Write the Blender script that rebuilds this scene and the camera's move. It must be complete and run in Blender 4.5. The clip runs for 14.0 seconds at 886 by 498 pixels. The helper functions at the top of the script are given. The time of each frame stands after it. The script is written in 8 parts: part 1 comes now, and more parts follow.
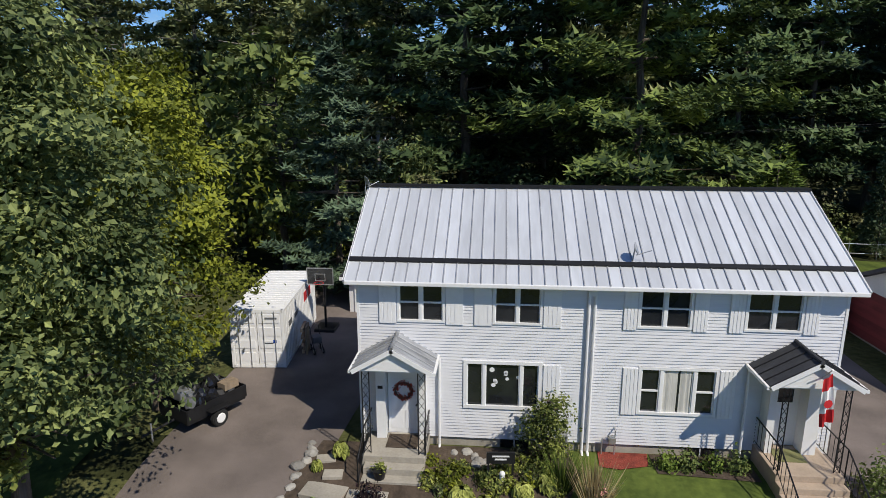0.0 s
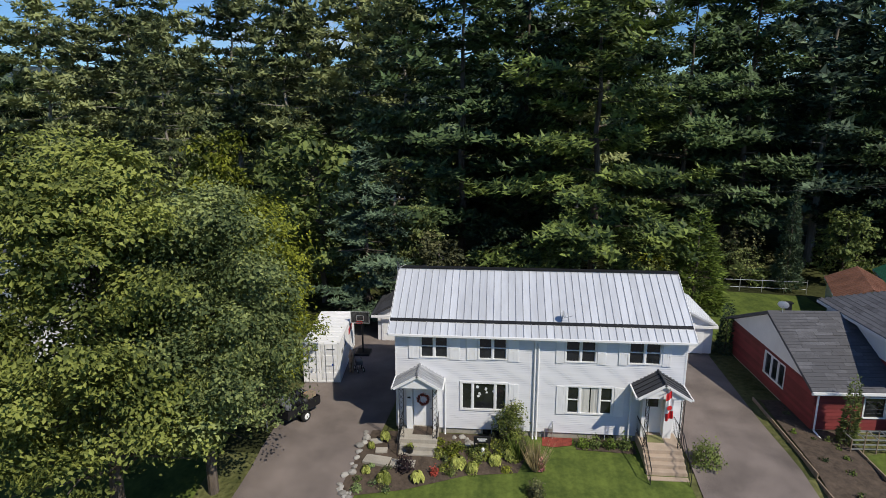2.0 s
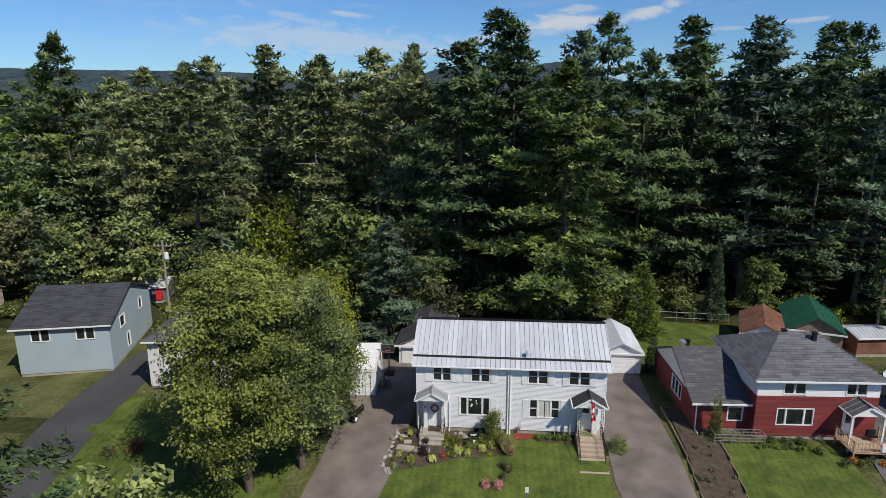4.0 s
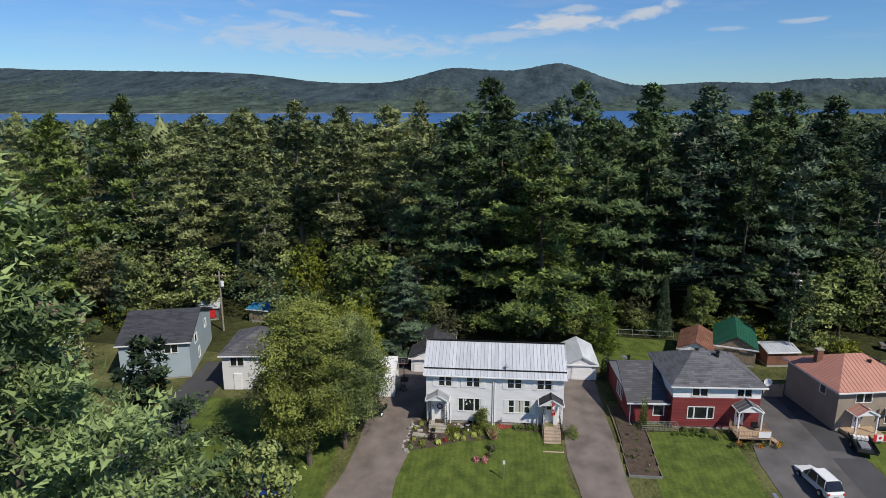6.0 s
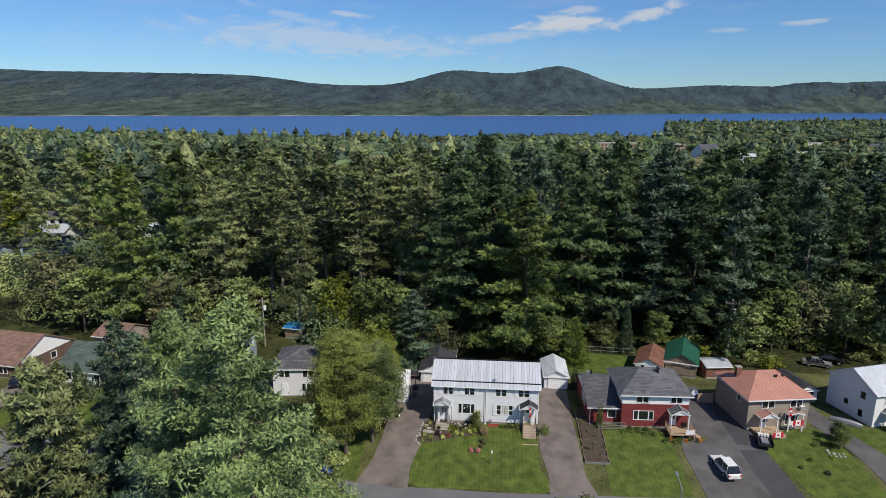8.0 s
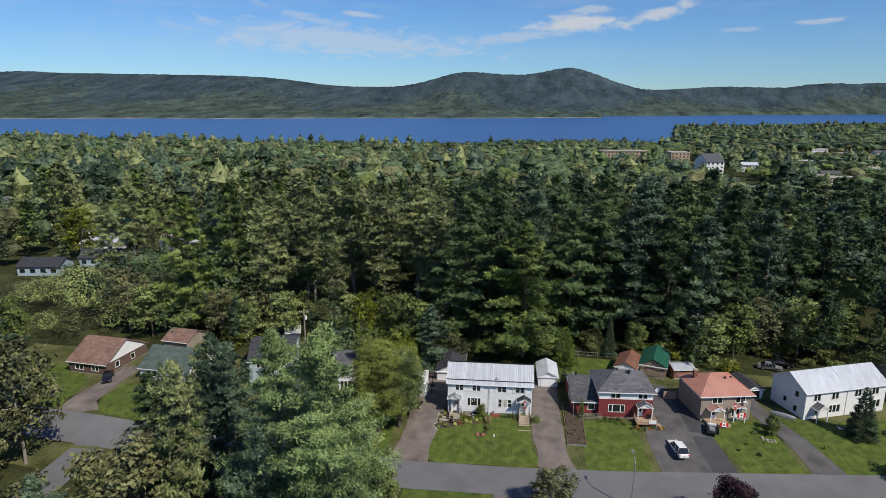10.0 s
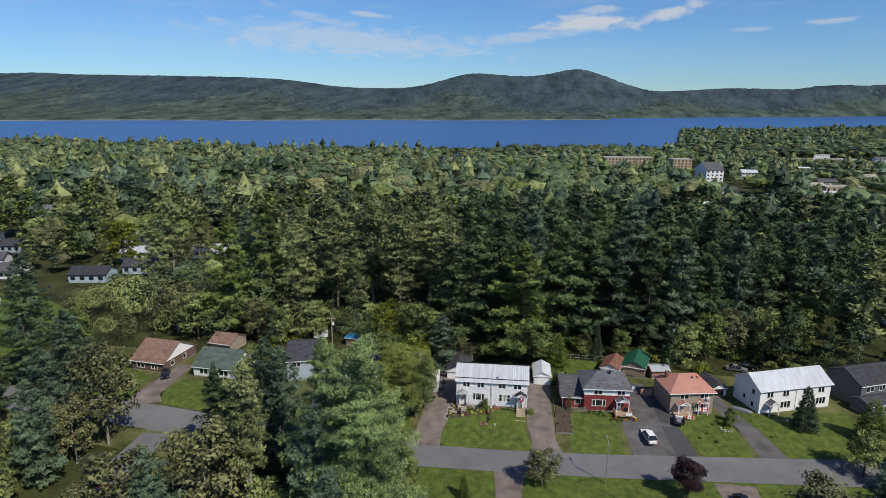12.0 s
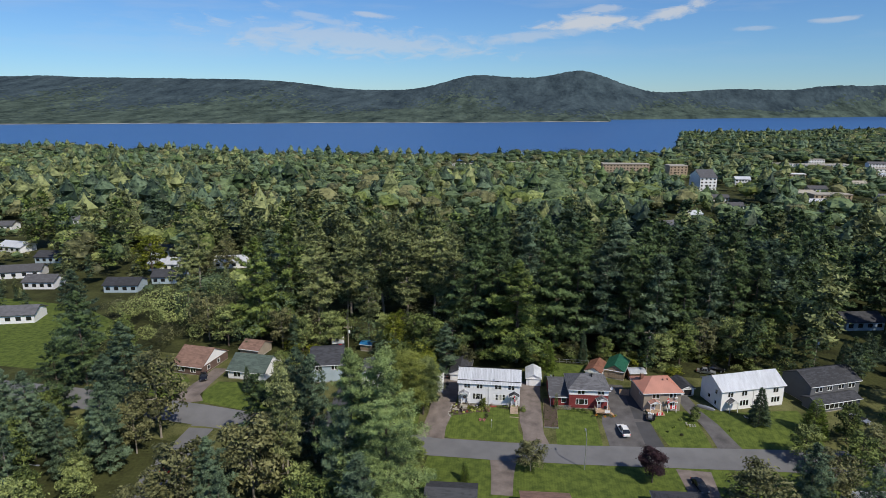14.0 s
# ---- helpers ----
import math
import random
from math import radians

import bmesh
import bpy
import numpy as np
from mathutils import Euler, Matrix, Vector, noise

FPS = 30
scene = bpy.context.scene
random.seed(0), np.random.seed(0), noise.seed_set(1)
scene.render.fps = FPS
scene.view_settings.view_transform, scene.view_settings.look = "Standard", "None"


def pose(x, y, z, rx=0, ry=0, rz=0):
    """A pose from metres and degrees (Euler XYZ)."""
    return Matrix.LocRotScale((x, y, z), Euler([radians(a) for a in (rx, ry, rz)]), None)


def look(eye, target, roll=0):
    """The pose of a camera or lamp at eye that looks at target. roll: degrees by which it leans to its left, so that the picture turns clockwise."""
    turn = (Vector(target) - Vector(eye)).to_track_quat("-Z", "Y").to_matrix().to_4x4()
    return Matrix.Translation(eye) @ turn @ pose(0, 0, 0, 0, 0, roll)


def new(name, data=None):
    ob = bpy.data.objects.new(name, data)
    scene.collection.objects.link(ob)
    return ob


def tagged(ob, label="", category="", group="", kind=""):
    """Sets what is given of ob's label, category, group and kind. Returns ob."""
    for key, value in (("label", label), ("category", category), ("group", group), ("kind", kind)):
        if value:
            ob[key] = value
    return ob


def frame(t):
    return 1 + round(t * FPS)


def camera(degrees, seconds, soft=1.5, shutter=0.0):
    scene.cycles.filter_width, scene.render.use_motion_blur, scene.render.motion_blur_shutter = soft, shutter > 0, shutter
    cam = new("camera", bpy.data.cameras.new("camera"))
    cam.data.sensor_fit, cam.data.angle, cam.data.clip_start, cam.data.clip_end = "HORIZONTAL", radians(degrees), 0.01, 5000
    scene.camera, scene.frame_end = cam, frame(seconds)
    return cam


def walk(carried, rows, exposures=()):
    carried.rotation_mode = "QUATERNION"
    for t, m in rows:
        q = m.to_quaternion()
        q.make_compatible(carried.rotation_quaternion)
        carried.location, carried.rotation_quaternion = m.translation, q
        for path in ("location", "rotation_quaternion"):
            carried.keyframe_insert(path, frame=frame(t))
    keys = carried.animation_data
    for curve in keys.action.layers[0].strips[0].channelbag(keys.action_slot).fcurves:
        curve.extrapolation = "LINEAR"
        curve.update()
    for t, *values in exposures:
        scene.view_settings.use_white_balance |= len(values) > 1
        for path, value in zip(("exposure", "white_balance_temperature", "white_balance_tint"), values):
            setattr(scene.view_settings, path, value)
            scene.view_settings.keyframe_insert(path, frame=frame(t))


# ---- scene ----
cam = camera(71.02, 14.0, 0.8)
ROWS = [
    (0, -2.998, -18.242, 11.067, 5.02, -13.58, 0.09),
    (0.5, -2.878, -20.586, 12.460, 4.95, -13.56, 0.10),
    (1, -2.741, -23.300, 13.998, 4.89, -13.64, 0.03),
    (1.5, -2.536, -26.330, 15.599, 4.88, -13.64, 0.05),
    (2, -2.297, -29.598, 17.244, 4.90, -13.61, 0.05),
    (2.5, -2.071, -33.206, 19.290, 4.90, -13.61, 0.06),
    (3, -1.837, -36.907, 21.415, 4.87, -13.57, 0.13),
    (5.5, -0.676, -56.933, 31.987, 4.82, -13.47, -0.04),
    (6, -0.398, -61.295, 34.251, 4.80, -13.52, -0.03),
    (6.5, -0.263, -65.755, 36.744, 4.68, -13.51, -0.06),
    (7, 0.079, -70.168, 39.176, 4.68, -13.50, -0.15),
    (7.5, 0.399, -74.662, 41.627, 4.71, -13.46, -0.21),
    (8, 0.670, -79.886, 44.464, 4.89, -13.46, -0.21),
    (8.5, 0.945, -85.156, 47.047, 5.14, -13.49, -0.17),
    (11, 2.624, -109.376, 57.929, 6.29, -13.45, -0.23),
    (11.5, 2.956, -114.056, 60.042, 6.46, -13.45, -0.23),
    (12, 3.344, -118.750, 62.256, 6.60, -13.47, -0.22),
    (12.5, 3.706, -123.455, 64.487, 6.68, -13.46, -0.20),
    (13, 4.189, -128.036, 66.815, 6.78, -13.46, -0.15),
    (13.5, 4.697, -132.599, 69.154, 6.80, -13.45, -0.10),
    (14, 5.189, -137.119, 71.496, 6.81, -13.46, -0.05),
]
walk(cam, [(t, pose(x, y, z, 90 + pitch, roll, yaw)) for t, x, y, z, yaw, pitch, roll in ROWS])

# ---- light ----
world = bpy.data.worlds.new("sky_world")
scene.world = world
world.use_nodes = True
wn, wl = world.node_tree.nodes, world.node_tree.links
SUN_EL, SUN_AZ = radians(47), math.atan2(0.74, -0.67)
sky = wn.new("ShaderNodeTexSky")
sky.sky_type = "NISHITA"
sky.sun_disc = False
sky.sun_elevation, sky.sun_rotation = SUN_EL, SUN_AZ
sky.air_density, sky.dust_density, sky.ozone_density = 1.0, 0.0, 3.0
cool = wn.new("ShaderNodeMix")
cool.data_type, cool.blend_type = "RGBA", "MULTIPLY"
cool.inputs["Factor"].default_value = 1.0
cool.inputs["B"].default_value = (0.60, 0.90, 1.30, 1)
wl.new(sky.outputs[0], cool.inputs["A"])
# thin high clouds, wider than tall
tc = wn.new("ShaderNodeTexCoord")
sep = wn.new("ShaderNodeSeparateXYZ")
wl.new(tc.outputs["Generated"], sep.inputs[0])
mapn = wn.new("ShaderNodeMapping")
mapn.inputs["Scale"].default_value = (1.6, 1.6, 11.0)
mapn.inputs["Location"].default_value = (0.35, 0.1, 0.22)
wl.new(tc.outputs["Generated"], mapn.inputs["Vector"])
cn = wn.new("ShaderNodeTexNoise")
cn.inputs["Scale"].default_value, cn.inputs["Detail"].default_value, cn.inputs["Roughness"].default_value = 2.2, 7.0, 0.58
wl.new(mapn.outputs[0], cn.inputs["Vector"])
cr = wn.new("ShaderNodeMapRange")
cr.inputs["From Min"].default_value, cr.inputs["From Max"].default_value = 0.46, 0.74
cr.inputs["To Max"].default_value = 0.28
wl.new(cn.outputs["Fac"], cr.inputs["Value"])
hz = wn.new("ShaderNodeMapRange")
hz.inputs["From Min"].default_value, hz.inputs["From Max"].default_value = 0.04, 0.10
wl.new(sep.outputs["Z"], hz.inputs["Value"])
mul = wn.new("ShaderNodeMath")
mul.operation = "MULTIPLY"
wl.new(cr.outputs[0], mul.inputs[0])
wl.new(hz.outputs[0], mul.inputs[1])
# wispy streaks of cloud low in the northern sky: centre, half length, half width, slope, density
def wmath(op, a, b=None):
    nd = wn.new("ShaderNodeMath")
    nd.operation = op
    for k, v in enumerate((a, b)):
        if v is None:
            continue
        if isinstance(v, (int, float)):
            nd.inputs[k].default_value = v
        else:
            wl.new(v, nd.inputs[k])
    return nd.outputs[0]


clouds = mul.outputs[0]
for cx, cz, half, thick, slope, dense in ((0.10, 0.112, 0.12, 0.017, 2, 1.0), (0.21, 0.122, 0.09, 0.013, 14, 0.9), (0.02, 0.095, 0.16, 0.012, 6, 0.5), (-0.26, 0.088, 0.30, 0.036, -3, 0.55), (-0.30, 0.118, 0.10, 0.010, -14, 0.4), (0.41, 0.104, 0.035, 0.006, 3, 0.6), (0.32, 0.097, 0.04, 0.005, 0, 0.4), (0.12, 0.131, 0.05, 0.007, 0, 0.6), (-0.22, 0.124, 0.04, 0.006, -5, 0.6)):
    c_, s_ = math.cos(radians(slope)), math.sin(radians(slope))
    dx, dz = wmath("SUBTRACT", sep.outputs["X"], cx), wmath("SUBTRACT", sep.outputs["Z"], cz)
    along = wmath("ADD", wmath("MULTIPLY", dx, c_ / half), wmath("MULTIPLY", dz, s_ / half))
    across = wmath("SUBTRACT", wmath("MULTIPLY", dz, c_ / thick), wmath("MULTIPLY", dx, s_ / thick))
    reach = wmath("SQRT", wmath("ADD", wmath("MULTIPLY", along, along), wmath("MULTIPLY", across, across)))
    mp2 = wn.new("ShaderNodeMapping")
    mp2.inputs["Rotation"].default_value = (0, radians(slope), 0)
    mp2.inputs["Scale"].default_value = (16.0, 3.0, 46.0)
    wl.new(tc.outputs["Generated"], mp2.inputs["Vector"])
    cn2 = wn.new("ShaderNodeTexNoise")
    cn2.inputs["Scale"].default_value, cn2.inputs["Detail"].default_value, cn2.inputs["Roughness"].default_value = 1.5, 8.0, 0.6
    cn2.inputs["Distortion"].default_value = 0.6
    wl.new(mp2.outputs[0], cn2.inputs["Vector"])
    # torn edges: the noise eats into the streak from its rim inward
    body = wmath("SUBTRACT", wmath("ADD", cn2.outputs["Fac"], 0.28), wmath("MULTIPLY", reach, 0.5))
    cr2 = wn.new("ShaderNodeMapRange")
    cr2.interpolation_type = "SMOOTHSTEP"
    cr2.inputs["From Min"].default_value, cr2.inputs["From Max"].default_value = 0.36, 0.70
    cr2.inputs["To Max"].default_value = 0.85 * dense
    wl.new(body, cr2.inputs["Value"])
    ahead = wmath("GREATER_THAN", sep.outputs["Y"], 0.0)
    clouds = wmath("MAXIMUM", clouds, wmath("MULTIPLY", cr2.outputs[0], ahead))
mixc = wn.new("ShaderNodeMix")
mixc.data_type = "RGBA"
wl.new(clouds, mixc.inputs["Factor"])
wl.new(cool.outputs["Result"], mixc.inputs["A"])
mixc.inputs["B"].default_value = (7.5, 7.8, 8.2, 1)
bgn = wn["Background"]
bgn.inputs["Strength"].default_value = 0.08
wl.new(mixc.outputs["Result"], bgn.inputs["Color"])

sun = new("sun", bpy.data.lights.new("sun", "SUN"))
sun.data.energy, sun.data.angle, sun.data.color = 4.2, radians(0.6), (1.0, 0.93, 0.80)
sun.matrix_world = look((40, -36, 60), (0, 0, 60 - math.hypot(40, 36) * math.tan(SUN_EL)))
scene.view_settings.exposure = 0.0

# ---- materials ----


def mat(name, color, rough=0.8, metal=0.0, vary=0.25, scale=2.0, fine=18.0, bump=0.2, dist=0.02, island=0.0, spec=0.4, trans=0.0, tint=None, obrand=0.0, stretch=None):
    """A surface with coarse and fine colour variation and fine relief, in object metres."""
    m = bpy.data.materials.new(name)
    m.use_nodes = True
    n, l = m.node_tree.nodes, m.node_tree.links
    b = n["Principled BSDF"]
    b.inputs["Roughness"].default_value, b.inputs["Metallic"].default_value = rough, metal
    b.inputs["Specular IOR Level"].default_value = spec
    geo = n.new("ShaderNodeNewGeometry")
    src = geo.outputs["Position"]
    if stretch:
        mp = n.new("ShaderNodeMapping")
        mp.inputs["Scale"].default_value = stretch
        l.new(src, mp.inputs["Vector"])
        src = mp.outputs[0]
    n1, n2 = n.new("ShaderNodeTexNoise"), n.new("ShaderNodeTexNoise")
    for t, s, d in ((n1, 1 / scale, 4), (n2, fine, 3)):
        t.inputs["Scale"].default_value, t.inputs["Detail"].default_value = s, d
        l.new(src, t.inputs["Vector"])
    add = n.new("ShaderNodeMath")
    add.operation = "ADD"
    l.new(n1.outputs["Fac"], add.inputs[0])
    half = n.new("ShaderNodeMath")
    half.operation = "MULTIPLY_ADD"
    half.inputs[1].default_value, half.inputs[2].default_value = 0.5, -0.25
    l.new(n2.outputs["Fac"], half.inputs[0])
    l.new(half.outputs[0], add.inputs[1])
    last = add.outputs[0]
    for amount, out in ((island, geo.outputs["Random Per Island"]), (obrand, None)):
        if amount:
            if out is None:
                out = n.new("ShaderNodeObjectInfo").outputs["Random"]
            ma = n.new("ShaderNodeMath")
            ma.operation = "MULTIPLY_ADD"
            ma.inputs[1].default_value = amount
            l.new(out, ma.inputs[0])
            sb = n.new("ShaderNodeMath")
            sb.operation = "SUBTRACT"
            sb.inputs[1].default_value = amount / 2
            l.new(last, sb.inputs[0])
            l.new(sb.outputs[0], ma.inputs[2])
            last = ma.outputs[0]
    ramp = n.new("ShaderNodeValToRGB")
    lo = [max(0, c * (1 - vary)) for c in color]
    hi = [min(1, c * (1 + vary)) for c in (tint or color)]
    e = ramp.color_ramp.elements
    e[0].position, e[1].position = 0.25, 0.75
    e[0].color, e[1].color = (*lo, 1), (*hi, 1)
    l.new(last, ramp.inputs[0])
    l.new(ramp.outputs[0], b.inputs["Base Color"])
    if bump:
        bp = n.new("ShaderNodeBump")
        bp.inputs["Strength"].default_value, bp.inputs["Distance"].default_value = bump, dist
        l.new(n2.outputs["Fac"], bp.inputs["Height"])
        l.new(bp.outputs[0], b.inputs["Normal"])
    if trans:
        tr = n.new("ShaderNodeBsdfTranslucent")
        l.new(ramp.outputs[0], tr.inputs["Color"])
        mx = n.new("ShaderNodeMixShader")
        mx.inputs[0].default_value = trans
        l.new(b.outputs[0], mx.inputs[1])
        l.new(tr.outputs[0], mx.inputs[2])
        l.new(mx.outputs[0], n["Material Output"].inputs["Surface"])
    return m


M = {}
M["lawn"] = mat("lawn_grass", (0.058, 0.088, 0.020), 0.9, vary=0.25, scale=1.3, fine=5, bump=0.6, dist=0.05, tint=(0.098, 0.128, 0.026), spec=0.15)


def mow(m, width, depth):
    """Faint mowing stripes running away from the street, with wandering edges."""
    n, l = m.node_tree.nodes, m.node_tree.links
    ramp = next(k for k in n if k.type == "VALTORGB")
    g = n.new("ShaderNodeNewGeometry")
    wv = n.new("ShaderNodeTexWave")
    wv.bands_direction = "X"
    wv.inputs["Scale"].default_value, wv.inputs["Distortion"].default_value, wv.inputs["Detail Scale"].default_value = 0.314 / width, 1.2, 0.3
    l.new(g.outputs["Position"], wv.inputs["Vector"])
    mr = n.new("ShaderNodeMapRange")
    mr.inputs["From Min"].default_value, mr.inputs["From Max"].default_value = 0.3, 0.7
    mr.inputs["To Min"].default_value, mr.inputs["To Max"].default_value = 1 - depth, 1 + depth
    l.new(wv.outputs["Fac"], mr.inputs["Value"])
    mx = n.new("ShaderNodeMix")
    mx.data_type, mx.blend_type = "RGBA", "MULTIPLY"
    mx.inputs["Factor"].default_value = 1.0
    l.new(ramp.outputs[0], mx.inputs["A"])
    l.new(mr.outputs[0], mx.inputs["B"])
    l.new(mx.outputs["Result"], n["Principled BSDF"].inputs["Base Color"])


mow(M["lawn"], 0.55, 0.045)
M["rough"] = mat("rough_grass", (0.065, 0.085, 0.025), 0.95, vary=0.5, scale=5.0, fine=3, bump=0.9, dist=0.2, tint=(0.11, 0.11, 0.045), spec=0.1)
M["litter"] = mat("forest_floor", (0.03, 0.035, 0.015), 0.95, vary=0.5, scale=9.0, fine=1.5, bump=0.8, dist=0.3, tint=(0.05, 0.055, 0.02), spec=0.1)
M["asphalt"] = mat("road_asphalt", (0.155, 0.155, 0.16), 0.9, vary=0.14, scale=4.0, fine=35, bump=0.3, dist=0.01, spec=0.25)
M["drive"] = mat("driveway_asphalt", (0.17, 0.142, 0.128), 0.9, vary=0.42, scale=2.6, fine=30, bump=0.35, dist=0.012, spec=0.25)
M["drive_mid"] = mat("grey_driveway_asphalt", (0.105, 0.10, 0.10), 0.9, vary=0.35, scale=2.5, fine=30, bump=0.35, dist=0.012, spec=0.25)
M["drive_dark"] = mat("fresh_driveway_asphalt", (0.06, 0.06, 0.064), 0.85, vary=0.2, scale=3, fine=30, bump=0.3, dist=0.01)
M["concrete"] = mat("concrete", (0.36, 0.33, 0.28), 0.9, vary=0.2, scale=0.8, fine=14, bump=0.25, dist=0.01)
M["tan_concrete"] = mat("tan_concrete_step", (0.42, 0.33, 0.25), 0.9, vary=0.15, scale=0.6, fine=14, bump=0.25, dist=0.01)
M["siding"] = mat("white_vinyl_siding", (0.72, 0.72, 0.74), 0.55, vary=0.05, scale=1.5, fine=9, bump=0.05, dist=0.004, stretch=(0.25, 1, 1), obrand=0.25)
M["white"] = mat("white_paint", (0.8, 0.8, 0.8), 0.5, vary=0.05, scale=1.0, fine=10, bump=0.05, dist=0.003)
M["shutter"] = mat("white_plastic_shutter", (0.82, 0.82, 0.83), 0.45, vary=0.04, scale=0.6, fine=12, bump=0.04, dist=0.003)
M["metalroof"] = mat("galvanised_roof_sheet", (0.655, 0.675, 0.705), 0.45, 0.30, vary=0.13, scale=0.9, fine=5, bump=0.06, dist=0.006, stretch=(1, 0.22, 0.22), obrand=0.35)
M["oldmetal"] = mat("weathered_grey_sheet", (0.30, 0.31, 0.33), 0.5, 0.3, vary=0.5, scale=0.5, fine=5, bump=0.08, stretch=(0.3, 1, 0.3), obrand=0.5)
M["ribdark"] = mat("weathered_seam", (0.36, 0.37, 0.39), 0.6, 0.3, vary=0.3, scale=0.8, fine=6, bump=0.1)
M["black"] = mat("black_metal", (0.02, 0.02, 0.022), 0.5, 0.3, vary=0.2, scale=0.5, fine=20, bump=0.1)
M["glass"] = mat("window_glass", (0.018, 0.02, 0.022), 0.06, vary=0.4, scale=0.7, fine=2, bump=0.0, spec=0.7)
M["curtain"] = mat("pale_curtain", (0.55, 0.54, 0.5), 0.9, vary=0.2, scale=0.15, fine=14, bump=0.3, stretch=(6, 1, 0.2))
M["shingle"] = mat("grey_asphalt_shingle", (0.115, 0.115, 0.125), 0.9, vary=0.3, scale=1.2, fine=7, bump=0.5, dist=0.02, obrand=0.5, island=0.5)
M["shingle_dark"] = mat("dark_asphalt_shingle", (0.05, 0.052, 0.06), 0.88, vary=0.3, scale=1.2, fine=7, bump=0.5, dist=0.02, island=0.5, obrand=0.4)
M["shingle_brown"] = mat("brown_asphalt_shingle", (0.22, 0.135, 0.105), 0.9, vary=0.25, scale=1.5, fine=7, bump=0.5, dist=0.02, island=0.4)
M["redroof"] = mat("salmon_metal_roof", (0.50, 0.245, 0.185), 0.55, 0.1, vary=0.1, scale=2, fine=6, bump=0.1, obrand=0.2)
M["redbrick"] = mat("dark_red_siding", (0.20, 0.035, 0.035), 0.7, vary=0.22, scale=1.0, fine=12, bump=0.2, stretch=(0.4, 1, 2), obrand=0.5)
M["tanbrick"] = mat("taupe_stucco", (0.30, 0.255, 0.205), 0.9, vary=0.12, scale=1.5, fine=10, bump=0.3)
M["palewall"] = mat("pale_blue_siding", (0.36, 0.44, 0.50), 0.6, vary=0.06, scale=2, fine=8, bump=0.1)
M["greywall"] = mat("dark_grey_siding", (0.12, 0.125, 0.135), 0.7, vary=0.1, scale=2, fine=8, bump=0.1)
M["greenshingle"] = mat("grey_green_shingle", (0.085, 0.115, 0.10), 0.9, vary=0.25, scale=1.5, fine=7, bump=0.5, dist=0.02, island=0.4)
M["brownbrick"] = mat("brown_brick", (0.13, 0.085, 0.07), 0.85, vary=0.25, scale=1.0, fine=12, bump=0.2, stretch=(0.4, 1, 2))
M["greenroof"] = mat("green_metal_roof", (0.025, 0.12, 0.075), 0.5, 0.1, vary=0.2, scale=1.5, fine=5, bump=0.1)
M["rust"] = mat("rusty_roof_sheet", (0.22, 0.105, 0.07), 0.8, 0.1, vary=0.35, scale=1.2, fine=5, bump=0.2)
M["wood"] = mat("weathered_wood", (0.26, 0.20, 0.14), 0.85, vary=0.25, scale=0.5, fine=16, bump=0.3, stretch=(3, 3, 0.4))
M["deck"] = mat("tan_deck_boards", (0.42, 0.30, 0.20), 0.8, vary=0.18, scale=0.5, fine=14, bump=0.2)
M["soil"] = mat("dark_garden_soil", (0.075, 0.055, 0.04), 0.95, vary=0.4, scale=0.5, fine=6, bump=0.9, dist=0.06)
M["mulch"] = mat("red_bark_mulch", (0.22, 0.045, 0.03), 0.95, vary=0.4, scale=0.3, fine=16, bump=0.9, dist=0.04)
M["stone"] = mat("grey_fieldstone", (0.30, 0.285, 0.26), 0.9, vary=0.3, scale=0.4, fine=8, bump=0.5, obrand=0.6)
M["red"] = mat("red_paint", (0.55, 0.025, 0.03), 0.6, vary=0.12, scale=0.4, fine=9, bump=0.1)
M["blue"] = mat("bright_blue_tarp", (0.03, 0.20, 0.42), 0.5, vary=0.2, scale=0.6, fine=5, bump=0.2)
M["tyre"] = mat("tyre_rubber", (0.018, 0.018, 0.018), 0.85, vary=0.2, scale=0.2, fine=20, bump=0.2)
M["rim"] = mat("alloy_rim", (0.55, 0.55, 0.56), 0.35, 0.8, vary=0.1, scale=0.2, fine=10, bump=0.0)
M["chrome"] = mat("galvanised_steel", (0.48, 0.49, 0.50), 0.4, 0.7, vary=0.12, scale=0.5, fine=8, bump=0.05)
M["carwhite"] = mat("white_car_paint", (0.8, 0.8, 0.8), 0.2, vary=0.03, scale=1, fine=2, bump=0.0, spec=0.6)
M["carblack"] = mat("black_car_paint", (0.012, 0.012, 0.014), 0.15, vary=0.05, scale=1, fine=2, bump=0.0, spec=0.6)
M["carblue"] = mat("blue_car_paint", (0.015, 0.055, 0.30), 0.2, vary=0.05, scale=1, fine=2, bump=0.0, spec=0.6)
M["carred"] = mat("red_car_paint", (0.30, 0.015, 0.02), 0.2, vary=0.05, scale=1, fine=2, bump=0.0, spec=0.6)
M["bark"] = mat("brown_bark", (0.12, 0.095, 0.075), 0.95, vary=0.4, scale=0.6, fine=7, bump=0.9, dist=0.05, stretch=(3, 3, 0.5))
M["palebark"] = mat("pale_grey_bark", (0.27, 0.24, 0.20), 0.95, vary=0.3, scale=0.6, fine=7, bump=0.8, dist=0.04, stretch=(3, 3, 0.5))


def leaf(name, color, tint, vary=0.35, island=0.35, trans=0.12, scale=5.0):
    m = mat(name, color, 0.62, vary=vary, scale=scale, fine=0.9, bump=0.0, island=island, spec=0.25, trans=trans, tint=tint, obrand=0.2)
    for nd in m.node_tree.nodes:
        if nd.type == "VALTORGB":
            nd.color_ramp.elements[0].position, nd.color_ramp.elements[1].position = 0.32, 0.68
    return m


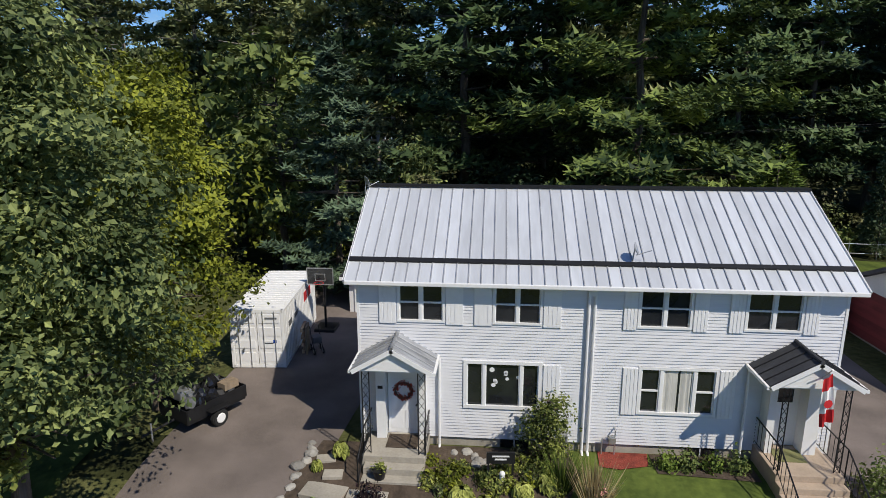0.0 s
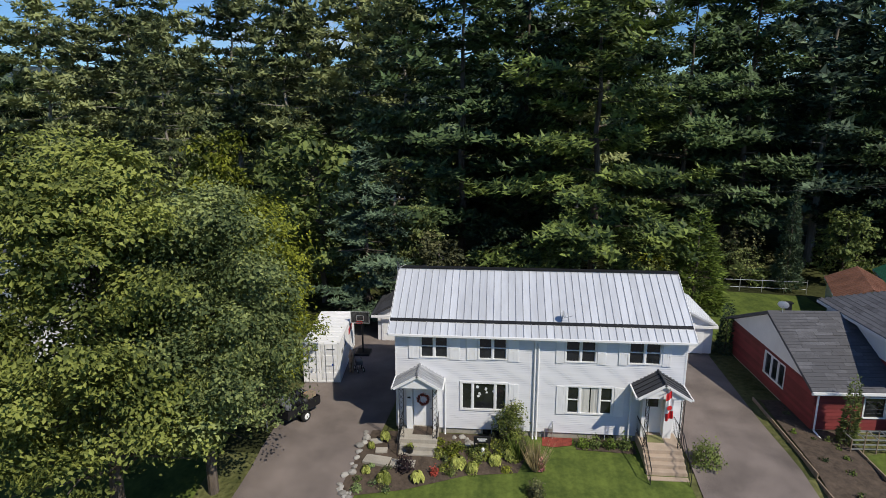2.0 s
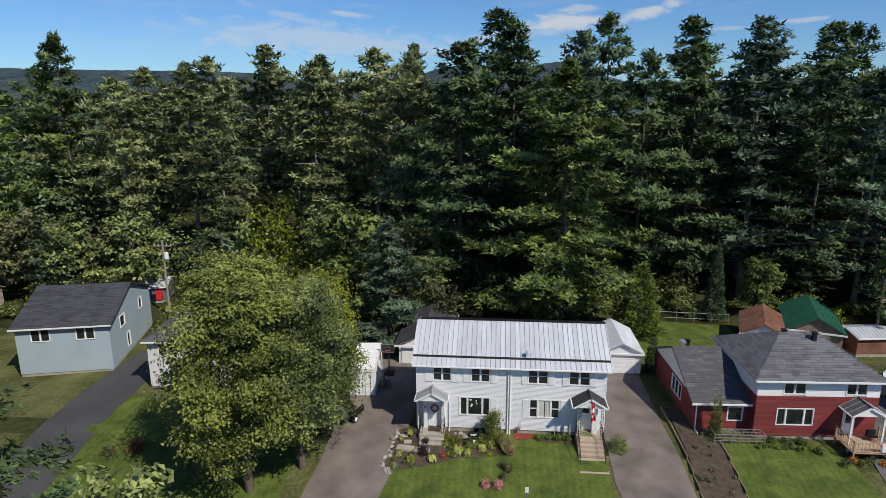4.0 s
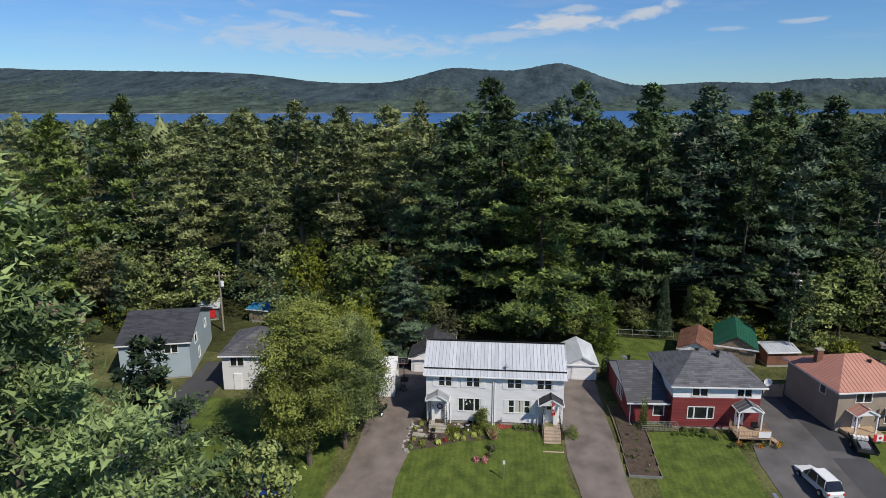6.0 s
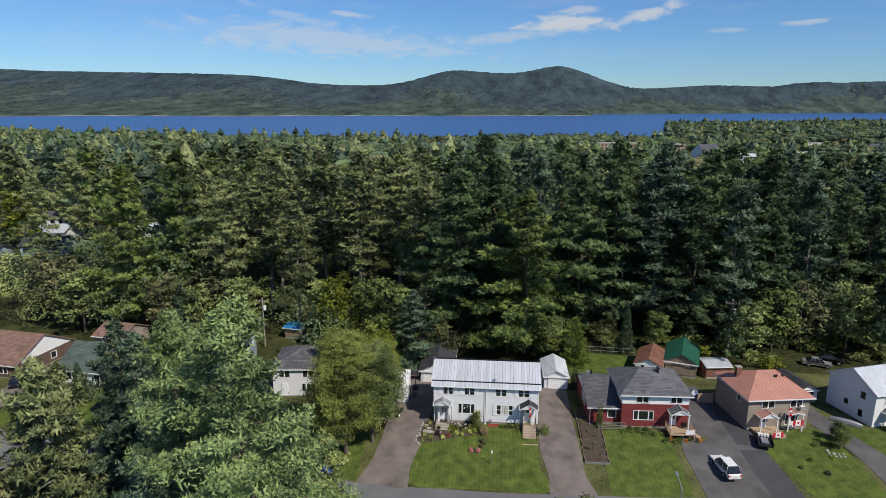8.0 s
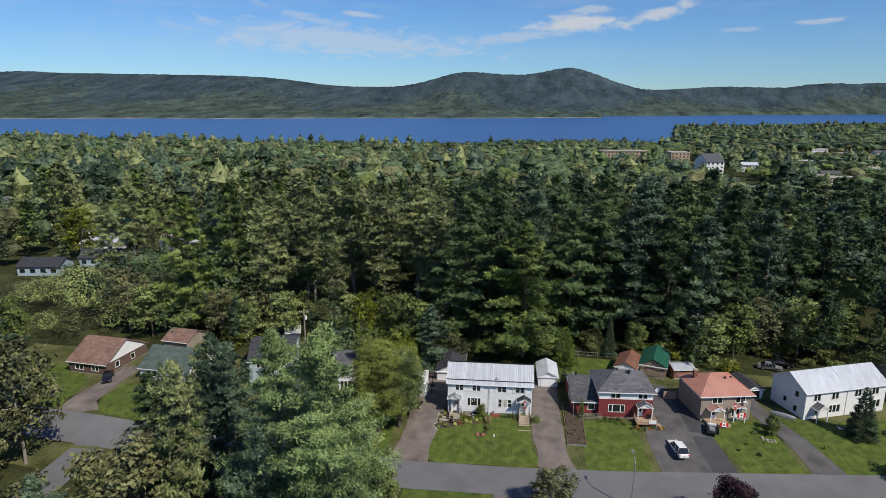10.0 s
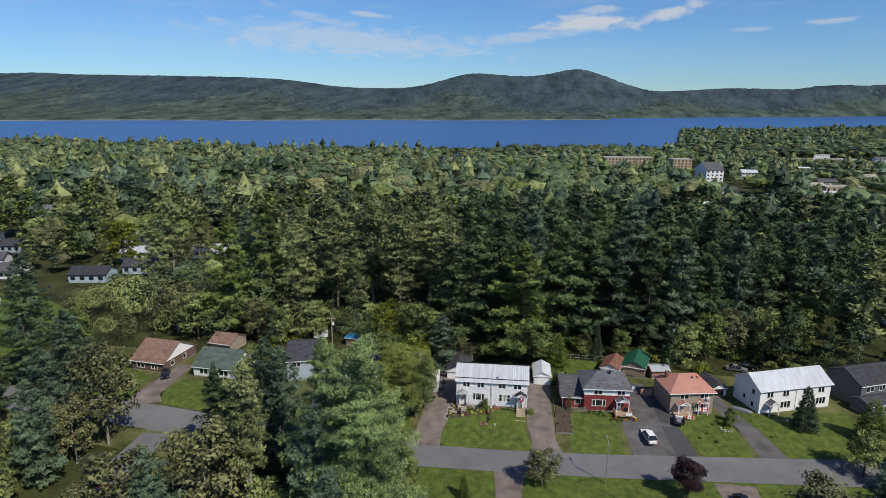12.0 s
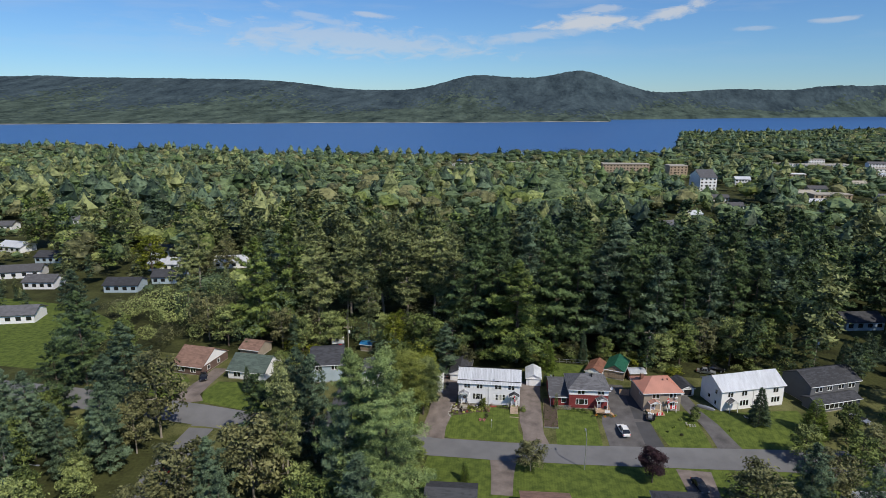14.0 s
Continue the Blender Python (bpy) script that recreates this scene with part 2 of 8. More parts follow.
M["pine"] = leaf("white_pine_needles", (0.045, 0.080, 0.026), (0.165, 0.215, 0.052))
M["bluepine"] = leaf("blue_green_needles", (0.085, 0.138, 0.056), (0.225, 0.295, 0.110))
M["darkpine"] = leaf("dark_pine_needles", (0.026, 0.050, 0.024), (0.090, 0.135, 0.050))
M["greypine"] = leaf("grey_green_needles", (0.040, 0.072, 0.046), (0.115, 0.165, 0.095))
M["redpine"] = leaf("olive_pine_needles", (0.088, 0.116, 0.050), (0.225, 0.250, 0.102))
M["spruce"] = leaf("dark_spruce_needles", (0.030, 0.055, 0.034), (0.075, 0.110, 0.058))
M["maple"] = leaf("green_maple_leaves", (0.090, 0.125, 0.030), (0.225, 0.25, 0.060), trans=0.2, scale=3.0)
M["maple_dark"] = leaf("dark_green_leaves", (0.055, 0.090, 0.028), (0.145, 0.180, 0.050), trans=0.18, scale=3.0)
M["maple_mid"] = leaf("olive_green_leaves", (0.115, 0.160, 0.058), (0.275, 0.315, 0.110), trans=0.2, scale=3.0)
M["woods_leaf"] = leaf("woodland_leaves", (0.038, 0.072, 0.036), (0.135, 0.185, 0.085), scale=9.0)
M["lime"] = leaf("yellow_green_leaves", (0.12, 0.15, 0.015), (0.24, 0.26, 0.03), trans=0.2, scale=3.0)
M["autumn"] = leaf("olive_brown_leaves", (0.085, 0.095, 0.042), (0.180, 0.180, 0.080), scale=3.0)
M["redleaf"] = leaf("red_autumn_leaves", (0.20, 0.03, 0.025), (0.34, 0.06, 0.04), scale=2.0)
M["purple"] = leaf("purple_black_leaves", (0.022, 0.014, 0.018), (0.05, 0.025, 0.03), scale=2.0, trans=0.15)
M["cedar"] = leaf("bright_cedar_leaves", (0.065, 0.105, 0.02), (0.13, 0.18, 0.03), scale=1.5)
M["hosta"] = leaf("variegated_hosta_leaves", (0.20, 0.24, 0.04), (0.42, 0.44, 0.12), scale=0.5, trans=0.2)
M["straw"] = leaf("dry_ornamental_grass", (0.38, 0.30, 0.15), (0.55, 0.44, 0.25), scale=0.5)
M["pinkflower"] = leaf("pink_flower_heads", (0.45, 0.16, 0.17), (0.65, 0.32, 0.30), scale=0.3, trans=0.15)
M["orangeflower"] = leaf("orange_flowers", (0.55, 0.16, 0.02), (0.7, 0.35, 0.03), scale=0.3, trans=0.15)

# ---- mesh helpers ----


def raw(name, V, F, material, smooth=False):
    V, F = np.asarray(V, np.float32), np.asarray(F, np.int32)
    me = bpy.data.meshes.new(name)
    n, k = F.shape
    me.vertices.add(len(V))
    me.vertices.foreach_set("co", V.ravel())
    me.loops.add(n * k)
    me.loops.foreach_set("vertex_index", F.ravel())
    me.polygons.add(n)
    me.polygons.foreach_set("loop_start", np.arange(0, n * k, k, dtype=np.int32))
    me.polygons.foreach_set("use_smooth", np.full(n, smooth))
    me.update(calc_edges=True)
    me.materials.append(material)
    return me


def under(ob, parent):
    if parent is not None:
        ob.parent = parent
    return ob


def part(name, bm, material, parent=None, label=""):
    me = bpy.data.meshes.new(name)
    bm.to_mesh(me)
    bm.free()
    me.materials.append(material)
    ob = under(new(name, me), parent)
    return tagged(ob, label)


def thing(name, at, yaw=0, label="", category="", group="", kind=""):
    ob = new(name)
    ob.matrix_basis = pose(*at, 0, 0, yaw)
    return tagged(ob, label, category, group, kind)


def add_box(bm, x0, x1, y0, y1, z0, z1, turn=None):
    m = Matrix.Translation(((x0 + x1) / 2, (y0 + y1) / 2, (z0 + z1) / 2)) @ Matrix.Diagonal((x1 - x0, y1 - y0, z1 - z0, 1))
    return bmesh.ops.create_cube(bm, size=1, matrix=(turn @ m) if turn else m)["verts"]


def box(name, x0, x1, y0, y1, z0, z1, material, parent=None, label="", bevel=0.0):
    bm = bmesh.new()
    add_box(bm, x0, x1, y0, y1, z0, z1)
    if bevel:
        bmesh.ops.bevel(bm, geom=bm.edges[:], offset=bevel, segments=2, affect="EDGES", profile=0.6)
    return part(name, bm, material, parent, label)


def poly(name, pts, faces, material, parent=None, label=""):
    bm = bmesh.new()
    vs = [bm.verts.new(p) for p in pts]
    for f in faces:
        bm.faces.new([vs[i] for i in f])
    bmesh.ops.recalc_face_normals(bm, faces=bm.faces[:])
    return part(name, bm, material, parent, label)


def add_tube(bm, a, b, r0, r1=None, n=8):
    a, b = Vector(a), Vector(b)
    d = b - a
    m = Matrix.Translation((a + b) / 2) @ d.to_track_quat("Z", "Y").to_matrix().to_4x4()
    bmesh.ops.create_cone(bm, cap_ends=True, segments=n, radius1=r0, radius2=r0 if r1 is None else r1, depth=d.length, matrix=m)


def tube(name, pts, r, material, parent=None, label="", n=8):
    bm = bmesh.new()
    for a, b in zip(pts, pts[1:]):
        add_tube(bm, a, b, r, r, n)
    return part(name, bm, material, parent, label)


def slab(name, corners, t, material, parent=None, label=""):
    """A plate of thickness t under a polygon of corners in space."""
    bm = bmesh.new()
    f = bm.faces.new([bm.verts.new(c) for c in corners])
    f.normal_update()
    if f.normal.z < 0:
        f.normal_flip()
    n = f.normal.copy()
    r = bmesh.ops.extrude_face_region(bm, geom=[f])
    bmesh.ops.translate(bm, vec=-n * t, verts=[v for v in r["geom"] if isinstance(v, bmesh.types.BMVert)])
    bmesh.ops.recalc_face_normals(bm, faces=bm.faces[:])
    return part(name, bm, material, parent, label)

# ---- terrain ----
ROAD = [(-260, 6), (-160, -1), (-110, -4.5), (-70, -9.0), (-40, -13.6), (-12, -16.5), (5, -16.6), (20, -15.8), (50, -13.1), (90, -9.5), (160, -3), (260, 8)]


def road_y(x):
    return float(np.interp(x, [p[0] for p in ROAD], [p[1] for p in ROAD]))


def gz(x, y):
    """Height of the ground."""
    x, y = np.asarray(x, float), np.asarray(y, float)
    z = -2.0 * np.clip((-1.5 - y) / 11.5, 0, 1)
    z = z - 0.022 * np.clip(np.minimum(x, 80) - 10, 0, None) - 0.012 * np.clip(-12 - np.maximum(x, -100), 0, None)
    z = z - 13.0 * np.clip((y - 50) / 750, 0, 1)
    return z


def shore(x):
    """The near bank of the lake."""
    x = np.asarray(x, float)
    bay = 820 + 60 * np.sin(x / 170.0) + 25 * np.sin(x / 47.0)
    head = 1560 + 0.3 * np.clip(x - 440, 0, 900) + 40 * np.sin(x / 120.0)
    k = np.clip((x - 215) / 250, 0, 1)
    return bay + (head - bay) * k * k * (3 - 2 * k) + 22 * np.sin(x / 31.0) * np.sin(x / 13.0)


WATER = -16.5


def sheet(name, xs, ys, hfun, material, label, category):
    X, Y = np.meshgrid(xs, ys)
    Z = hfun(X, Y)
    V = np.stack([X.ravel(), Y.ravel(), np.asarray(Z).ravel()], 1)
    nx, ny = len(xs), len(ys)
    i = (np.arange(ny - 1)[:, None] * nx + np.arange(nx - 1)[None]).ravel()
    F = np.stack([i, i + 1, i + nx + 1, i + nx], 1)
    return tagged(new(name, raw(name, V, F, material, True)), label, category, kind="structure")


def ground_h(X, Y):
    z = gz(X, Y)
    s = shore(X)
    bank = np.clip((Y - s) / 25, 0, 1)
    z = z * (1 - bank) + (WATER - 4) * bank
    return z


def steps(*spans):
    out = []
    for a, b, n in spans:
        out += list(np.linspace(a, b, n, endpoint=False))
    return np.array(out + [spans[-1][1]])


gx = steps((-2600, -300, 30), (-300, -110, 20), (-110, 110, 110), (110, 400, 40), (400, 2600, 30))
gy = steps((-420, -70, 10), (-70, 60, 90), (60, 300, 20), (300, 2000, 100))
sheet("ground", gx, gy, ground_h, M["litter"], "dark leaf litter and undergrowth of the wooded ground", "ground")


def strip(name, line, width, material, label, category, lift=0.03, n=4, thick=0.0):
    """A paved band along a line of (x, y) points, laid on the ground."""
    P = np.array(line, float)
    d = np.concatenate([[0], np.cumsum(np.hypot(*np.diff(P, axis=0).T))])
    s = np.linspace(0, d[-1], max(2, int(d[-1] / 1.5)))
    C = np.stack([np.interp(s, d, P[:, 0]), np.interp(s, d, P[:, 1])], 1)
    T = np.gradient(C, axis=0)
    T /= np.linalg.norm(T, axis=1)[:, None]
    N = np.stack([-T[:, 1], T[:, 0]], 1)
    w = np.interp(s, d, width) if np.ndim(width) else np.full(len(s), width)
    rows = []
    for k in range(n + 1):
        q = C + N * (w * (k / n - 0.5))[:, None]
        rows.append(np.column_stack([q, gz(q[:, 0], q[:, 1]) + lift]))
    V = np.stack(rows, 1).reshape(-1, 3)
    i = (np.arange(len(s) - 1)[:, None] * (n + 1) + np.arange(n)[None]).ravel()
    F = np.stack([i, i + 1, i + n + 2, i + n + 1], 1)
    return tagged(new(name, raw(name, V, F, material, True)), label, category, kind="structure")


def lawn(name, outline, material, label, lift=0.02, step=0.6):
    """A patch of ground cover with the given outline, following the slope."""
    bm = bmesh.new()
    f = bm.faces.new([bm.verts.new((x, y, 0)) for x, y in outline])
    xs, ys = [p[0] for p in outline], [p[1] for p in outline]
    for axis, lo, hi in ((0, min(xs), max(xs)), (1, min(ys), max(ys))):
        k = math.ceil(lo / step) * step
        while k < hi:
            co, no = ((k, 0, 0), (1, 0, 0)) if axis == 0 else ((0, k, 0), (0, 1, 0))
            bmesh.ops.bisect_plane(bm, geom=bm.verts[:] + bm.edges[:] + bm.faces[:], plane_co=co, plane_no=no)
            k += step * (1 if axis else 2)
    for v in bm.verts:
        v.co.z = float(gz(v.co.x, v.co.y)) + lift
    bmesh.ops.recalc_face_normals(bm, faces=bm.faces[:])
    for f in bm.faces:
        if f.normal.z < 0:
            f.normal_flip()
    ob = part(name, bm, material)
    return tagged(ob, label, "lawn", kind="structure")


def edge_y(x, side):
    return road_y(x) + side * 3.6


# grass verges on both sides of the street, then the paving over it
lawn("ground_verge", [(-105, -14), (-60, -22), (-12, -26), (10, -26), (30, -26), (90, -20), (110, -16), (110, 24), (75, 24), (40, 24), (14, 24), (-12, 14), (-60, 20), (-105, 24)], M["rough"], "rough grass with weeds between the houses", 0.012, 2.5)
lawn("ground_far_side", [(-12, edge_y(-12, -1)), (18, edge_y(18, -1)), (60, edge_y(60, -1)), (100, edge_y(100, -1)), (100, -60), (-12, -60)], M["lawn"], "mown lawn across the street", 0.02, 2.5)
strip("road", ROAD, 7.2, M["asphalt"], "grey asphalt street with worn edges", "road", 0.085, 6)
lawn("front_lawn", [(-8.3, -2.0), (-9.3, -6.0), (-9.8, -10.2), (-9.3, -12.3), (-7.0, edge_y(-7, 1)), (0, edge_y(0, 1)), (7.2, edge_y(7.2, 1)), (8.9, -11.9), (8.0, -10.3), (7.1, -8.5), (7.0, -2.0), (5, -0.05), (-7, -0.05)], M["lawn"], "mown front lawn with faint mowing stripes", 0.035)
lawn("red_house_lawn", [(15.6, -0.5), (15.6, edge_y(15.6, 1)), (25.6, edge_y(25.6, 1)), (25.2, -4), (24.8, 0.4), (19.5, 0.9)], M["lawn"], "mown lawn before the red house", 0.035)
lawn("tan_house_lawn", [(36.8, -1.4), (40.2, edge_y(40.2, 1)), (49.3, edge_y(49.3, 1)), (47.4, 4.2), (37, 2.6)], M["lawn"], "patchy lawn with flower beds before the tan house", 0.035)
lawn("white_house_lawn", [(50, 6.0), (55.5, edge_y(55.5, 1)), (74, edge_y(74, 1)), (74, 9), (57, 5)], M["lawn"], "mown lawn before the white house", 0.035)
lawn("left_lawn", [(-34, 4.0), (-16, 3.0), (-16, edge_y(-16, 1) + 0.4), (-34, edge_y(-34, 1) + 0.4)], M["lawn"], "mown lawn under the maple trees", 0.035)
lawn("bungalow_lawn", [(-71, -4.5), (-60, -6.5), (-50, -8), (-50, 6), (-60, 6.3), (-71.5, 6.0), (-72.5, 0)], M["lawn"], "mown lawn before the green-roofed house", 0.035, 1.5)
lawn("bungalow_side_lawn", [(-100, -1), (-78.5, -3.8), (-79.5, 6), (-86, 12), (-100, 16)], M["lawn"], "mown lawn beside the bungalow", 0.035, 1.5)
lawn("side_street_lawn", [(-190, 12), (-125, 8), (-118, 40), (-150, 60), (-190, 66)], M["lawn"], "mown lawns round the houses of the next street", 0.035, 4)
lawn("back_garden", [(14, 14), (26, 14), (26, 27), (14, 28)], M["lawn"], "grass of the back garden by a rail fence", 0.035, 1.2)
strip("driveway_left", [(-10.9, 17), (-10.9, 3), (-11.2, -4), (-12.0, -9), (-12.6, edge_y(-12, 1) - 0.3)], [6.0, 6.0, 5.6, 5.2, 6.8], M["drive"], "patched grey asphalt driveway with oil stains", "driveway", 0.055, 6)
strip("driveway_right", [(10.0, 14), (9.9, 2), (10.0, -5), (10.5, -9.5), (11.0, edge_y(11, 1) - 0.3)], [5.2, 5.0, 5.3, 4.6, 6.0], M["drive"], "grey asphalt driveway along the white house", "driveway", 0.055, 6)
strip("driveway_red_house", [(31.3, 16), (31.5, 6), (31.2, -3), (33.0, edge_y(33, 1) - 0.3)], [5.0, 5.4, 10.0, 12.0], M["drive_mid"], "asphalt driveway shared by two houses", "driveway", 0.058, 8)
strip("driveway_tan_house", [(35.2, 14), (35.4, 4), (35.6, -3), (37.0, edge_y(37, 1) - 0.3)], [3.0, 3.2, 3.4, 4.0], M["drive_dark"], "dark sealed strip of driveway along the tan house", "driveway", 0.068, 4)
strip("driveway_white_house", [(47.6, 14), (48.6, 5), (51.5, -4), (53, edge_y(53, 1) - 0.3)], [3.2, 3.4, 4.0, 5.2], M["drive_mid"], "narrow asphalt driveway beside the white house", "driveway", 0.058, 4)
strip("driveway_blue_house", [(-36.4, 14), (-36.2, 4), (-35.5, -4), (-36, edge_y(-36, 1) - 0.3)], [4.6, 4.8, 5.0, 6], M["drive_dark"], "freshly sealed black driveway", "driveway", 0.058, 4)
strip("driveway_bungalow", [(-74.5, 14), (-75, 6), (-75.5, -2), (-74.5, edge_y(-74.5, 1) - 0.3)], [4.0, 4.4, 5.6, 8], M["drive"], "asphalt driveway beside the bungalow", "driveway", 0.058, 4)
strip("driveway_opposite", [(4, -20), (4, -26), (4, -32)], [5.5, 4.4, 4.2], M["drive"], "asphalt driveway across the street", "driveway", 0.058, 4)
strip("driveway_opposite_right", [(43, -18), (43, -26), (43, -34)], [7, 6, 6], M["drive"], "asphalt driveway across the street with a parked car", "driveway", 0.058, 4)
strip("side_street", [(-66, -12), (-66, -30), (-62, -60), (-60, -120)], 6.0, M["asphalt"], "asphalt side street under trees", "road", 0.045, 4)

# lake and far shore
water = bpy.data.materials.new("lake_water")
water.use_nodes = True
n_, l_ = water.node_tree.nodes, water.node_tree.links
b_ = n_["Principled BSDF"]
b_.inputs["Base Color"].default_value = (0.030, 0.10, 0.27, 1)
b_.inputs["Roughness"].default_value = 0.35
b_.inputs["Specular IOR Level"].default_value = 0.35
tn = n_.new("ShaderNodeTexNoise")
tg = n_.new("ShaderNodeNewGeometry")
tm = n_.new("ShaderNodeMapping")
tm.inputs["Scale"].default_value = (0.03, 0.12, 1)
l_.new(tg.outputs["Position"], tm.inputs["Vector"])
l_.new(tm.outputs[0], tn.inputs["Vector"])
tn.inputs["Scale"].default_value, tn.inputs["Detail"].default_value = 1.0, 6
tb = n_.new("ShaderNodeBump")
tb.inputs["Strength"].default_value, tb.inputs["Distance"].default_value = 0.5, 1.2
l_.new(tn.outputs["Fac"], tb.inputs["Height"])
l_.new(tb.outputs[0], b_.inputs["Normal"])
M["water"] = water
sheet("water", np.linspace(-4500, 4500, 30), np.linspace(600, 4200, 20), lambda X, Y: np.full_like(X, WATER), water, "wide blue lake with light ripples", "lake")


def far_shore(x):
    x = np.asarray(x, float)
    a = 2510 + 0.262 * x + 20 * np.sin(x / 130)
    b = 2950 + 0.5 * (np.minimum(x, 2000) - 480) + 25 * np.sin(x / 150)
    k = np.clip((x - 390) / 40, 0, 1)
    return a + (b - a) * k


def bumpf(x, c, w):
    return np.exp(-(((x - c) / w) ** 2))


def hills_h(X, Y):
    s = far_shore(X)
    ridge = 145 + 36 * (1 - np.tanh((X + 1400) / 260)) + 0.014 * np.clip(-X - 1700, 0, 2500) + 9 * bumpf(X, -3330, 160)
    ridge = ridge + 76 * np.exp(-(((X - 80) / 640) ** 4)) + 26 * bumpf(X, -290, 180) + 47 * bumpf(X, 390, 180) - 14 * bumpf(X, 820, 160)
    ridge = ridge - 10 * bumpf(X, 990, 200) + 22 * bumpf(X, 1960, 120) + 30 * bumpf(X, 2300, 250) + 5 * bumpf(X, 1350, 150)
    d = np.clip((Y - s) / np.maximum(4020 - s, 300), 0, 1.3)
    # a long low apron behind the bank, then the steeper ridge
    prof = np.clip(d, 0, 1)
    prof = 0.30 * prof + 0.70 * np.clip((prof - 0.45) / 0.55, 0, 1) ** 1.5
    z = WATER - 3 + 12 * np.clip((Y - s) / 30, 0, 1) + (ridge - 3) * prof
    wob = np.vectorize(lambda a, b: noise.fractal(Vector((a / 420, b / 420, 3.3)), 0.9, 2.1, 4))(X, Y)
    z = z + wob * 26 * np.clip(d * 3, 0, 1) * (1.06 - prof)
    return z


# blue-grey air haze is mixed into the base colour of the far forest
M["hill"] = mat("hazy_distant_forest", (0.036, 0.056, 0.052), 0.95, vary=0.4, scale=70.0, fine=0.05, bump=0.8, dist=8.0, tint=(0.066, 0.090, 0.072), spec=0.05, stretch=(1, 0.35, 1))
# the farther ridge carries more blue haze in its colour
M["ridge"] = mat("hazy_ridge_forest", (0.032, 0.050, 0.064), 0.95, vary=0.3, scale=90.0, fine=0.05, bump=0.8, dist=8.0, tint=(0.052, 0.074, 0.084), spec=0.05, stretch=(1, 0.35, 1))
hill_x, hill_y = np.linspace(-4600, 3600, 480), steps((1200, 3300, 120), (3300, 4300, 80))
canopy = np.random.default_rng(64)


def rough_hills(X, Y):
    """The hills under an uneven canopy of trees."""
    return hills_h(X, Y) + canopy.uniform(-4.5, 4.5, X.shape) * np.clip((Y - far_shore(X)) / 60, 0, 1)


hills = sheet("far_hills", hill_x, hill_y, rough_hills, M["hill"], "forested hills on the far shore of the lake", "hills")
# haze painted in as bluer forest on the high ground, mixed woods on the lower slopes
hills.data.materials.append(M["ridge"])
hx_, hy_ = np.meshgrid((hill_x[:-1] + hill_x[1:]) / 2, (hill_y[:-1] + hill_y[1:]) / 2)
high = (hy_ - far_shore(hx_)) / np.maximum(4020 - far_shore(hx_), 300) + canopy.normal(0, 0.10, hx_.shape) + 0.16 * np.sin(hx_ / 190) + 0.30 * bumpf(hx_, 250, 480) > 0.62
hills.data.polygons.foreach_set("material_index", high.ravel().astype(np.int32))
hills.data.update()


bx = np.linspace(-2600, 395, 240)
bv = np.concatenate([np.column_stack([bx, far_shore(bx) - 6, np.full_like(bx, WATER + 0.3)]), np.column_stack([bx, far_shore(bx) + 12, np.full_like(bx, WATER + 2.2)])])
bi = np.arange(len(bx) - 1)
M["sand"] = mat("pale_shore_sand", (0.24, 0.22, 0.19), 0.95, vary=0.8, scale=60, fine=0.1, bump=0.2, dist=0.5)
tagged(new("beach", raw("beach", bv, np.column_stack([bi, bi + 1, bi + 1 + len(bx), bi + len(bx)]), M["sand"])), "narrow pale sandy shoreline across the lake", "beach", kind="structure")

# ---- trees ----


def rng(seed):
    return np.random.default_rng(seed)


def unit(v):
    return v / np.maximum(np.linalg.norm(v, axis=-1, keepdims=True), 1e-6)


def blades(r, C, D, length, width, flat=0.5):
    """One triangle per centre C, pointing along D with a random roll."""
    n = len(C)
    D = unit(D)
    side = unit(np.cross(D, r.normal(size=(n, 3)) * [flat, flat, 1.0]))
    L = (length * r.uniform(0.7, 1.3, n))[:, None]
    w = (width * r.uniform(0.7, 1.3, n))[:, None]
    V = np.stack([C - side * w * 0.5, C + side * w * 0.5, C + D * L], 1).reshape(-1, 3)
    return V, np.arange(3 * n).reshape(-1, 3)


def rhombs(r, C, Nn, size):
    """One four-cornered leaf per centre, facing about Nn."""
    n = len(C)
    Nn = unit(Nn)
    a = unit(np.cross(Nn, r.normal(size=(n, 3))))
    b = np.cross(Nn, a)
    s = (size * r.uniform(0.6, 1.35, n))[:, None]
    V = np.stack([C - a * s, C - b * s * 0.62, C + a * s, C + b * s * 0.62], 1)
    V[:, 0] -= Nn * s * 0.25
    V[:, 2] -= Nn * s * 0.25
    return V.reshape(-1, 3), np.arange(4 * n).reshape(-1, 4)


def join(sets):
    V, F, k = [], [], 0
    for v, f in sets:
        V.append(v)
        F.append(f + k)
        k += len(v)
    return np.concatenate(V), np.concatenate(F)


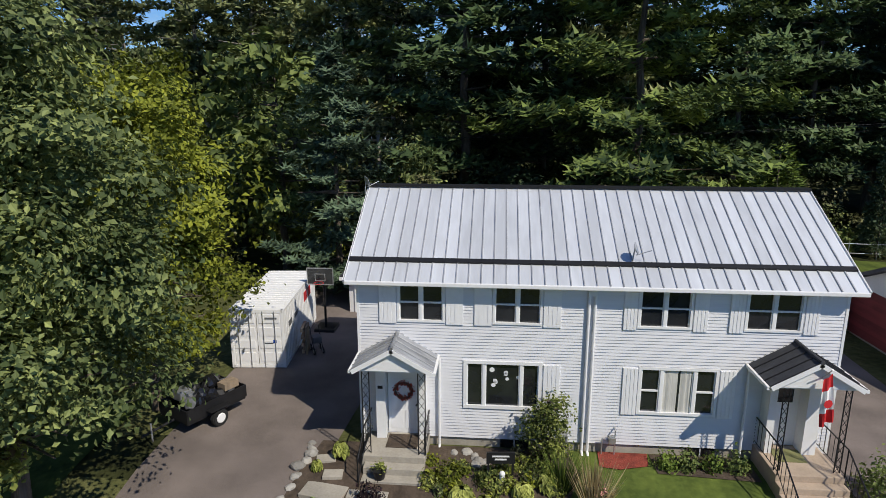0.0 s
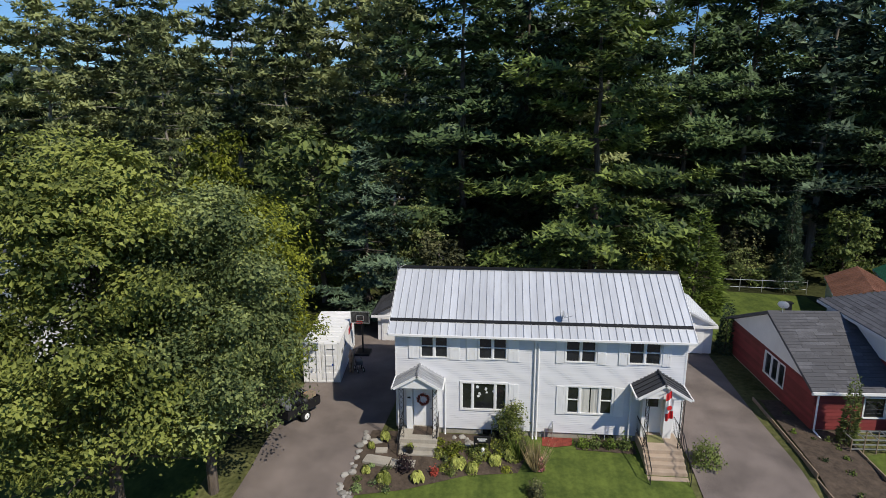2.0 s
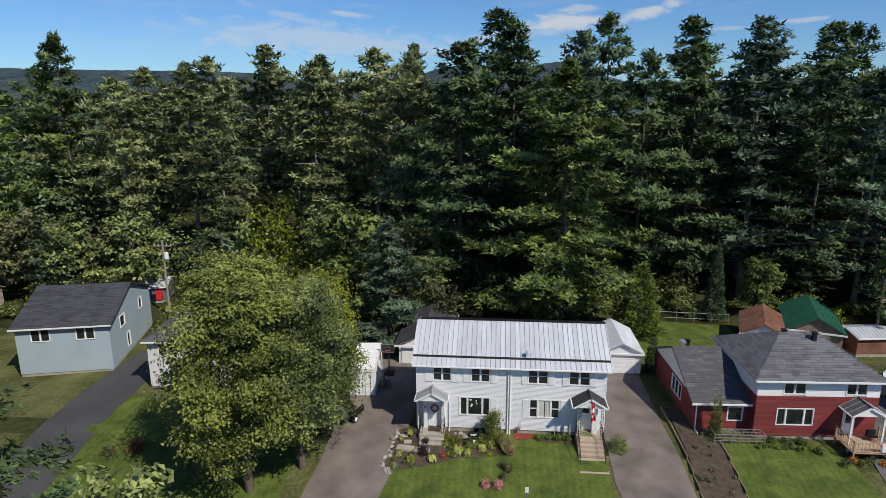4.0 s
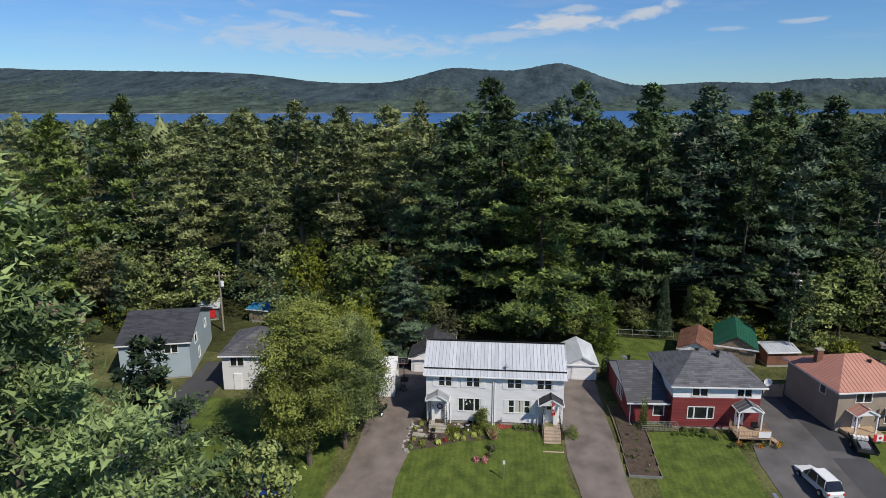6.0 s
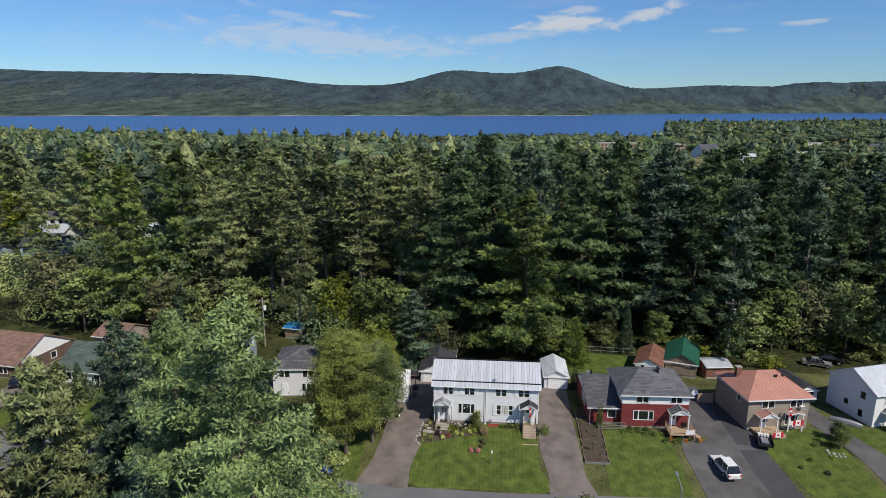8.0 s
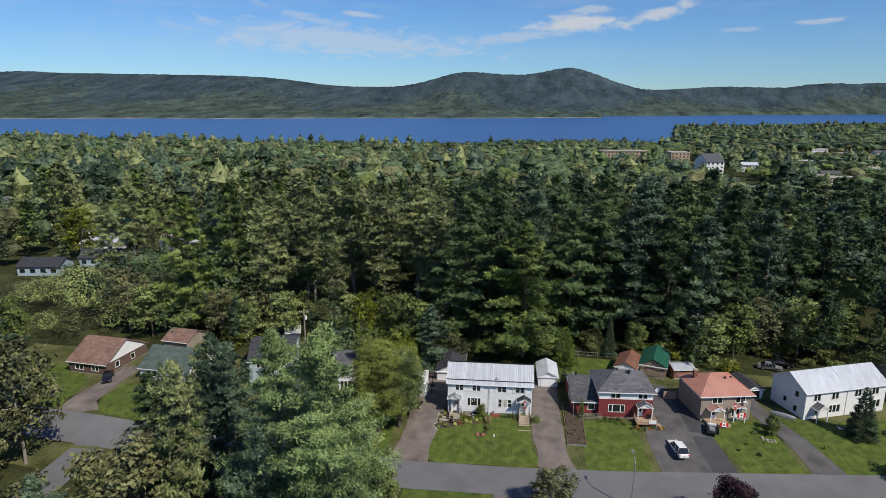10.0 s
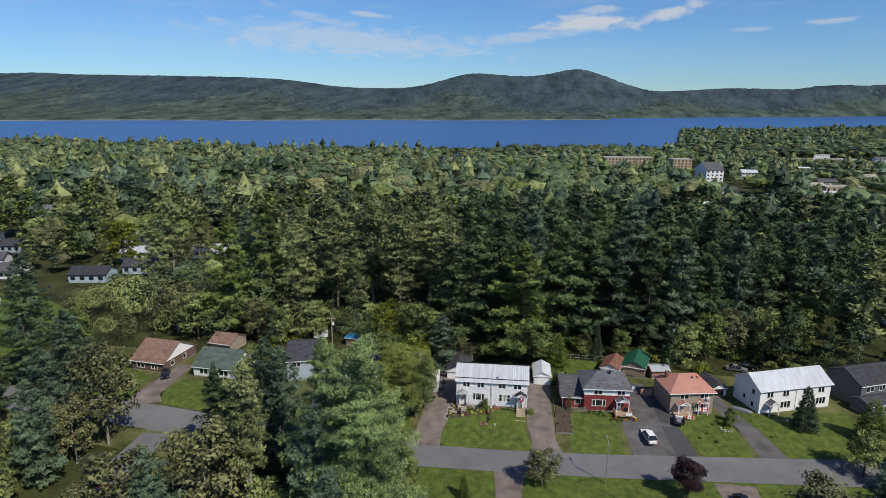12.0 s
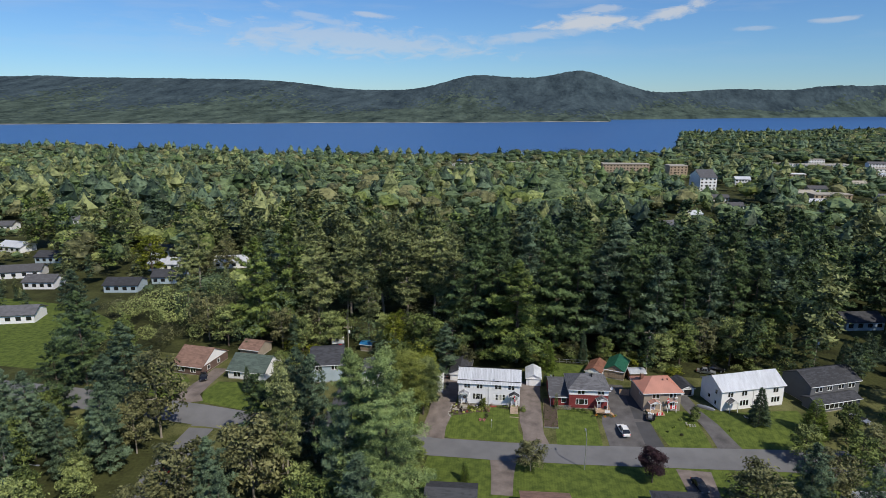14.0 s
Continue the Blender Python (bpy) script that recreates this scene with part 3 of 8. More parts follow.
def pine_crown(seed, h, rad, base, levels, limbs, tufts, per, length, width, ragged=0.35, top=2.4, tilt=0.3, fan=0.42, loose=0.3):
    """Whorls of long limbs, each a flat plate of needle rosettes upturned at its tip, with air between the plates."""
    r = rng(seed)
    C, N = [], []
    lean = r.uniform(0, 6.28)
    for i in range(levels):
        u = 1 - (1 - (i + r.uniform(0, 0.6)) / levels) ** 1.3
        z = base + (h - base) * u
        R = rad * (1 - u ** top) ** 0.9 * (0.66 + 0.34 * min(1, u * 5)) + 0.02 * rad + 0.012 * h
        k = max(3, int(round(limbs * (1 - 0.35 * u))))
        a0 = r.uniform(0, 6.28)
        for j in range(k):
            a = a0 + 6.283 * j / k + r.normal(0, 0.25)
            Lb = R * r.uniform(1 - ragged * 1.5, 1.15) * (1 + 0.14 * math.cos(a - lean))
            rise = r.uniform(-0.16, 0.10) + 0.55 * u
            dr = np.array([math.cos(a), math.sin(a), 0])
            sd = np.array([-dr[1], dr[0], 0])
            nt = max(4, int(tufts * (0.2 + 0.8 * (Lb / rad) ** 1.4)))
            q = r.uniform(0.10, 1, nt) ** 0.65
            w = fan * Lb * q * (1.25 - 0.85 * q) + 0.02 * rad
            lat = r.uniform(-1, 1, nt) * w
            zz = rise * q * Lb - 0.18 * q ** 2 * Lb + 0.5 * np.clip(q - 0.65, 0, 1) ** 1.5 * Lb - 0.12 * np.abs(lat)
            c = dr * (q * Lb)[:, None] + sd * lat[:, None] + np.array([0, 0, 1]) * (zz + z + r.normal(0, 0.02 * rad, nt))[:, None]
            C.append(c)
            N.append(dr * 0.35 + np.array([0, 0, 1]) + r.normal(0, tilt, (nt, 3)))
    C, N = np.concatenate(C), unit(np.concatenate(N))
    n = len(C)
    a = unit(np.cross(N, r.normal(size=(n, 3))))
    b = np.cross(N, a)
    S = r.uniform(0.7, 1.3, n)[:, None]
    out = []
    for k in range(per):
        t = (6.283 * k / per + r.uniform(-0.5, 0.5, n))[:, None]
        D, E = a * np.cos(t) + b * np.sin(t), b * np.cos(t) - a * np.sin(t)
        L = length * S * r.uniform(0.7, 1.25, n)[:, None]
        W = width * S * 0.5
        P = C + r.normal(0, loose * length, (n, 3)) * [1, 1, 0.6]
        root = P + D * L * 0.12
        out.append(np.stack([root - E * W - N * L * 0.08, root + E * W - N * L * 0.08, P + D * L + N * L * 0.16], 1))
    V = np.stack(out, 1).reshape(-1, 3)
    return V, np.arange(len(V)).reshape(-1, 3)


def limbs_mesh(name, seed, h, base, rad, tr, n, material, dead=0):
    """Tapered, slightly crooked trunk with its limbs."""
    r = rng(seed)
    bm = bmesh.new()
    p = [np.array([0, 0, -0.6])]
    for i in range(1, 9):
        p.append(np.array([r.normal(0, 0.012) * h * 0.35, r.normal(0, 0.012) * h * 0.35, h * 0.97 * i / 8]))
    for i in range(8):
        add_tube(bm, p[i], p[i + 1], tr * (1 - i / 8.6), tr * (1 - (i + 1) / 8.6), 9)
    for j in range(n):
        z = base + (h * 0.93 - base) * r.uniform(0, 1)
        a = r.uniform(0, 6.28)
        L = rad * (1 - ((z - base) / (h - base)) ** 1.6) * r.uniform(0.5, 0.85) + 0.2
        q = np.array([math.cos(a) * L, math.sin(a) * L, z + L * 0.1])
        c = np.array([np.interp(z, [t[2] for t in p], [t[0] for t in p]), np.interp(z, [t[2] for t in p], [t[1] for t in p]), z])
        add_tube(bm, c, q, 0.05 + 0.10 * tr, 0.02, 5)
    for j in range(dead):
        z = base * r.uniform(0.35, 1.0)
        a = r.uniform(0, 6.28)
        L = r.uniform(0.8, 2.2)
        add_tube(bm, (0, 0, z), (math.cos(a) * L, math.sin(a) * L, z + r.uniform(-0.4, 0.5)), 0.035, 0.012, 4)
    me = bpy.data.meshes.new(name)
    bm.to_mesh(me)
    bm.free()
    me.materials.append(material)
    return me


def leafy_crown(seed, h, rx, base, clumps, per, size, lobes=9, fill=0.8, taper=0.2):
    """Leaves in clumps, the clumps on overlapping lobes, with gaps between them."""
    r = rng(seed)
    H = (h - base) / 2
    mid = base + H
    LB = []
    for i in range(lobes):
        a = 2.4 * i + r.uniform(-0.4, 0.4)
        t = -0.75 + 1.6 * (i + 0.5) / lobes
        k = math.sqrt(max(0.08, 1 - t * t)) * r.uniform(0.55, 0.86) * (1 - taper * t)
        LB.append((rx * k * math.cos(a), rx * k * math.sin(a), mid + H * t * 0.9, rx * r.uniform(0.20, 0.40)))
    LB.append((0, 0, mid + H * 0.45, rx * 0.42))
    LB.append((0, 0, mid - H * 0.15, rx * 0.58))
    LB.append((0, 0, mid - H * 0.55, rx * 0.5))
    C, Nn = [], []
    for i in range(clumps):
        cx, cy, cz, R = LB[i % len(LB)]
        d = unit(r.normal(size=3) + [0, 0, 0.25])
        rr = R * r.uniform(fill, 1.08)
        c = np.array([cx, cy, cz]) + d * rr * [1, 1, 0.85]
        if c[2] < base - 0.3:
            continue
        spread = 0.13 * R + 0.14
        C.append(c + r.normal(0, 1, (per, 3)) * [spread * 1.3, spread * 1.3, spread * 0.6])
        Nn.append(d * 0.8 + r.normal(0, 0.3, 3) + r.normal(0, 0.34, (per, 3)) + [0, 0, 0.5])
    return rhombs(r, np.concatenate(C), np.concatenate(Nn), size)


def cone_crown(seed, h, rad, base, n, length, width, power=0.9):
    """A dense pointed crown of short sprays."""
    r = rng(seed)
    u = 1 - np.sqrt(r.uniform(0, 1, n))
    a = r.uniform(0, 6.283, n)
    tier = 0.82 + 0.18 * np.sin(u * 40 + 2 * np.sin(a * 3))
    R = rad * (1 - u) ** power * tier * r.uniform(0.72, 1.05, n) * (1 + 0.1 * np.sin(a * 5 + seed))
    C = np.stack([np.cos(a) * R, np.sin(a) * R, base + (h - base) * u], 1)
    D = np.stack([np.cos(a), np.sin(a), np.full(n, 0.15)], 1) + r.normal(0, 0.4, (n, 3))
    return blades(r, C, D, length, width, 0.6)


KINDS = {}


def tree_kind(key, crown, trunk, leafmat, h, label, category):
    V, F = crown
    KINDS[key] = (raw("crown", V, F, leafmat), trunk, h, label, category)


tree_kind("pine_a", pine_crown(11, 30, 8.2, 4.0, 21, 5, 50, 6, 0.66, 0.36, 0.36, 2.4), limbs_mesh("trunk", 1, 30, 5, 6, 0.42, 30, M["bark"], 10), M["darkpine"], 30, "tall white pine with layered plates of dark green needles", "pine tree")
tree_kind("pine_b", pine_crown(12, 30, 8.8, 3.0, 20, 5, 52, 6, 0.66, 0.36, 0.40, 2.2), limbs_mesh("trunk", 2, 30, 4, 6, 0.40, 30, M["bark"], 10), M["darkpine"], 30, "tall white pine with long spreading limbs", "pine tree")
tree_kind("pine_g", pine_crown(19, 30, 9.8, 2.5, 20, 6, 72, 7, 0.66, 0.32, 0.36, 1.9), limbs_mesh("trunk", 22, 30, 4, 7, 0.42, 40, M["bark"], 10), M["pine"], 30, "broad white pine with yellow-green needles on long drooping limbs", "pine tree")
tree_kind("pine_c", pine_crown(13, 30, 5.0, 10, 18, 5, 30, 6, 0.70, 0.34, 0.5, 3.0, 0.8, 0.6), limbs_mesh("trunk", 3, 30, 11, 4.5, 0.32, 30, M["palebark"], 22), M["redpine"], 30, "tall olive-green pine with a bare pale trunk", "pine tree")
tree_kind("pine_f", pine_crown(17, 30, 6.0, 6, 19, 5, 34, 6, 0.68, 0.34, 0.5, 2.8, 0.6, 0.5), limbs_mesh("trunk", 33, 30, 7, 4.5, 0.32, 30, M["palebark"], 22), M["greypine"], 30, "tall grey-green pine with a ragged crown", "pine tree")
tree_kind("pine_d", pine_crown(14, 30, 8.2, 3, 21, 6, 46, 7, 0.62, 0.28, 0.36, 1.9, 0.45), limbs_mesh("trunk", 4, 30, 5, 6, 0.36, 30, M["bark"], 8), M["greypine"], 30, "white pine with grey-green feathery needles", "pine tree")
tree_kind("pine_e", pine_crown(16, 30, 8.2, 3, 26, 6, 125, 9, 0.34, 0.125, 0.38, 2.0, 0.7, 0.5, 0.55), limbs_mesh("trunk", 44, 30, 5, 6, 0.36, 50, M["bark"], 8), M["bluepine"], 30, "white pine with grey-green feathery needles", "pine tree")
tree_kind("young_pine", pine_crown(15, 12, 3.8, 0.5, 17, 7, 36, 7, 0.40, 0.15, 0.32, 1.2), limbs_mesh("trunk", 5, 12, 1, 3, 0.18, 24, M["bark"]), M["greypine"], 12, "young blue-green pine with branches to the ground", "pine tree")
tree_kind("leafy", leafy_crown(21, 14, 4.6, 1.6, 250, 12, 0.30, 16), limbs_mesh("trunk", 6, 12.5, 3, 4, 0.24, 26, M["bark"]), M["maple_dark"], 14, "broad-leaved tree with a dense dark green crown", "tree")
tree_kind("lime", leafy_crown(22, 14, 4.2, 1.2, 260, 12, 0.28, 16), limbs_mesh("trunk", 7, 12.5, 3, 4, 0.22, 26, M["bark"]), M["lime"], 14, "broad-leaved tree with yellow-green leaves", "tree")
tree_kind("olive", leafy_crown(23, 12, 3.8, 1.4, 250, 12, 0.25, 15), limbs_mesh("trunk", 8, 11, 2.5, 3.4, 0.18, 26, M["palebark"]), M["autumn"], 12, "small broad-leaved tree turning olive brown", "tree")
tree_kind("green", leafy_crown(24, 14, 4.4, 1.4, 250, 12, 0.29, 16), limbs_mesh("trunk", 18, 12.5, 3, 4, 0.24, 26, M["bark"]), M["maple_mid"], 14, "broad-leaved tree with a rounded mid-green crown", "tree")
tree_kind("spruce", cone_crown(31, 14, 3.0, 0.6, 5200, 0.6, 0.2), limbs_mesh("trunk", 9, 13.5, 1, 2, 0.2, 10, M["bark"]), M["spruce"], 14, "dark green pointed spruce tree", "spruce tree")
tree_kind("cedar", cone_crown(32, 8, 2.1, 0.1, 5200, 0.34, 0.12, 0.55), limbs_mesh("trunk", 10, 7.5, 1, 1.4, 0.14, 8, M["bark"]), M["cedar"], 8, "bright green cedar with a rounded cone shape", "cedar tree")

NEAR = []


def tree(key, x, y, h, wide=1.0, turn=0.0, label="", z=None):
    crown, trunk, h0, lab, cat = KINDS[key]
    s = h / h0
    g = float(gz(x, y)) if z is None else z
    ob = thing("pine_tree" if "pine" in key else "tree", (x, y, g - 0.05), turn, label or lab, cat, "trees")
    ob.scale = (s * wide, s * wide, s)
    under(new("trunk", trunk), ob)
    under(new("crown", crown), ob)
    NEAR.append((x, y))
    return ob


def special(name, crown, trunk, leafmat, x, y, label, category="tree", turn=0):
    ob = thing(name, (x, y, float(gz(x, y)) - 0.05), turn, label, category, "trees")
    under(new("trunk", trunk), ob)
    under(new("crown", raw("crown", *crown, leafmat)), ob)
    NEAR.append((x, y))
    return ob


# maples beside the left driveway
special("maple_tree", leafy_crown(41, 18.0, 4.7, 1.4, 1100, 56, 0.112, 44, 0.8, 0.35), limbs_mesh("trunk", 41, 16, 2.6, 5, 0.32, 70, M["bark"]), M["maple"], -18.2, -7.4, "large maple with bright green leaves over the lawn")
special("maple_tree", leafy_crown(42, 14.8, 4.3, 2.6, 1000, 64, 0.098, 38, 0.78, 0.3), limbs_mesh("trunk", 42, 13, 2.4, 4, 0.26, 60, M["bark"]), M["maple_mid"], -15.2, -5.0, "maple with dark green leaves leaning over the driveway")
special("maple_tree", leafy_crown(43, 13.2, 3.4, 0.6, 550, 50, 0.105, 26, 0.8, 0.3), limbs_mesh("trunk", 43, 11, 2.0, 3, 0.2, 40, M["bark"]), M["lime"], -15.3, 1.6, "yellow-green tree beside the container")
# behind the house
for k, x, y, h, w, a in (
    ("pine_g", 6.4, 26.0, 29.6, 1.0, 80), ("pine_a", -5.6, 31.5, 32.0, 1.08, 150), ("pine_a", 0.6, 34.0, 34.5, 0.85, 10), ("pine_b", 17.3, 37.5, 31.5, 0.85, 200),
    ("pine_f", 9.5, 41, 34, 1.0, 260), ("pine_a", 23.6, 38.5, 32.5, 0.9, 120), ("pine_f", 31.9, 39.5, 32.5, 1.35, 300), ("pine_b", 38, 35, 29, 0.8, 45),
    ("pine_a", -1.5, 46, 37.5, 0.9, 260), ("pine_b", 14, 48, 37, 0.85, 30), ("pine_a", 26, 50, 37, 0.95, 15), ("pine_f", 35, 49, 37, 1.2, 75),
    ("pine_a", 43, 46, 36, 0.95, 165), ("pine_b", 49, 52, 36.5, 0.85, 255), ("pine_f", 46, 38, 30, 1.2, 95), ("pine_a", 56, 50, 35.5, 0.95, 345),
    ("pine_b", 54, 40, 28, 0.8, 100), ("pine_f", 62, 44, 31, 1.1, 240), ("pine_b", 70, 47, 30, 0.8, 20), ("pine_a", 78, 52, 30, 0.85, 210),
    ("pine_c", -38, 55, 34, 1.25, 70), ("pine_c", -38, 36, 25, 1.1, 160), ("pine_g", -64.8, 43.6, 35, 0.7, 60), ("pine_g", -71.4, 34.3, 32.5, 0.75, 10), ("pine_f", -74.5, 53, 31, 1.2, 90),
    ("pine_c", -28, 47, 31, 1.2, 120), ("pine_c", -47, 46, 31, 1.2, 220), ("pine_c", -20, 52, 33, 1.25, 310), ("pine_c", -55, 41, 29, 1.2, 330), ("pine_c", -31, 62, 33, 1.2, 30),
    ("pine_c", -50, 60, 33, 1.2, 140), ("pine_c", -13, 42, 31, 1.1, 250), ("pine_c", -58, 54, 31, 1.2, 200),
    ("young_pine", -12.3, 17.0, 14.0, 1.05, 40), ("leafy", -17, 21, 15.8, 1.05, 10), ("lime", -27.5, 25, 15.5, 0.75, 100), ("green", -9, 24, 9, 0.9, 200), ("olive", -7, 21, 6.5, 1.0, 20),
    ("cedar", 14.8, 23, 8.6, 1.3, 0), ("spruce", 25, 29, 10, 0.7, 0), ("leafy", -23, 29, 13, 1.0, 250), ("leafy", 31, 31, 8, 1.0, 20), ("green", 46, 29, 11, 1.1, 80), ("leafy", 52, 32, 14, 1.0, 140), ("olive", 58, 35, 14, 1.0, 60), ("green", 66, 34, 15, 1.0, 10), ("leafy", 74, 37, 15, 1.0, 190),
    ("green", -32, 32, 12, 1.0, 30), ("green", -48, 30, 13, 1.0, 75), ("green", -56, 28, 12, 1.0, 300), ("olive", -63, 30, 13, 1.0, 200), ("green", -80, 30, 14, 1.1, 100), ("olive", -88, 34, 16, 1.1, 50),
):
    tree(k, x, y, h, w, a)
# this side of the street
for k, x, y, h, w, a in (
    ("pine_e", -15.4, -45, 34.2, 0.98, 20), ("pine_e", -23.2, -38.4, 31.0, 0.9, 110), ("pine_d", -35, -25, 24, 0.85, 200), ("pine_c", -36.5, -36, 26, 0.85, 270),
    ("pine_d", -90, -5, 20.5, 1.15, 65), ("pine_d", -84, -20, 20, 1.1, 15), ("pine_b", -101, -14, 20, 0.9, 165), ("pine_d", -95, -30, 20, 1.0, 265), ("olive", -73, -19, 22, 0.85, 130), ("olive", -42, -40, 19, 1.0, 220), ("pine_b", -22, -27, 22, 0.8, 330),
    ("pine_c", -41, -28, 22, 0.9, 15), ("young_pine", -17.1, -57, 22.5, 0.85, 0), ("leafy", -25, -52, 16, 1.0, 50), ("olive", -52, -46, 17, 1.1, 77),
):
    tree(k, x, y, h, w, a)
for k, x, y, h, w, a in (
    ("olive", 9.6, -23.2, 7.2, 1.35, 60), ("spruce", 62.2, 0.8, 9.4, 1.3, 60), ("cedar", 73, -2, 9.0, 1.3, 10), ("leafy", 79, -4, 10, 0.9, 130),
    ("pine_d", 58, -34, 17, 1.0, 90), ("olive", 66, -26, 12, 1.1, 10), ("olive", 49, -35, 13.5, 1.3, 110), ("green", 67, -12, 10, 1.0, 40), ("leafy", 74, -19, 12, 1.0, 200), ("spruce", -61.5, 1.8, 7.0, 1.0, 0),
    ("cedar", -3.4, -28.2, 4.5, 0.9, 0), ("leafy", -14, -27, 9, 1.0, 20), ("lime", -19, -60, 11, 1.0, 44), ("spruce", -26, -58, 9, 1.1, 0),
):
    tree(k, x, y, h, w, a)
special("maple_tree", leafy_crown(51, 8.0, 2.6, 1.4, 380, 22, 0.16, 8), limbs_mesh("trunk", 51, 7, 1.6, 2, 0.14, 24, M["bark"]), M["purple"], 33.6, -23.5, "small maple with dark purple leaves beside the street")
special("maple_tree", leafy_crown(52, 7.5, 2.8, 1.2, 300, 20, 0.17, 8), limbs_mesh("trunk", 52, 6.5, 1.6, 2, 0.12, 20, M["bark"]), M["redleaf"], -35.5, -50.5, "small maple with red autumn leaves")

fr_ = rng(91)
made = 0
while made < 60:
    x, y = fr_.uniform(-112, -17), fr_.uniform(-78, -20)
    if -73 < x < -57 or (-74 < x < -46 and y > -42) or any((x - p) ** 2 + (y - q) ** 2 < 42 for p, q in NEAR):
        continue
    made += 1
    k = fr_.choice(["pine_d", "green", "pine_d", "leafy", "pine_f", "green", "olive"])
    top_ = 24 if x > -46 else 22
    h = fr_.uniform(14, top_) if "pine" in k else fr_.uniform(9, 15)
    tree(k, x, y, h * (0.8 if y < -55 else 1), fr_.uniform(0.75, 1.0), fr_.uniform(0, 360))
for k, x, y, h, w, a in (
    ("pine_c", -49, -7, 15, 0.9, 0), ("leafy", -51, 2, 12, 0.9, 50), ("olive", -47, -2, 10, 0.9, 90), ("leafy", -23, 9, 12, 0.9, 120), ("pine_d", 66, -38, 16, 0.8, 140), ("olive", 80, -14, 12, 1.0, 30),
    ("leafy", 88, -6, 12, 1.0, 210), ("pine_d", 92, -22, 17, 0.8, 10), ("olive", 84, -28, 11, 1.0, 70), ("leafy", 97, 4, 13, 1.0, 280), ("pine_b", 104, 12, 20, 0.8, 35),
):
    tree(k, x, y, h, w, a)

tree("lime", -147, 100, 20, 1.1, 40)
tree("olive", 118, 330, 11, 1.2, 10)

# hand-set rows stop here; the rest of the nearby woods stand at random
BLOCK = [(-13, 15, -62, 23), (15, 100, -60, 20), (14, 26, 14, 28), (24, 40, 14, 28), (40, 51, 14, 22), (52, 64, 22, 31), (-13, 14, -140, -60), (-104, -56, -18, 24), (-56, -22, -17, 13), (-46, -34, 8, 32), (-22, -12, -17, 12), (-72, -56, -140, -12), (-6, 4, 20, 27)]


def free(x, y, gap):
    if any(a < x < b and c < y < d for a, b, c, d in BLOCK):
        return False
    return all((x - p) ** 2 + (y - q) ** 2 > gap * gap for p, q in NEAR)


rr = rng(77)
count = 0
while count < 36:
    x, y = rr.uniform(-125, 125), rr.uniform(-75, 120)
    back = y > 24
    if not free(x, y, 5.2 if back else 6.5) or (not back and x > 10 and y < -30 and x < 110):
        continue
    if back and y < 34:
        k = rr.choice(["leafy", "olive", "leafy", "lime", "spruce"])
        h = rr.uniform(6, 12)
    elif back:
        k = rr.choice(["pine_a", "pine_b", "pine_c", "pine_b", "leafy"] if x > -12 else ["pine_c", "pine_c", "leafy", "olive", "pine_b"])
        h = rr.uniform(26, 34) if "pine" in k else rr.uniform(13, 18)
    else:
        k = rr.choice(["pine_d", "pine_c", "olive", "leafy", "pine_b", "leafy"])
        h = rr.uniform(18, 26) if "pine" in k else rr.uniform(10, 16)
    tree(k, x, y, h, rr.uniform(0.85, 1.05), rr.uniform(0, 360))
    count += 1


def undergrowth(name, leafmat, spots, seed, label):
    """Loose shrubs and saplings along the edge of the woods."""
    r = rng(seed)
    sets = []
    for x, y in spots:
        h, w = r.uniform(1.4, 4.2), r.uniform(1.1, 2.2)
        V, F = leafy_crown(int(r.integers(1e6)), h, w, 0.0, 34, 9, 0.17, 6)
        sets.append((V + [x, y, float(gz(x, y))], F))
    return tagged(new(name, raw(name, *join(sets), leafmat)), label, "undergrowth", kind="stuff")


ug = rng(58)
EDGE = [(x, y) for x, y in zip(ug.uniform(-62, 84, 260), ug.uniform(22, 38, 260)) if not any(a - 1 < x < b + 1 and c < y < d + 1 for a, b, c, d in ((14, 26, 14, 28), (24, 41, 14, 28), (-46, -34, 8, 31), (-50, -42, 28, 36), (52, 66, 22, 32), (-13, 14, 10, 24), (48, 52, 10, 20)))]
for i, (m, lab) in enumerate((("maple_dark", "dark green shrubs"), ("maple_mid", "leafy green saplings"), ("lime", "yellow-green brush"), ("autumn", "olive-brown brush"))):
    undergrowth("undergrowth", M[m], EDGE[i::4] if i < 2 else EDGE[i::8], 300 + i, lab + " at the edge of the woods")


# woods beyond: simpler trees joined into one sheet of forest per kind
def ico(sub):
    bm = bmesh.new()
    bmesh.ops.create_icosphere(bm, subdivisions=sub, radius=1)
    V = np.array([v.co[:] for v in bm.verts])
    F = np.array([[v.index for v in f.verts] for f in bm.faces])
    bm.free()
    return V, F


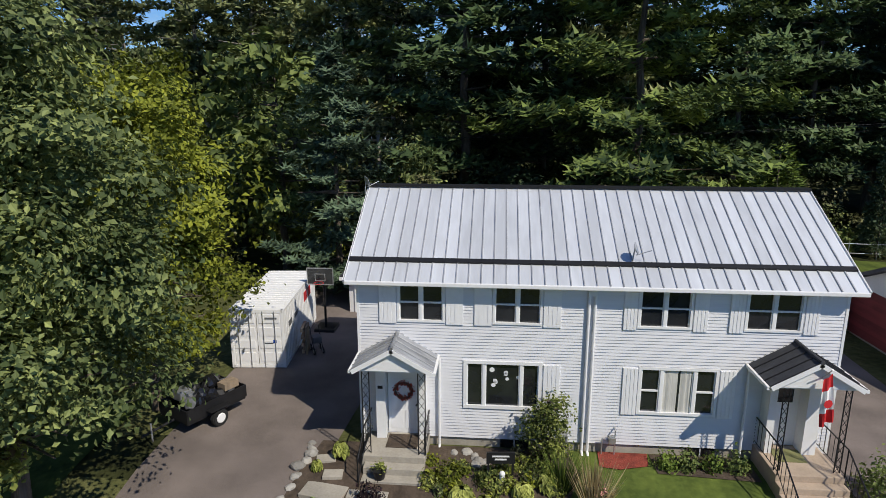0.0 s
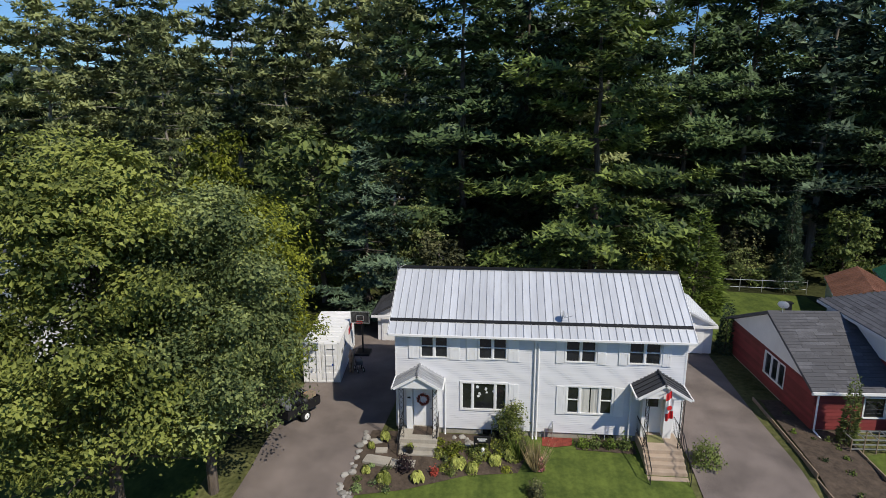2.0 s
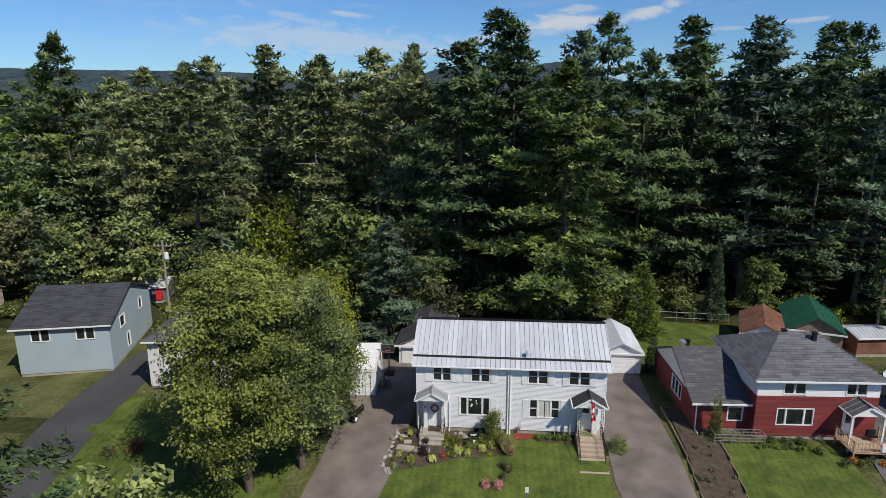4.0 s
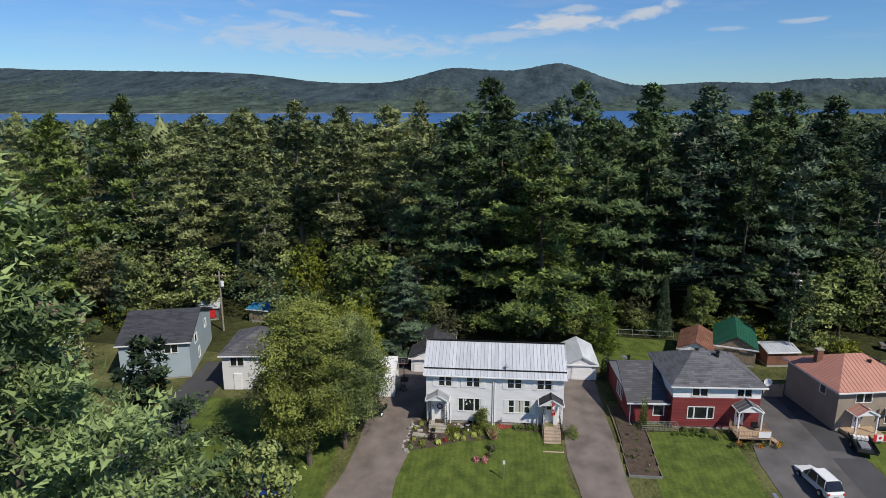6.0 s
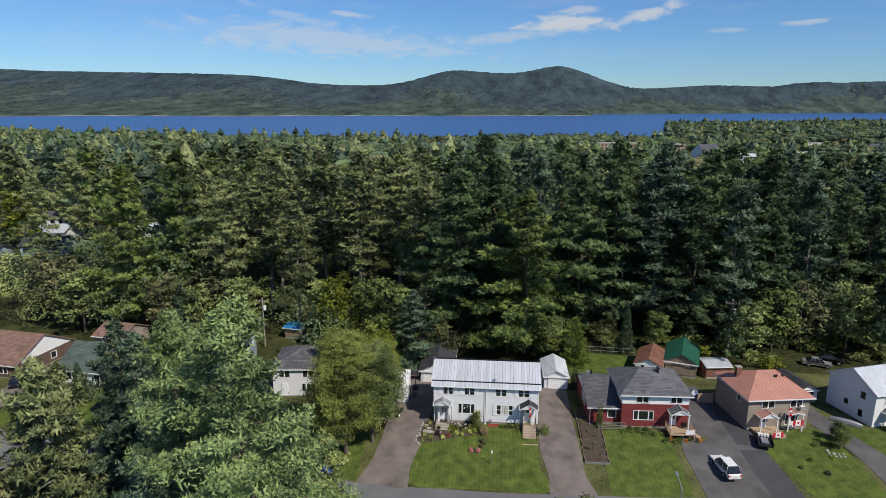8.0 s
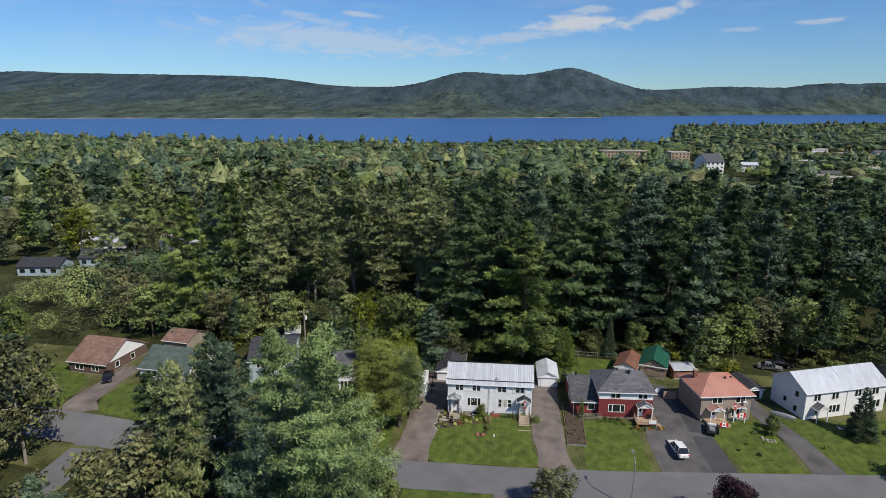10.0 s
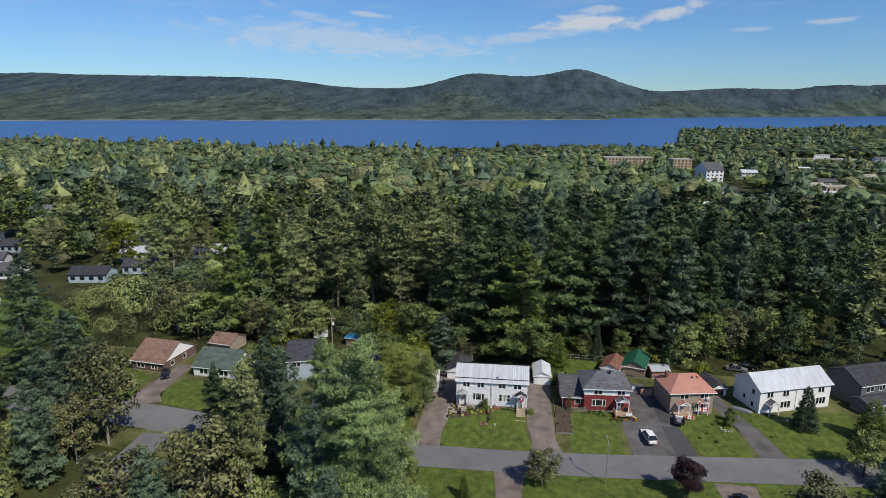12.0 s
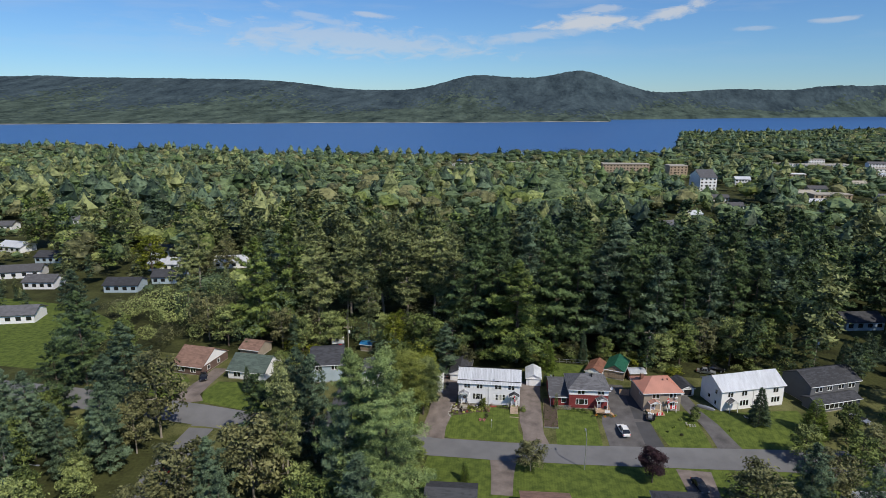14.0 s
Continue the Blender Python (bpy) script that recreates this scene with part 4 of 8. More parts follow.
def far_template(kind, seed, n, fine):
    """A tree one unit tall: plates of sprays near by; farther off a rough solid crown with loose sprays standing out of it."""
    r = rng(seed)
    if kind == "pine" and n > 100:
        slim = 0.19 + 0.035 * (seed % 3)
        return pine_crown(seed, 1.0, slim, 0.16 + 0.06 * (seed % 4), *((14, 5, 9, 5, 0.042, 0.026) if n > 500 else (10, 5, 5, 4, 0.060, 0.038)), 0.42, 2.2 + 0.5 * (seed % 2), 0.4, 0.5)
    if kind == "pine":
        rings, k = (9, 9) if fine else (5, 6)
        P = []
        for i in range(rings):
            u = i / rings
            R = (0.21 * (1 - u ** 2.0) if n > 100 else 0.25 * (1 - u ** 3.0)) * (1.0 if i % 2 else 0.66) * (0.7 if n > 200 else 0.95)
            for j in range(k):
                a = 6.283 * (j + 0.5 * (i % 2)) / k
                q = R * r.uniform(0.55, 1.15)
                P.append((math.cos(a) * q, math.sin(a) * q, 0.2 + 0.8 * u + r.normal(0, 0.012)))
        P.append((0, 0, 1.0))
        CV = np.array(P)
        CF = []
        for i in range(rings - 1):
            for j in range(k):
                p, q = i * k + j, i * k + (j + 1) % k
                CF += [(p, q, q + k), (p, q + k, p + k)]
        CF += [((rings - 1) * k + j, (rings - 1) * k + (j + 1) % k, rings * k) for j in range(k)]
        u = r.uniform(0, 1, n) ** 1.25
        a = r.uniform(0, 6.283, n)
        tier = 0.72 + 0.28 * np.sin(u * 44 + 1.5 * np.sin(2 * a + seed))
        R = (0.225 * (1 - u ** 2.0) if n > 100 else 0.27 * (1 - u ** 3.0)) * tier * r.uniform(0.75, 1.2, n) + 0.008
        C = np.stack([np.cos(a) * R, np.sin(a) * R, 0.2 + 0.8 * u], 1)
        D = np.stack([np.cos(a), np.sin(a), np.full(n, 0.1)], 1) + r.normal(0, 0.3, (n, 3))
        out = np.stack([np.cos(a) * 0.5, np.sin(a) * 0.5, np.full(n, 0.85)], 1)
        size, asp = 0.42, 0.42
    else:
        blobs = [(unit(r.normal(size=3) * [1, 1, 0.7] + [0, 0, 0.25]) * [0.25, 0.25, 0.28], r.uniform(0.09, 0.18)) for _ in range(13)] + [(np.zeros(3), 0.22)]

        def surf(d):
            best = np.zeros(len(d))
            for c, s in blobs:
                dc = d @ c
                disc = dc * dc - (c @ c - s * s)
                best = np.maximum(best, np.where(disc > 0, dc + np.sqrt(np.maximum(disc, 0)), 0))
            return best

        V, F = ico(3 if n > 500 else 2 if n > 50 else 1)
        d = unit(V)
        CV = d * (surf(d) * r.uniform(0.84, 1.0, len(d)) * (0.74 if n > 200 else 0.9))[:, None] * [1.12, 1.12, 1.05] + [0, 0, 0.58]
        CF = F
        d = unit(r.normal(size=(n, 3)) + [0, 0, 0.3])
        C = d * (surf(d) * r.uniform(0.92, 1.12, n))[:, None] * [1.12, 1.12, 1.05] + [0, 0, 0.58]
        D = np.cross(d, r.normal(size=(n, 3)))
        out = d + [0, 0, 0.35]
        size, asp = (0.66 if n > 500 else 0.40), 0.6
    N = unit(out + r.normal(0, 0.4, (n, 3)))
    D = unit(D - N * (D * N).sum(1)[:, None])
    side = np.cross(N, D)
    L = (size / math.sqrt(n) * r.uniform(0.7, 1.4, n))[:, None]
    w = L * asp
    V = np.stack([C - side * w - D * L * 0.4, C + side * w - D * L * 0.4, C + D * L * 0.9], 1).reshape(-1, 3)
    if n > 500:
        return V, np.arange(3 * n).reshape(-1, 3)
    return join([(V, np.arange(3 * n).reshape(-1, 3)), (CV, np.array(CF))])


def woods(name, kind, leafmat, spots, n, label, seed):
    T = [far_template(kind, seed + i, n, n > 150) for i in range(6)]
    r = rng(seed)
    VV, FF, k = [], [], 0
    for i, (x, y, h, w) in enumerate(spots):
        V, F = T[i % 6]
        a = r.uniform(0, 6.283)
        c, s = math.cos(a), math.sin(a)
        P = np.stack([(V[:, 0] * c - V[:, 1] * s) * h * w + x, (V[:, 0] * s + V[:, 1] * c) * h * w + y, V[:, 2] * h + float(ground_h(np.array(x), np.array(y)))], 1)
        VV.append(P)
        FF.append(F + k)
        k += len(V)
    return tagged(new(name, raw(name, np.concatenate(VV), np.concatenate(FF), leafmat)), label, "woods", kind="stuff")


CLEAR = [(95, 215, 565, 640), (150, 195, 400, 520), (98, 132, 212, 305), (-310, -285, 140, 205), (-225, -195, 58, 112), (-270, -238, 140, 225), (-132, -112, 75, 135), (-165, -138, 40, 95), (-215, -190, 300, 350), (-185, -165, 250, 305), (240, 275, 330, 400), (160, 182, 295, 395), (330, 480, 620, 780), (-170, -120, 5, 45), (128, 152, 165, 220)]
FAR_HOUSES = [(-297, 188, 14, 10), (-202, 92, 16, 20), (-245, 136, 14, -10), (-210, 118, 12, 5), (-195, 334, 14, 5), (-262, 396, 13, 0), (-122, 120, 14, 12), (-147, 78, 13, 8), (-160, 40, 13, 15), (98, 246, 13, 30), (124, 290, 13, 20), (140, 212, 12, -15), (164, 335, 14, 0), (168, 380, 13, 0), (235, 364, 14, 4), (120, 70, 13, 10), (210, 300, 12, 8), (-268, 212, 12, 10), (-150, 112, 13, 5), (-136, 92, 12, 12), (-168, 138, 13, 0), (-182, 78, 12, 8)]
TOWN = [(345, 705, 26, 2), (470, 725, 30, 2), (520, 690, 24, 1), (300, 560, 16, 2), (335, 505, 14, 1), (275, 455, 16, 1), (395, 570, 18, 2), (450, 560, 14, 1), (250, 420, 14, 1), (310, 410, 15, 1), (225, 500, 14, 2), (560, 760, 28, 2), (420, 790, 22, 2), (205, 250, 13, 1), (250, 265, 13, 1), (360, 445, 14, 1)]
VIEWS = [(x, y, w * 0.6) for x, y, w, _ in FAR_HOUSES + TOWN] + [(128, 588, 30), (182, 573, 12), (178, 448, 10), (390, 688, 32), (430, 638, 20), (15, 688, 25), (-64, 662, 25)]


def open_yard(x, y):
    """The tallest that a tree may stand in the open yards and streets south of a house."""
    most = 99.0
    for hx, hy, half in VIEWS:
        d = hy - y
        if -10 < d < (130 if hy > 400 else 50) and abs(x - hx + d * hx / (hy + 140)) < half + 2:
            most = min(most, 0.0 if d < 9 else 1.5 + (0.16 if hy > 400 else 0.24) * d)
    return most


BANDS = {}
for y0, y1, gap, n, tag in ((19, 75, 8.2, 800, 0), (75, 160, 9.0, 260, 0), (160, 380, 9.6, 100, 1), (380, 700, 11.0, 48, 2), (700, 1850, 14.0, 40, 2)):
    y = y0
    while y < y1:
        half = 120 + 0.86 * (y + 60)
        x = -half - 40
        while x < half * 0.72 + 30:
            px, py = x + rr.uniform(-0.48, 0.48) * gap, y + rr.uniform(-0.48, 0.48) * gap
            x += gap
            if py > shore(px) - 6 or any(a < px < b and c < py < d for a, b, c, d in CLEAR):
                continue
            if py < 125 and abs(px) < 126 and tag == 0 and not free(px, py, 5.4 if py > 34 else 2.0):
                continue
            patch = noise.noise(Vector((px / 90, py / 90, 1.7)))
            q = rr.uniform(-0.45, 0.45) + patch * 1.2 + (0.25 if px > -20 and py < 200 else -0.05 if py < 150 else -0.28)
            kind = "pine" if q > (0.05 if py < 170 else 0.08) else "leafy"
            pick = rr.uniform()
            if kind == "pine":
                h = 10 + 22 * rr.uniform() ** 0.8 if py < 170 else 9 + 20 * rr.uniform()
                m = ("darkpine" if px > -15 else "redpine") if pick < 0.6 else ("greypine" if px > -15 else "pine") if pick < 0.8 else "redpine" if pick < 0.9 else "spruce"
                if tag > 0:
                    m = "redpine" if pick < 0.35 else "greypine" if pick < 0.8 else "darkpine"
            else:
                h = 5 + 14 * rr.uniform() ** 1.2
                m = "woods_leaf" if pick < 0.48 else "maple_dark" if pick < (0.68 if px > -15 else 0.55) else "autumn" if pick < 0.84 else "maple_mid" if pick < 0.97 else "lime"
                if tag == 0 and px < -15 and pick < 0.2:
                    m = "maple_mid"
                elif tag > 0 and m in ("maple_mid", "lime"):
                    m = "woods_leaf" if pick < 0.96 else "maple_mid"
            if py < 34:
                h = h * 0.6 if kind == "pine" else h * 0.55
            if tag == 2:
                h = h * 0.8 if kind == "pine" else 7 + 0.5 * h
            if (-330 < px < -110 and 20 < py < 100 and noise.noise(Vector((px / 40, py / 40, 5))) > 0):
                h *= 0.5
            h = min(h, open_yard(px, py))
            if h < 3.0:
                continue
            wide = rr.uniform(0.8, 1.2) * (1.35 if py > 160 and kind == "pine" else 1.0) * (1.25 if kind == "leafy" else 1.0) * (1.4 if gap > 12 and kind == "leafy" else 1.0)
            BANDS.setdefault((tag, kind, m, n), []).append((px, py, h, wide))
        y += gap
for i, ((tag, kind, m, n), spots) in enumerate(sorted(BANDS.items())):
    woods("pine_woods" if kind == "pine" else "leafy_woods", kind, M[m], spots, n, ("dense green pine woods" if kind == "pine" else "mixed broad-leaved woods") + " reaching toward the lake", 900 + 10 * i)

# ---- buildings ----


def wall_panel(name, x0, x1, z0, z1, y, thick, holes, material, parent, label="", axis="x"):
    """A wall with openings through it; holes are (x0, x1, z0, z1). axis 'y' runs the wall along y at x = y."""
    xs = sorted({x0, x1, *[min(max(h[i], x0), x1) for h in holes for i in (0, 1)]})
    zs = sorted({z0, z1, *[min(max(h[i], z0), z1) for h in holes for i in (2, 3)]})
    bm = bmesh.new()
    for a, b in zip(xs, xs[1:]):
        for c, d in zip(zs, zs[1:]):
            mx, mz = (a + b) / 2, (c + d) / 2
            if any(h[0] < mx < h[1] and h[2] < mz < h[3] for h in holes):
                continue
            if axis == "x":
                add_box(bm, a, b, y, y + thick, c, d)
            else:
                add_box(bm, y, y + thick, a, b, c, d)
    bmesh.ops.remove_doubles(bm, verts=bm.verts[:], dist=0.0005)
    return part(name, bm, material, parent, label)


def boards(x0, x1, z0, z1, y, holes, course, material, parent, face=-1, axis="x", name="siding_board"):
    """Lap boards over a wall face, each course one board per stretch between openings."""
    cache = {}
    z = z0
    while z < z1 - 0.02:
        t = min(z + course, z1)
        cuts = [(h[0], h[1]) for h in holes if h[2] < t - 0.02 and h[3] > z + 0.02]
        edges = [x0]
        for a, b in sorted(cuts):
            edges += [max(a, x0), min(b, x1)]
        edges.append(x1)
        for a, b in zip(edges[::2], edges[1::2]):
            if b - a < 0.03:
                continue
            key = (round(b - a, 3), round(t - z, 3))
            if key not in cache:
                L, H = key
                f = face
                # a thin wedge, thickest at its foot
                if axis == "x":
                    v = [(0, 0, 0), (L, 0, 0), (0, f * 0.026, 0), (L, f * 0.026, 0), (0, f * 0.006, H), (L, f * 0.006, H)]
                else:
                    v = [(0, 0, 0), (0, L, 0), (f * 0.026, 0, 0), (f * 0.026, L, 0), (f * 0.006, 0, H), (f * 0.006, L, H)]
                me = bpy.data.meshes.new(name)
                me.from_pydata(v, [], [(0, 1, 3, 2), (2, 3, 5, 4), (0, 2, 4), (1, 5, 3)])
                me.materials.append(material)
                cache[key] = me
            ob = under(new(name, cache[key]), parent)
            ob.location = (a, y, z) if axis == "x" else (y, a, z)
        z = t


def window(x0, x1, z0, z1, y, parent, lights=2, out=-1, sashes=True, curtain=False, axis="x", fw=0.07, name="window"):
    """A framed window with a sill; lights are the widths of its panes."""
    W, H = x1 - x0, z1 - z0
    bm = bmesh.new()
    sash_bars = []

    def bar(a, b, c, d, e0, e1, bm=bm):
        if axis == "x":
            add_box(bm, a, b, y + min(out * e0, out * e1), y + max(out * e0, out * e1), c, d)
        else:
            add_box(bm, y + min(out * e0, out * e1), y + max(out * e0, out * e1), a, b, c, d)

    ws = lights if isinstance(lights, (list, tuple)) else [1] * lights
    bar(x0 - fw, x1 + fw, z1, z1 + fw, -0.06, 0.055)
    sill = bmesh.new()
    bar(x0 - fw, x1 + fw, z0 - fw, z0, -0.06, 0.06, sill)
    bar(x0 - fw, x0, z0, z1, -0.06, 0.055)
    bar(x1, x1 + fw, z0, z1, -0.06, 0.055)
    inner = W - 0.09 * (len(ws) - 1)
    a, spans = x0, []
    for i, w in enumerate(ws):
        b = a + inner * w / sum(ws)
        spans.append((a, b))
        if i < len(ws) - 1:
            bar(b, b + 0.09, z0, z1, -0.06, 0.04)
        if sashes and (sashes is True or i in sashes):
            meeting = bmesh.new()
            bar(a, b, z0 + H * 0.5 - 0.025, z0 + H * 0.5 + 0.025, -0.05, 0.02, meeting)
            sash_bars.append(("sash_rail", meeting))
        for p, q in ((a, a + 0.035), (b - 0.035, b)):
            stile = bmesh.new()
            bar(p, q, z0, z1, -0.05, 0.015, stile)
            sash_bars.append(("sash_stile", stile))
        a = b + 0.09
    win = part(name, bm, M["white"], parent)
    part("window_sill", sill, M["white"], win)
    for piece, shape in sash_bars:
        part(piece, shape, M["white"], win)
    for a, b in spans:
        bm = bmesh.new()
        if axis == "x":
            add_box(bm, a, b, y - out * 0.035 - 0.004, y - out * 0.035 + 0.004, z0, z1)
        else:
            add_box(bm, y - out * 0.035 - 0.004, y - out * 0.035 + 0.004, a, b, z0, z1)
        part("pane", bm, M["glass"], win)
    if curtain:
        a, b = spans[len(spans) // 2]
        bm = bmesh.new()
        n = 26
        prev = None
        for i in range(n + 1):
            k = i / n
            p, q = a + (b - a) * k, y - out * (0.012 - 0.008 * math.sin(k * 23 + 3 * math.sin(k * 7)))
            pts = (bm.verts.new((p, q, z0)), bm.verts.new((p, q, z1)))
            if prev and not 0.52 < k < 0.6:
                bm.faces.new((*prev, pts[1], pts[0]))
            prev = pts
        part("curtain", bm, M["curtain"], win, "pale gathered curtain")
    return win


def shutter(x0, x1, z0, z1, parent):
    bm = bmesh.new()
    add_box(bm, x0, x1, -0.05, -0.026, z0, z1)
    n = 4
    w = (x1 - x0) / n
    for i in range(n):
        add_box(bm, x0 + i * w + 0.012, x0 + (i + 1) * w - 0.012, -0.062, -0.05, z0 + 0.02, z1 - 0.02)
    return part("shutter", bm, M["shutter"], parent, "white board shutter")


def seam_roof(parent, ex0, ex1, ye, ze, yr, zr, n, sheetmat, ribmat, thick=0.05, panel="roof_panel"):
    """One roof slope of n sheets between raised seams, from the eave line up to the ridge."""
    w = (ex1 - ex0) / n
    d = Vector((0, yr - ye, zr - ze))
    L = d.length
    nrm = Vector((1, 0, 0)).cross(d).normalized()
    if nrm.z < 0:
        nrm = -nrm
    M0 = Matrix((Vector((1, 0, 0)), d.normalized(), nrm)).transposed().to_4x4()
    sheet_me, rib_me = bpy.data.meshes.new(panel), bpy.data.meshes.new("seam")
    bm = bmesh.new()
    add_box(bm, 0.006, w - 0.006, 0, L, -thick, 0)
    bm.to_mesh(sheet_me)
    bm.free()
    bm = bmesh.new()
    add_box(bm, -0.016, 0.016, 0, L, -0.02, 0.032)
    bm.to_mesh(rib_me)
    bm.free()
    sheet_me.materials.append(sheetmat)
    rib_me.materials.append(ribmat)
    for i in range(n + 1):
        base = Matrix.Translation((ex0 + i * w, ye, ze)) @ M0
        if i < n:
            under(new(panel, sheet_me), parent).matrix_local = base
        under(new("seam", rib_me), parent).matrix_local = base


def main_house():
    H = thing("house", (0, 0, 0), 0, "white two-storey double house with ribbed grey metal roof", "house")
    ups = [(-5.98, -4.62), (-3.0, -1.62), (1.38, 2.84), (4.5, 6.02)]
    holes = [(a, b, 4.36, 5.5) for a, b in ups] + [(-3.85, -1.6, 1.53, 2.95), (1.55, 3.78, 1.53, 2.95), (-6.42, -5.34, 0.45, 2.6), (5.42, 6.45, 0.62, 2.78)]
    wall = wall_panel("front_wall", -7.3, 7.3, 0.35, 5.62, 0, 0.16, holes, M["siding"], H)
    cover = [(a - 0.06, b + 0.06, c - 0.06, d + 0.06) for a, b, c, d in holes[:6]] + holes[6:]
    boards(-7.3, 7.3, 0.35, 5.62, -0.002, cover, 0.104, M["siding"], wall)
    for sgn, x in ((-1, -7.3), (1, 7.14)):
        side = wall_panel("side_wall", 0.16, 7.7, 0.35, 5.62, x, 0.16, [], M["siding"], H, axis="y")
        poly("gable", [(x + 0.16 * (sgn > 0), 0.0, 5.62), (x + 0.16 * (sgn > 0), 7.76, 5.62), (x + 0.16 * (sgn > 0), 3.88, 7.85), (x + 0.16 * (sgn < 0), 0.0, 5.62), (x + 0.16 * (sgn < 0), 7.76, 5.62), (x + 0.16 * (sgn < 0), 3.88, 7.85)], [(0, 1, 2), (3, 4, 5), (0, 1, 4, 3), (1, 2, 5, 4), (0, 2, 5, 3)], M["siding"], side)
        boards(0.0, 7.7, 0.35, 5.62, -7.302 if sgn < 0 else 7.302, [], 0.25, M["siding"], side, face=sgn, axis="y")
    wall_panel("back_wall", -7.14, 7.14, 0.35, 5.62, 7.6, 0.16, [], M["siding"], H)
    box("foundation", -7.24, 7.24, 0.05, 7.7, -0.8, 0.35, M["concrete"], H, "bare grey concrete foundation")
    box("core", -7.0, 7.0, 0.9, 7.4, 0.4, 5.5, M["greywall"], H)
    for x in (-7.33, 7.25):
        box("corner_trim", x, x + 0.08, -0.035, 0.06, 0.35, 5.62, M["white"], H)
    box("soffit", -7.55, 7.55, -0.36, 0.0, 5.56, 5.6, M["white"], H)
    box("gutter", -7.6, 7.6, -0.48, -0.35, 5.58, 5.70, M["white"], H, bevel=0.02)
    box("downpipe_head", -0.2, 0.06, -0.14, -0.04, 5.3, 5.56, M["white"], H)
    for x in (-0.16, 0.02):
        tube("downpipe", [(x, -0.09, 5.4), (x, -0.09, 0.1), (x + 0.02, -0.7, -0.25)], 0.045, M["white"], H)
    # windows with their shutters
    for a, b in ups:
        window(a, b, 4.36, 5.5, 0, H, 2, curtain=False)
    for a, b in ((-6.62, -6.08), (-4.52, -3.98), (-3.64, -3.10), (-1.52, -0.98), (0.88, 1.28), (2.94, 3.36), (3.98, 4.40), (6.12, 6.54)):
        shutter(a, b, 4.22, 5.52, H)
    window(-3.85, -1.6, 1.53, 2.95, 0, H, (0.62, 1.35, 0.62), sashes=False, fw=0.11)
    window(1.55, 3.78, 1.53, 2.95, 0, H, (0.62, 1.0, 0.62), sashes=(0, 2), curtain=True, fw=0.09)
    for a, b in ((-1.46, -0.94), (0.98, 1.44), (3.9, 4.38)):
        shutter(a, b, 1.40, 3.0, H)
    # paper cut-outs hanging inside the picture window
    r = rng(5)
    for i in range(9):
        cx, cz = -2.75 + r.normal(0, 0.32), 2.45 + r.normal(0, 0.18)
        bm = bmesh.new()
        bmesh.ops.create_circle(bm, cap_ends=True, segments=7, radius=0.06 + 0.03 * r.uniform(), matrix=Matrix.Translation((cx, 0.025, cz)) @ Matrix.Rotation(radians(90), 4, "X"))
        part("paper_cutout", bm, M["white"], H, "small white paper shape behind glass")
    box("window_seat", -3.3, -1.9, 0.1, 0.5, 1.5, 1.72, M["curtain"], H, "pale cushions inside the window")
    # roof
    roof = new("roof")
    under(roof, H)
    seam_roof(roof, -7.62, 7.62, -0.40, 5.70, 3.88, 8.02, 40, M["metalroof"], M["ribdark"])
    seam_roof(roof, -7.62, 7.62, 8.16, 5.70, 3.88, 8.02, 10, M["metalroof"], M["ribdark"])
    box("ridge_cap", -7.64, 7.64, 3.74, 4.02, 8.0, 8.09, M["black"], roof, "dark metal ridge cap")
    d = Vector((0, 4.28, 2.32)).normalized()
    for s, w, h in ((0.80, 0.16, 0.09),):
        p = Vector((0, -0.40, 5.70)) + d * s
        slab("snow_guard", [(-7.6, p.y, p.z + h), (7.6, p.y, p.z + h), (7.6, p.y + d.y * w, p.z + d.z * w + h), (-7.6, p.y + d.y * w, p.z + d.z * w + h)], 0.08, M["black"], roof, "black snow guard strip")
    for x in (-7.66, 7.60):
        slab("barge_board", [(x, -0.42, 5.72), (x + 0.06, -0.42, 5.72), (x + 0.06, 3.88, 8.04), (x, 3.88, 8.04)], 0.18, M["white"], roof)
        slab("barge_board", [(x, 8.18, 5.72), (x + 0.06, 8.18, 5.72), (x + 0.06, 3.88, 8.04), (x, 3.88, 8.04)], 0.18, M["white"], roof)
    # basement windows
    for x in (-2.75, 3.1):
        box("basement_window", x, x + 0.9, 0.03, 0.06, 0.0, 0.3, M["glass"], H, "dark basement window")
        box("basement_frame", x + 0.43, x + 0.47, 0.02, 0.05, 0.0, 0.3, M["white"], H)
    # gas meters and pipes
    for x in (-0.75, 0.75):
        m = new("gas_meter")
        under(m, H)
        bm = bmesh.new()
        add_box(bm, x - 0.12, x + 0.12, -0.28, -0.1, 0.45, 0.72)
        bmesh.ops.bevel(bm, geom=bm.edges[:], offset=0.03, segments=2, affect="EDGES")
        part("meter_body", bm, M["chrome"], m)
        tube("pipe", [(x + 0.1, -0.18, -0.2), (x + 0.1, -0.18, 0.9), (x + 0.1, 0.0, 0.95)], 0.022, M["chrome"], m)
        tube("pipe", [(x - 0.1, -0.18, 0.6), (x - 0.3, -0.18, 0.6), (x - 0.3, -0.18, -0.2)], 0.022, M["chrome"], m)
    return H


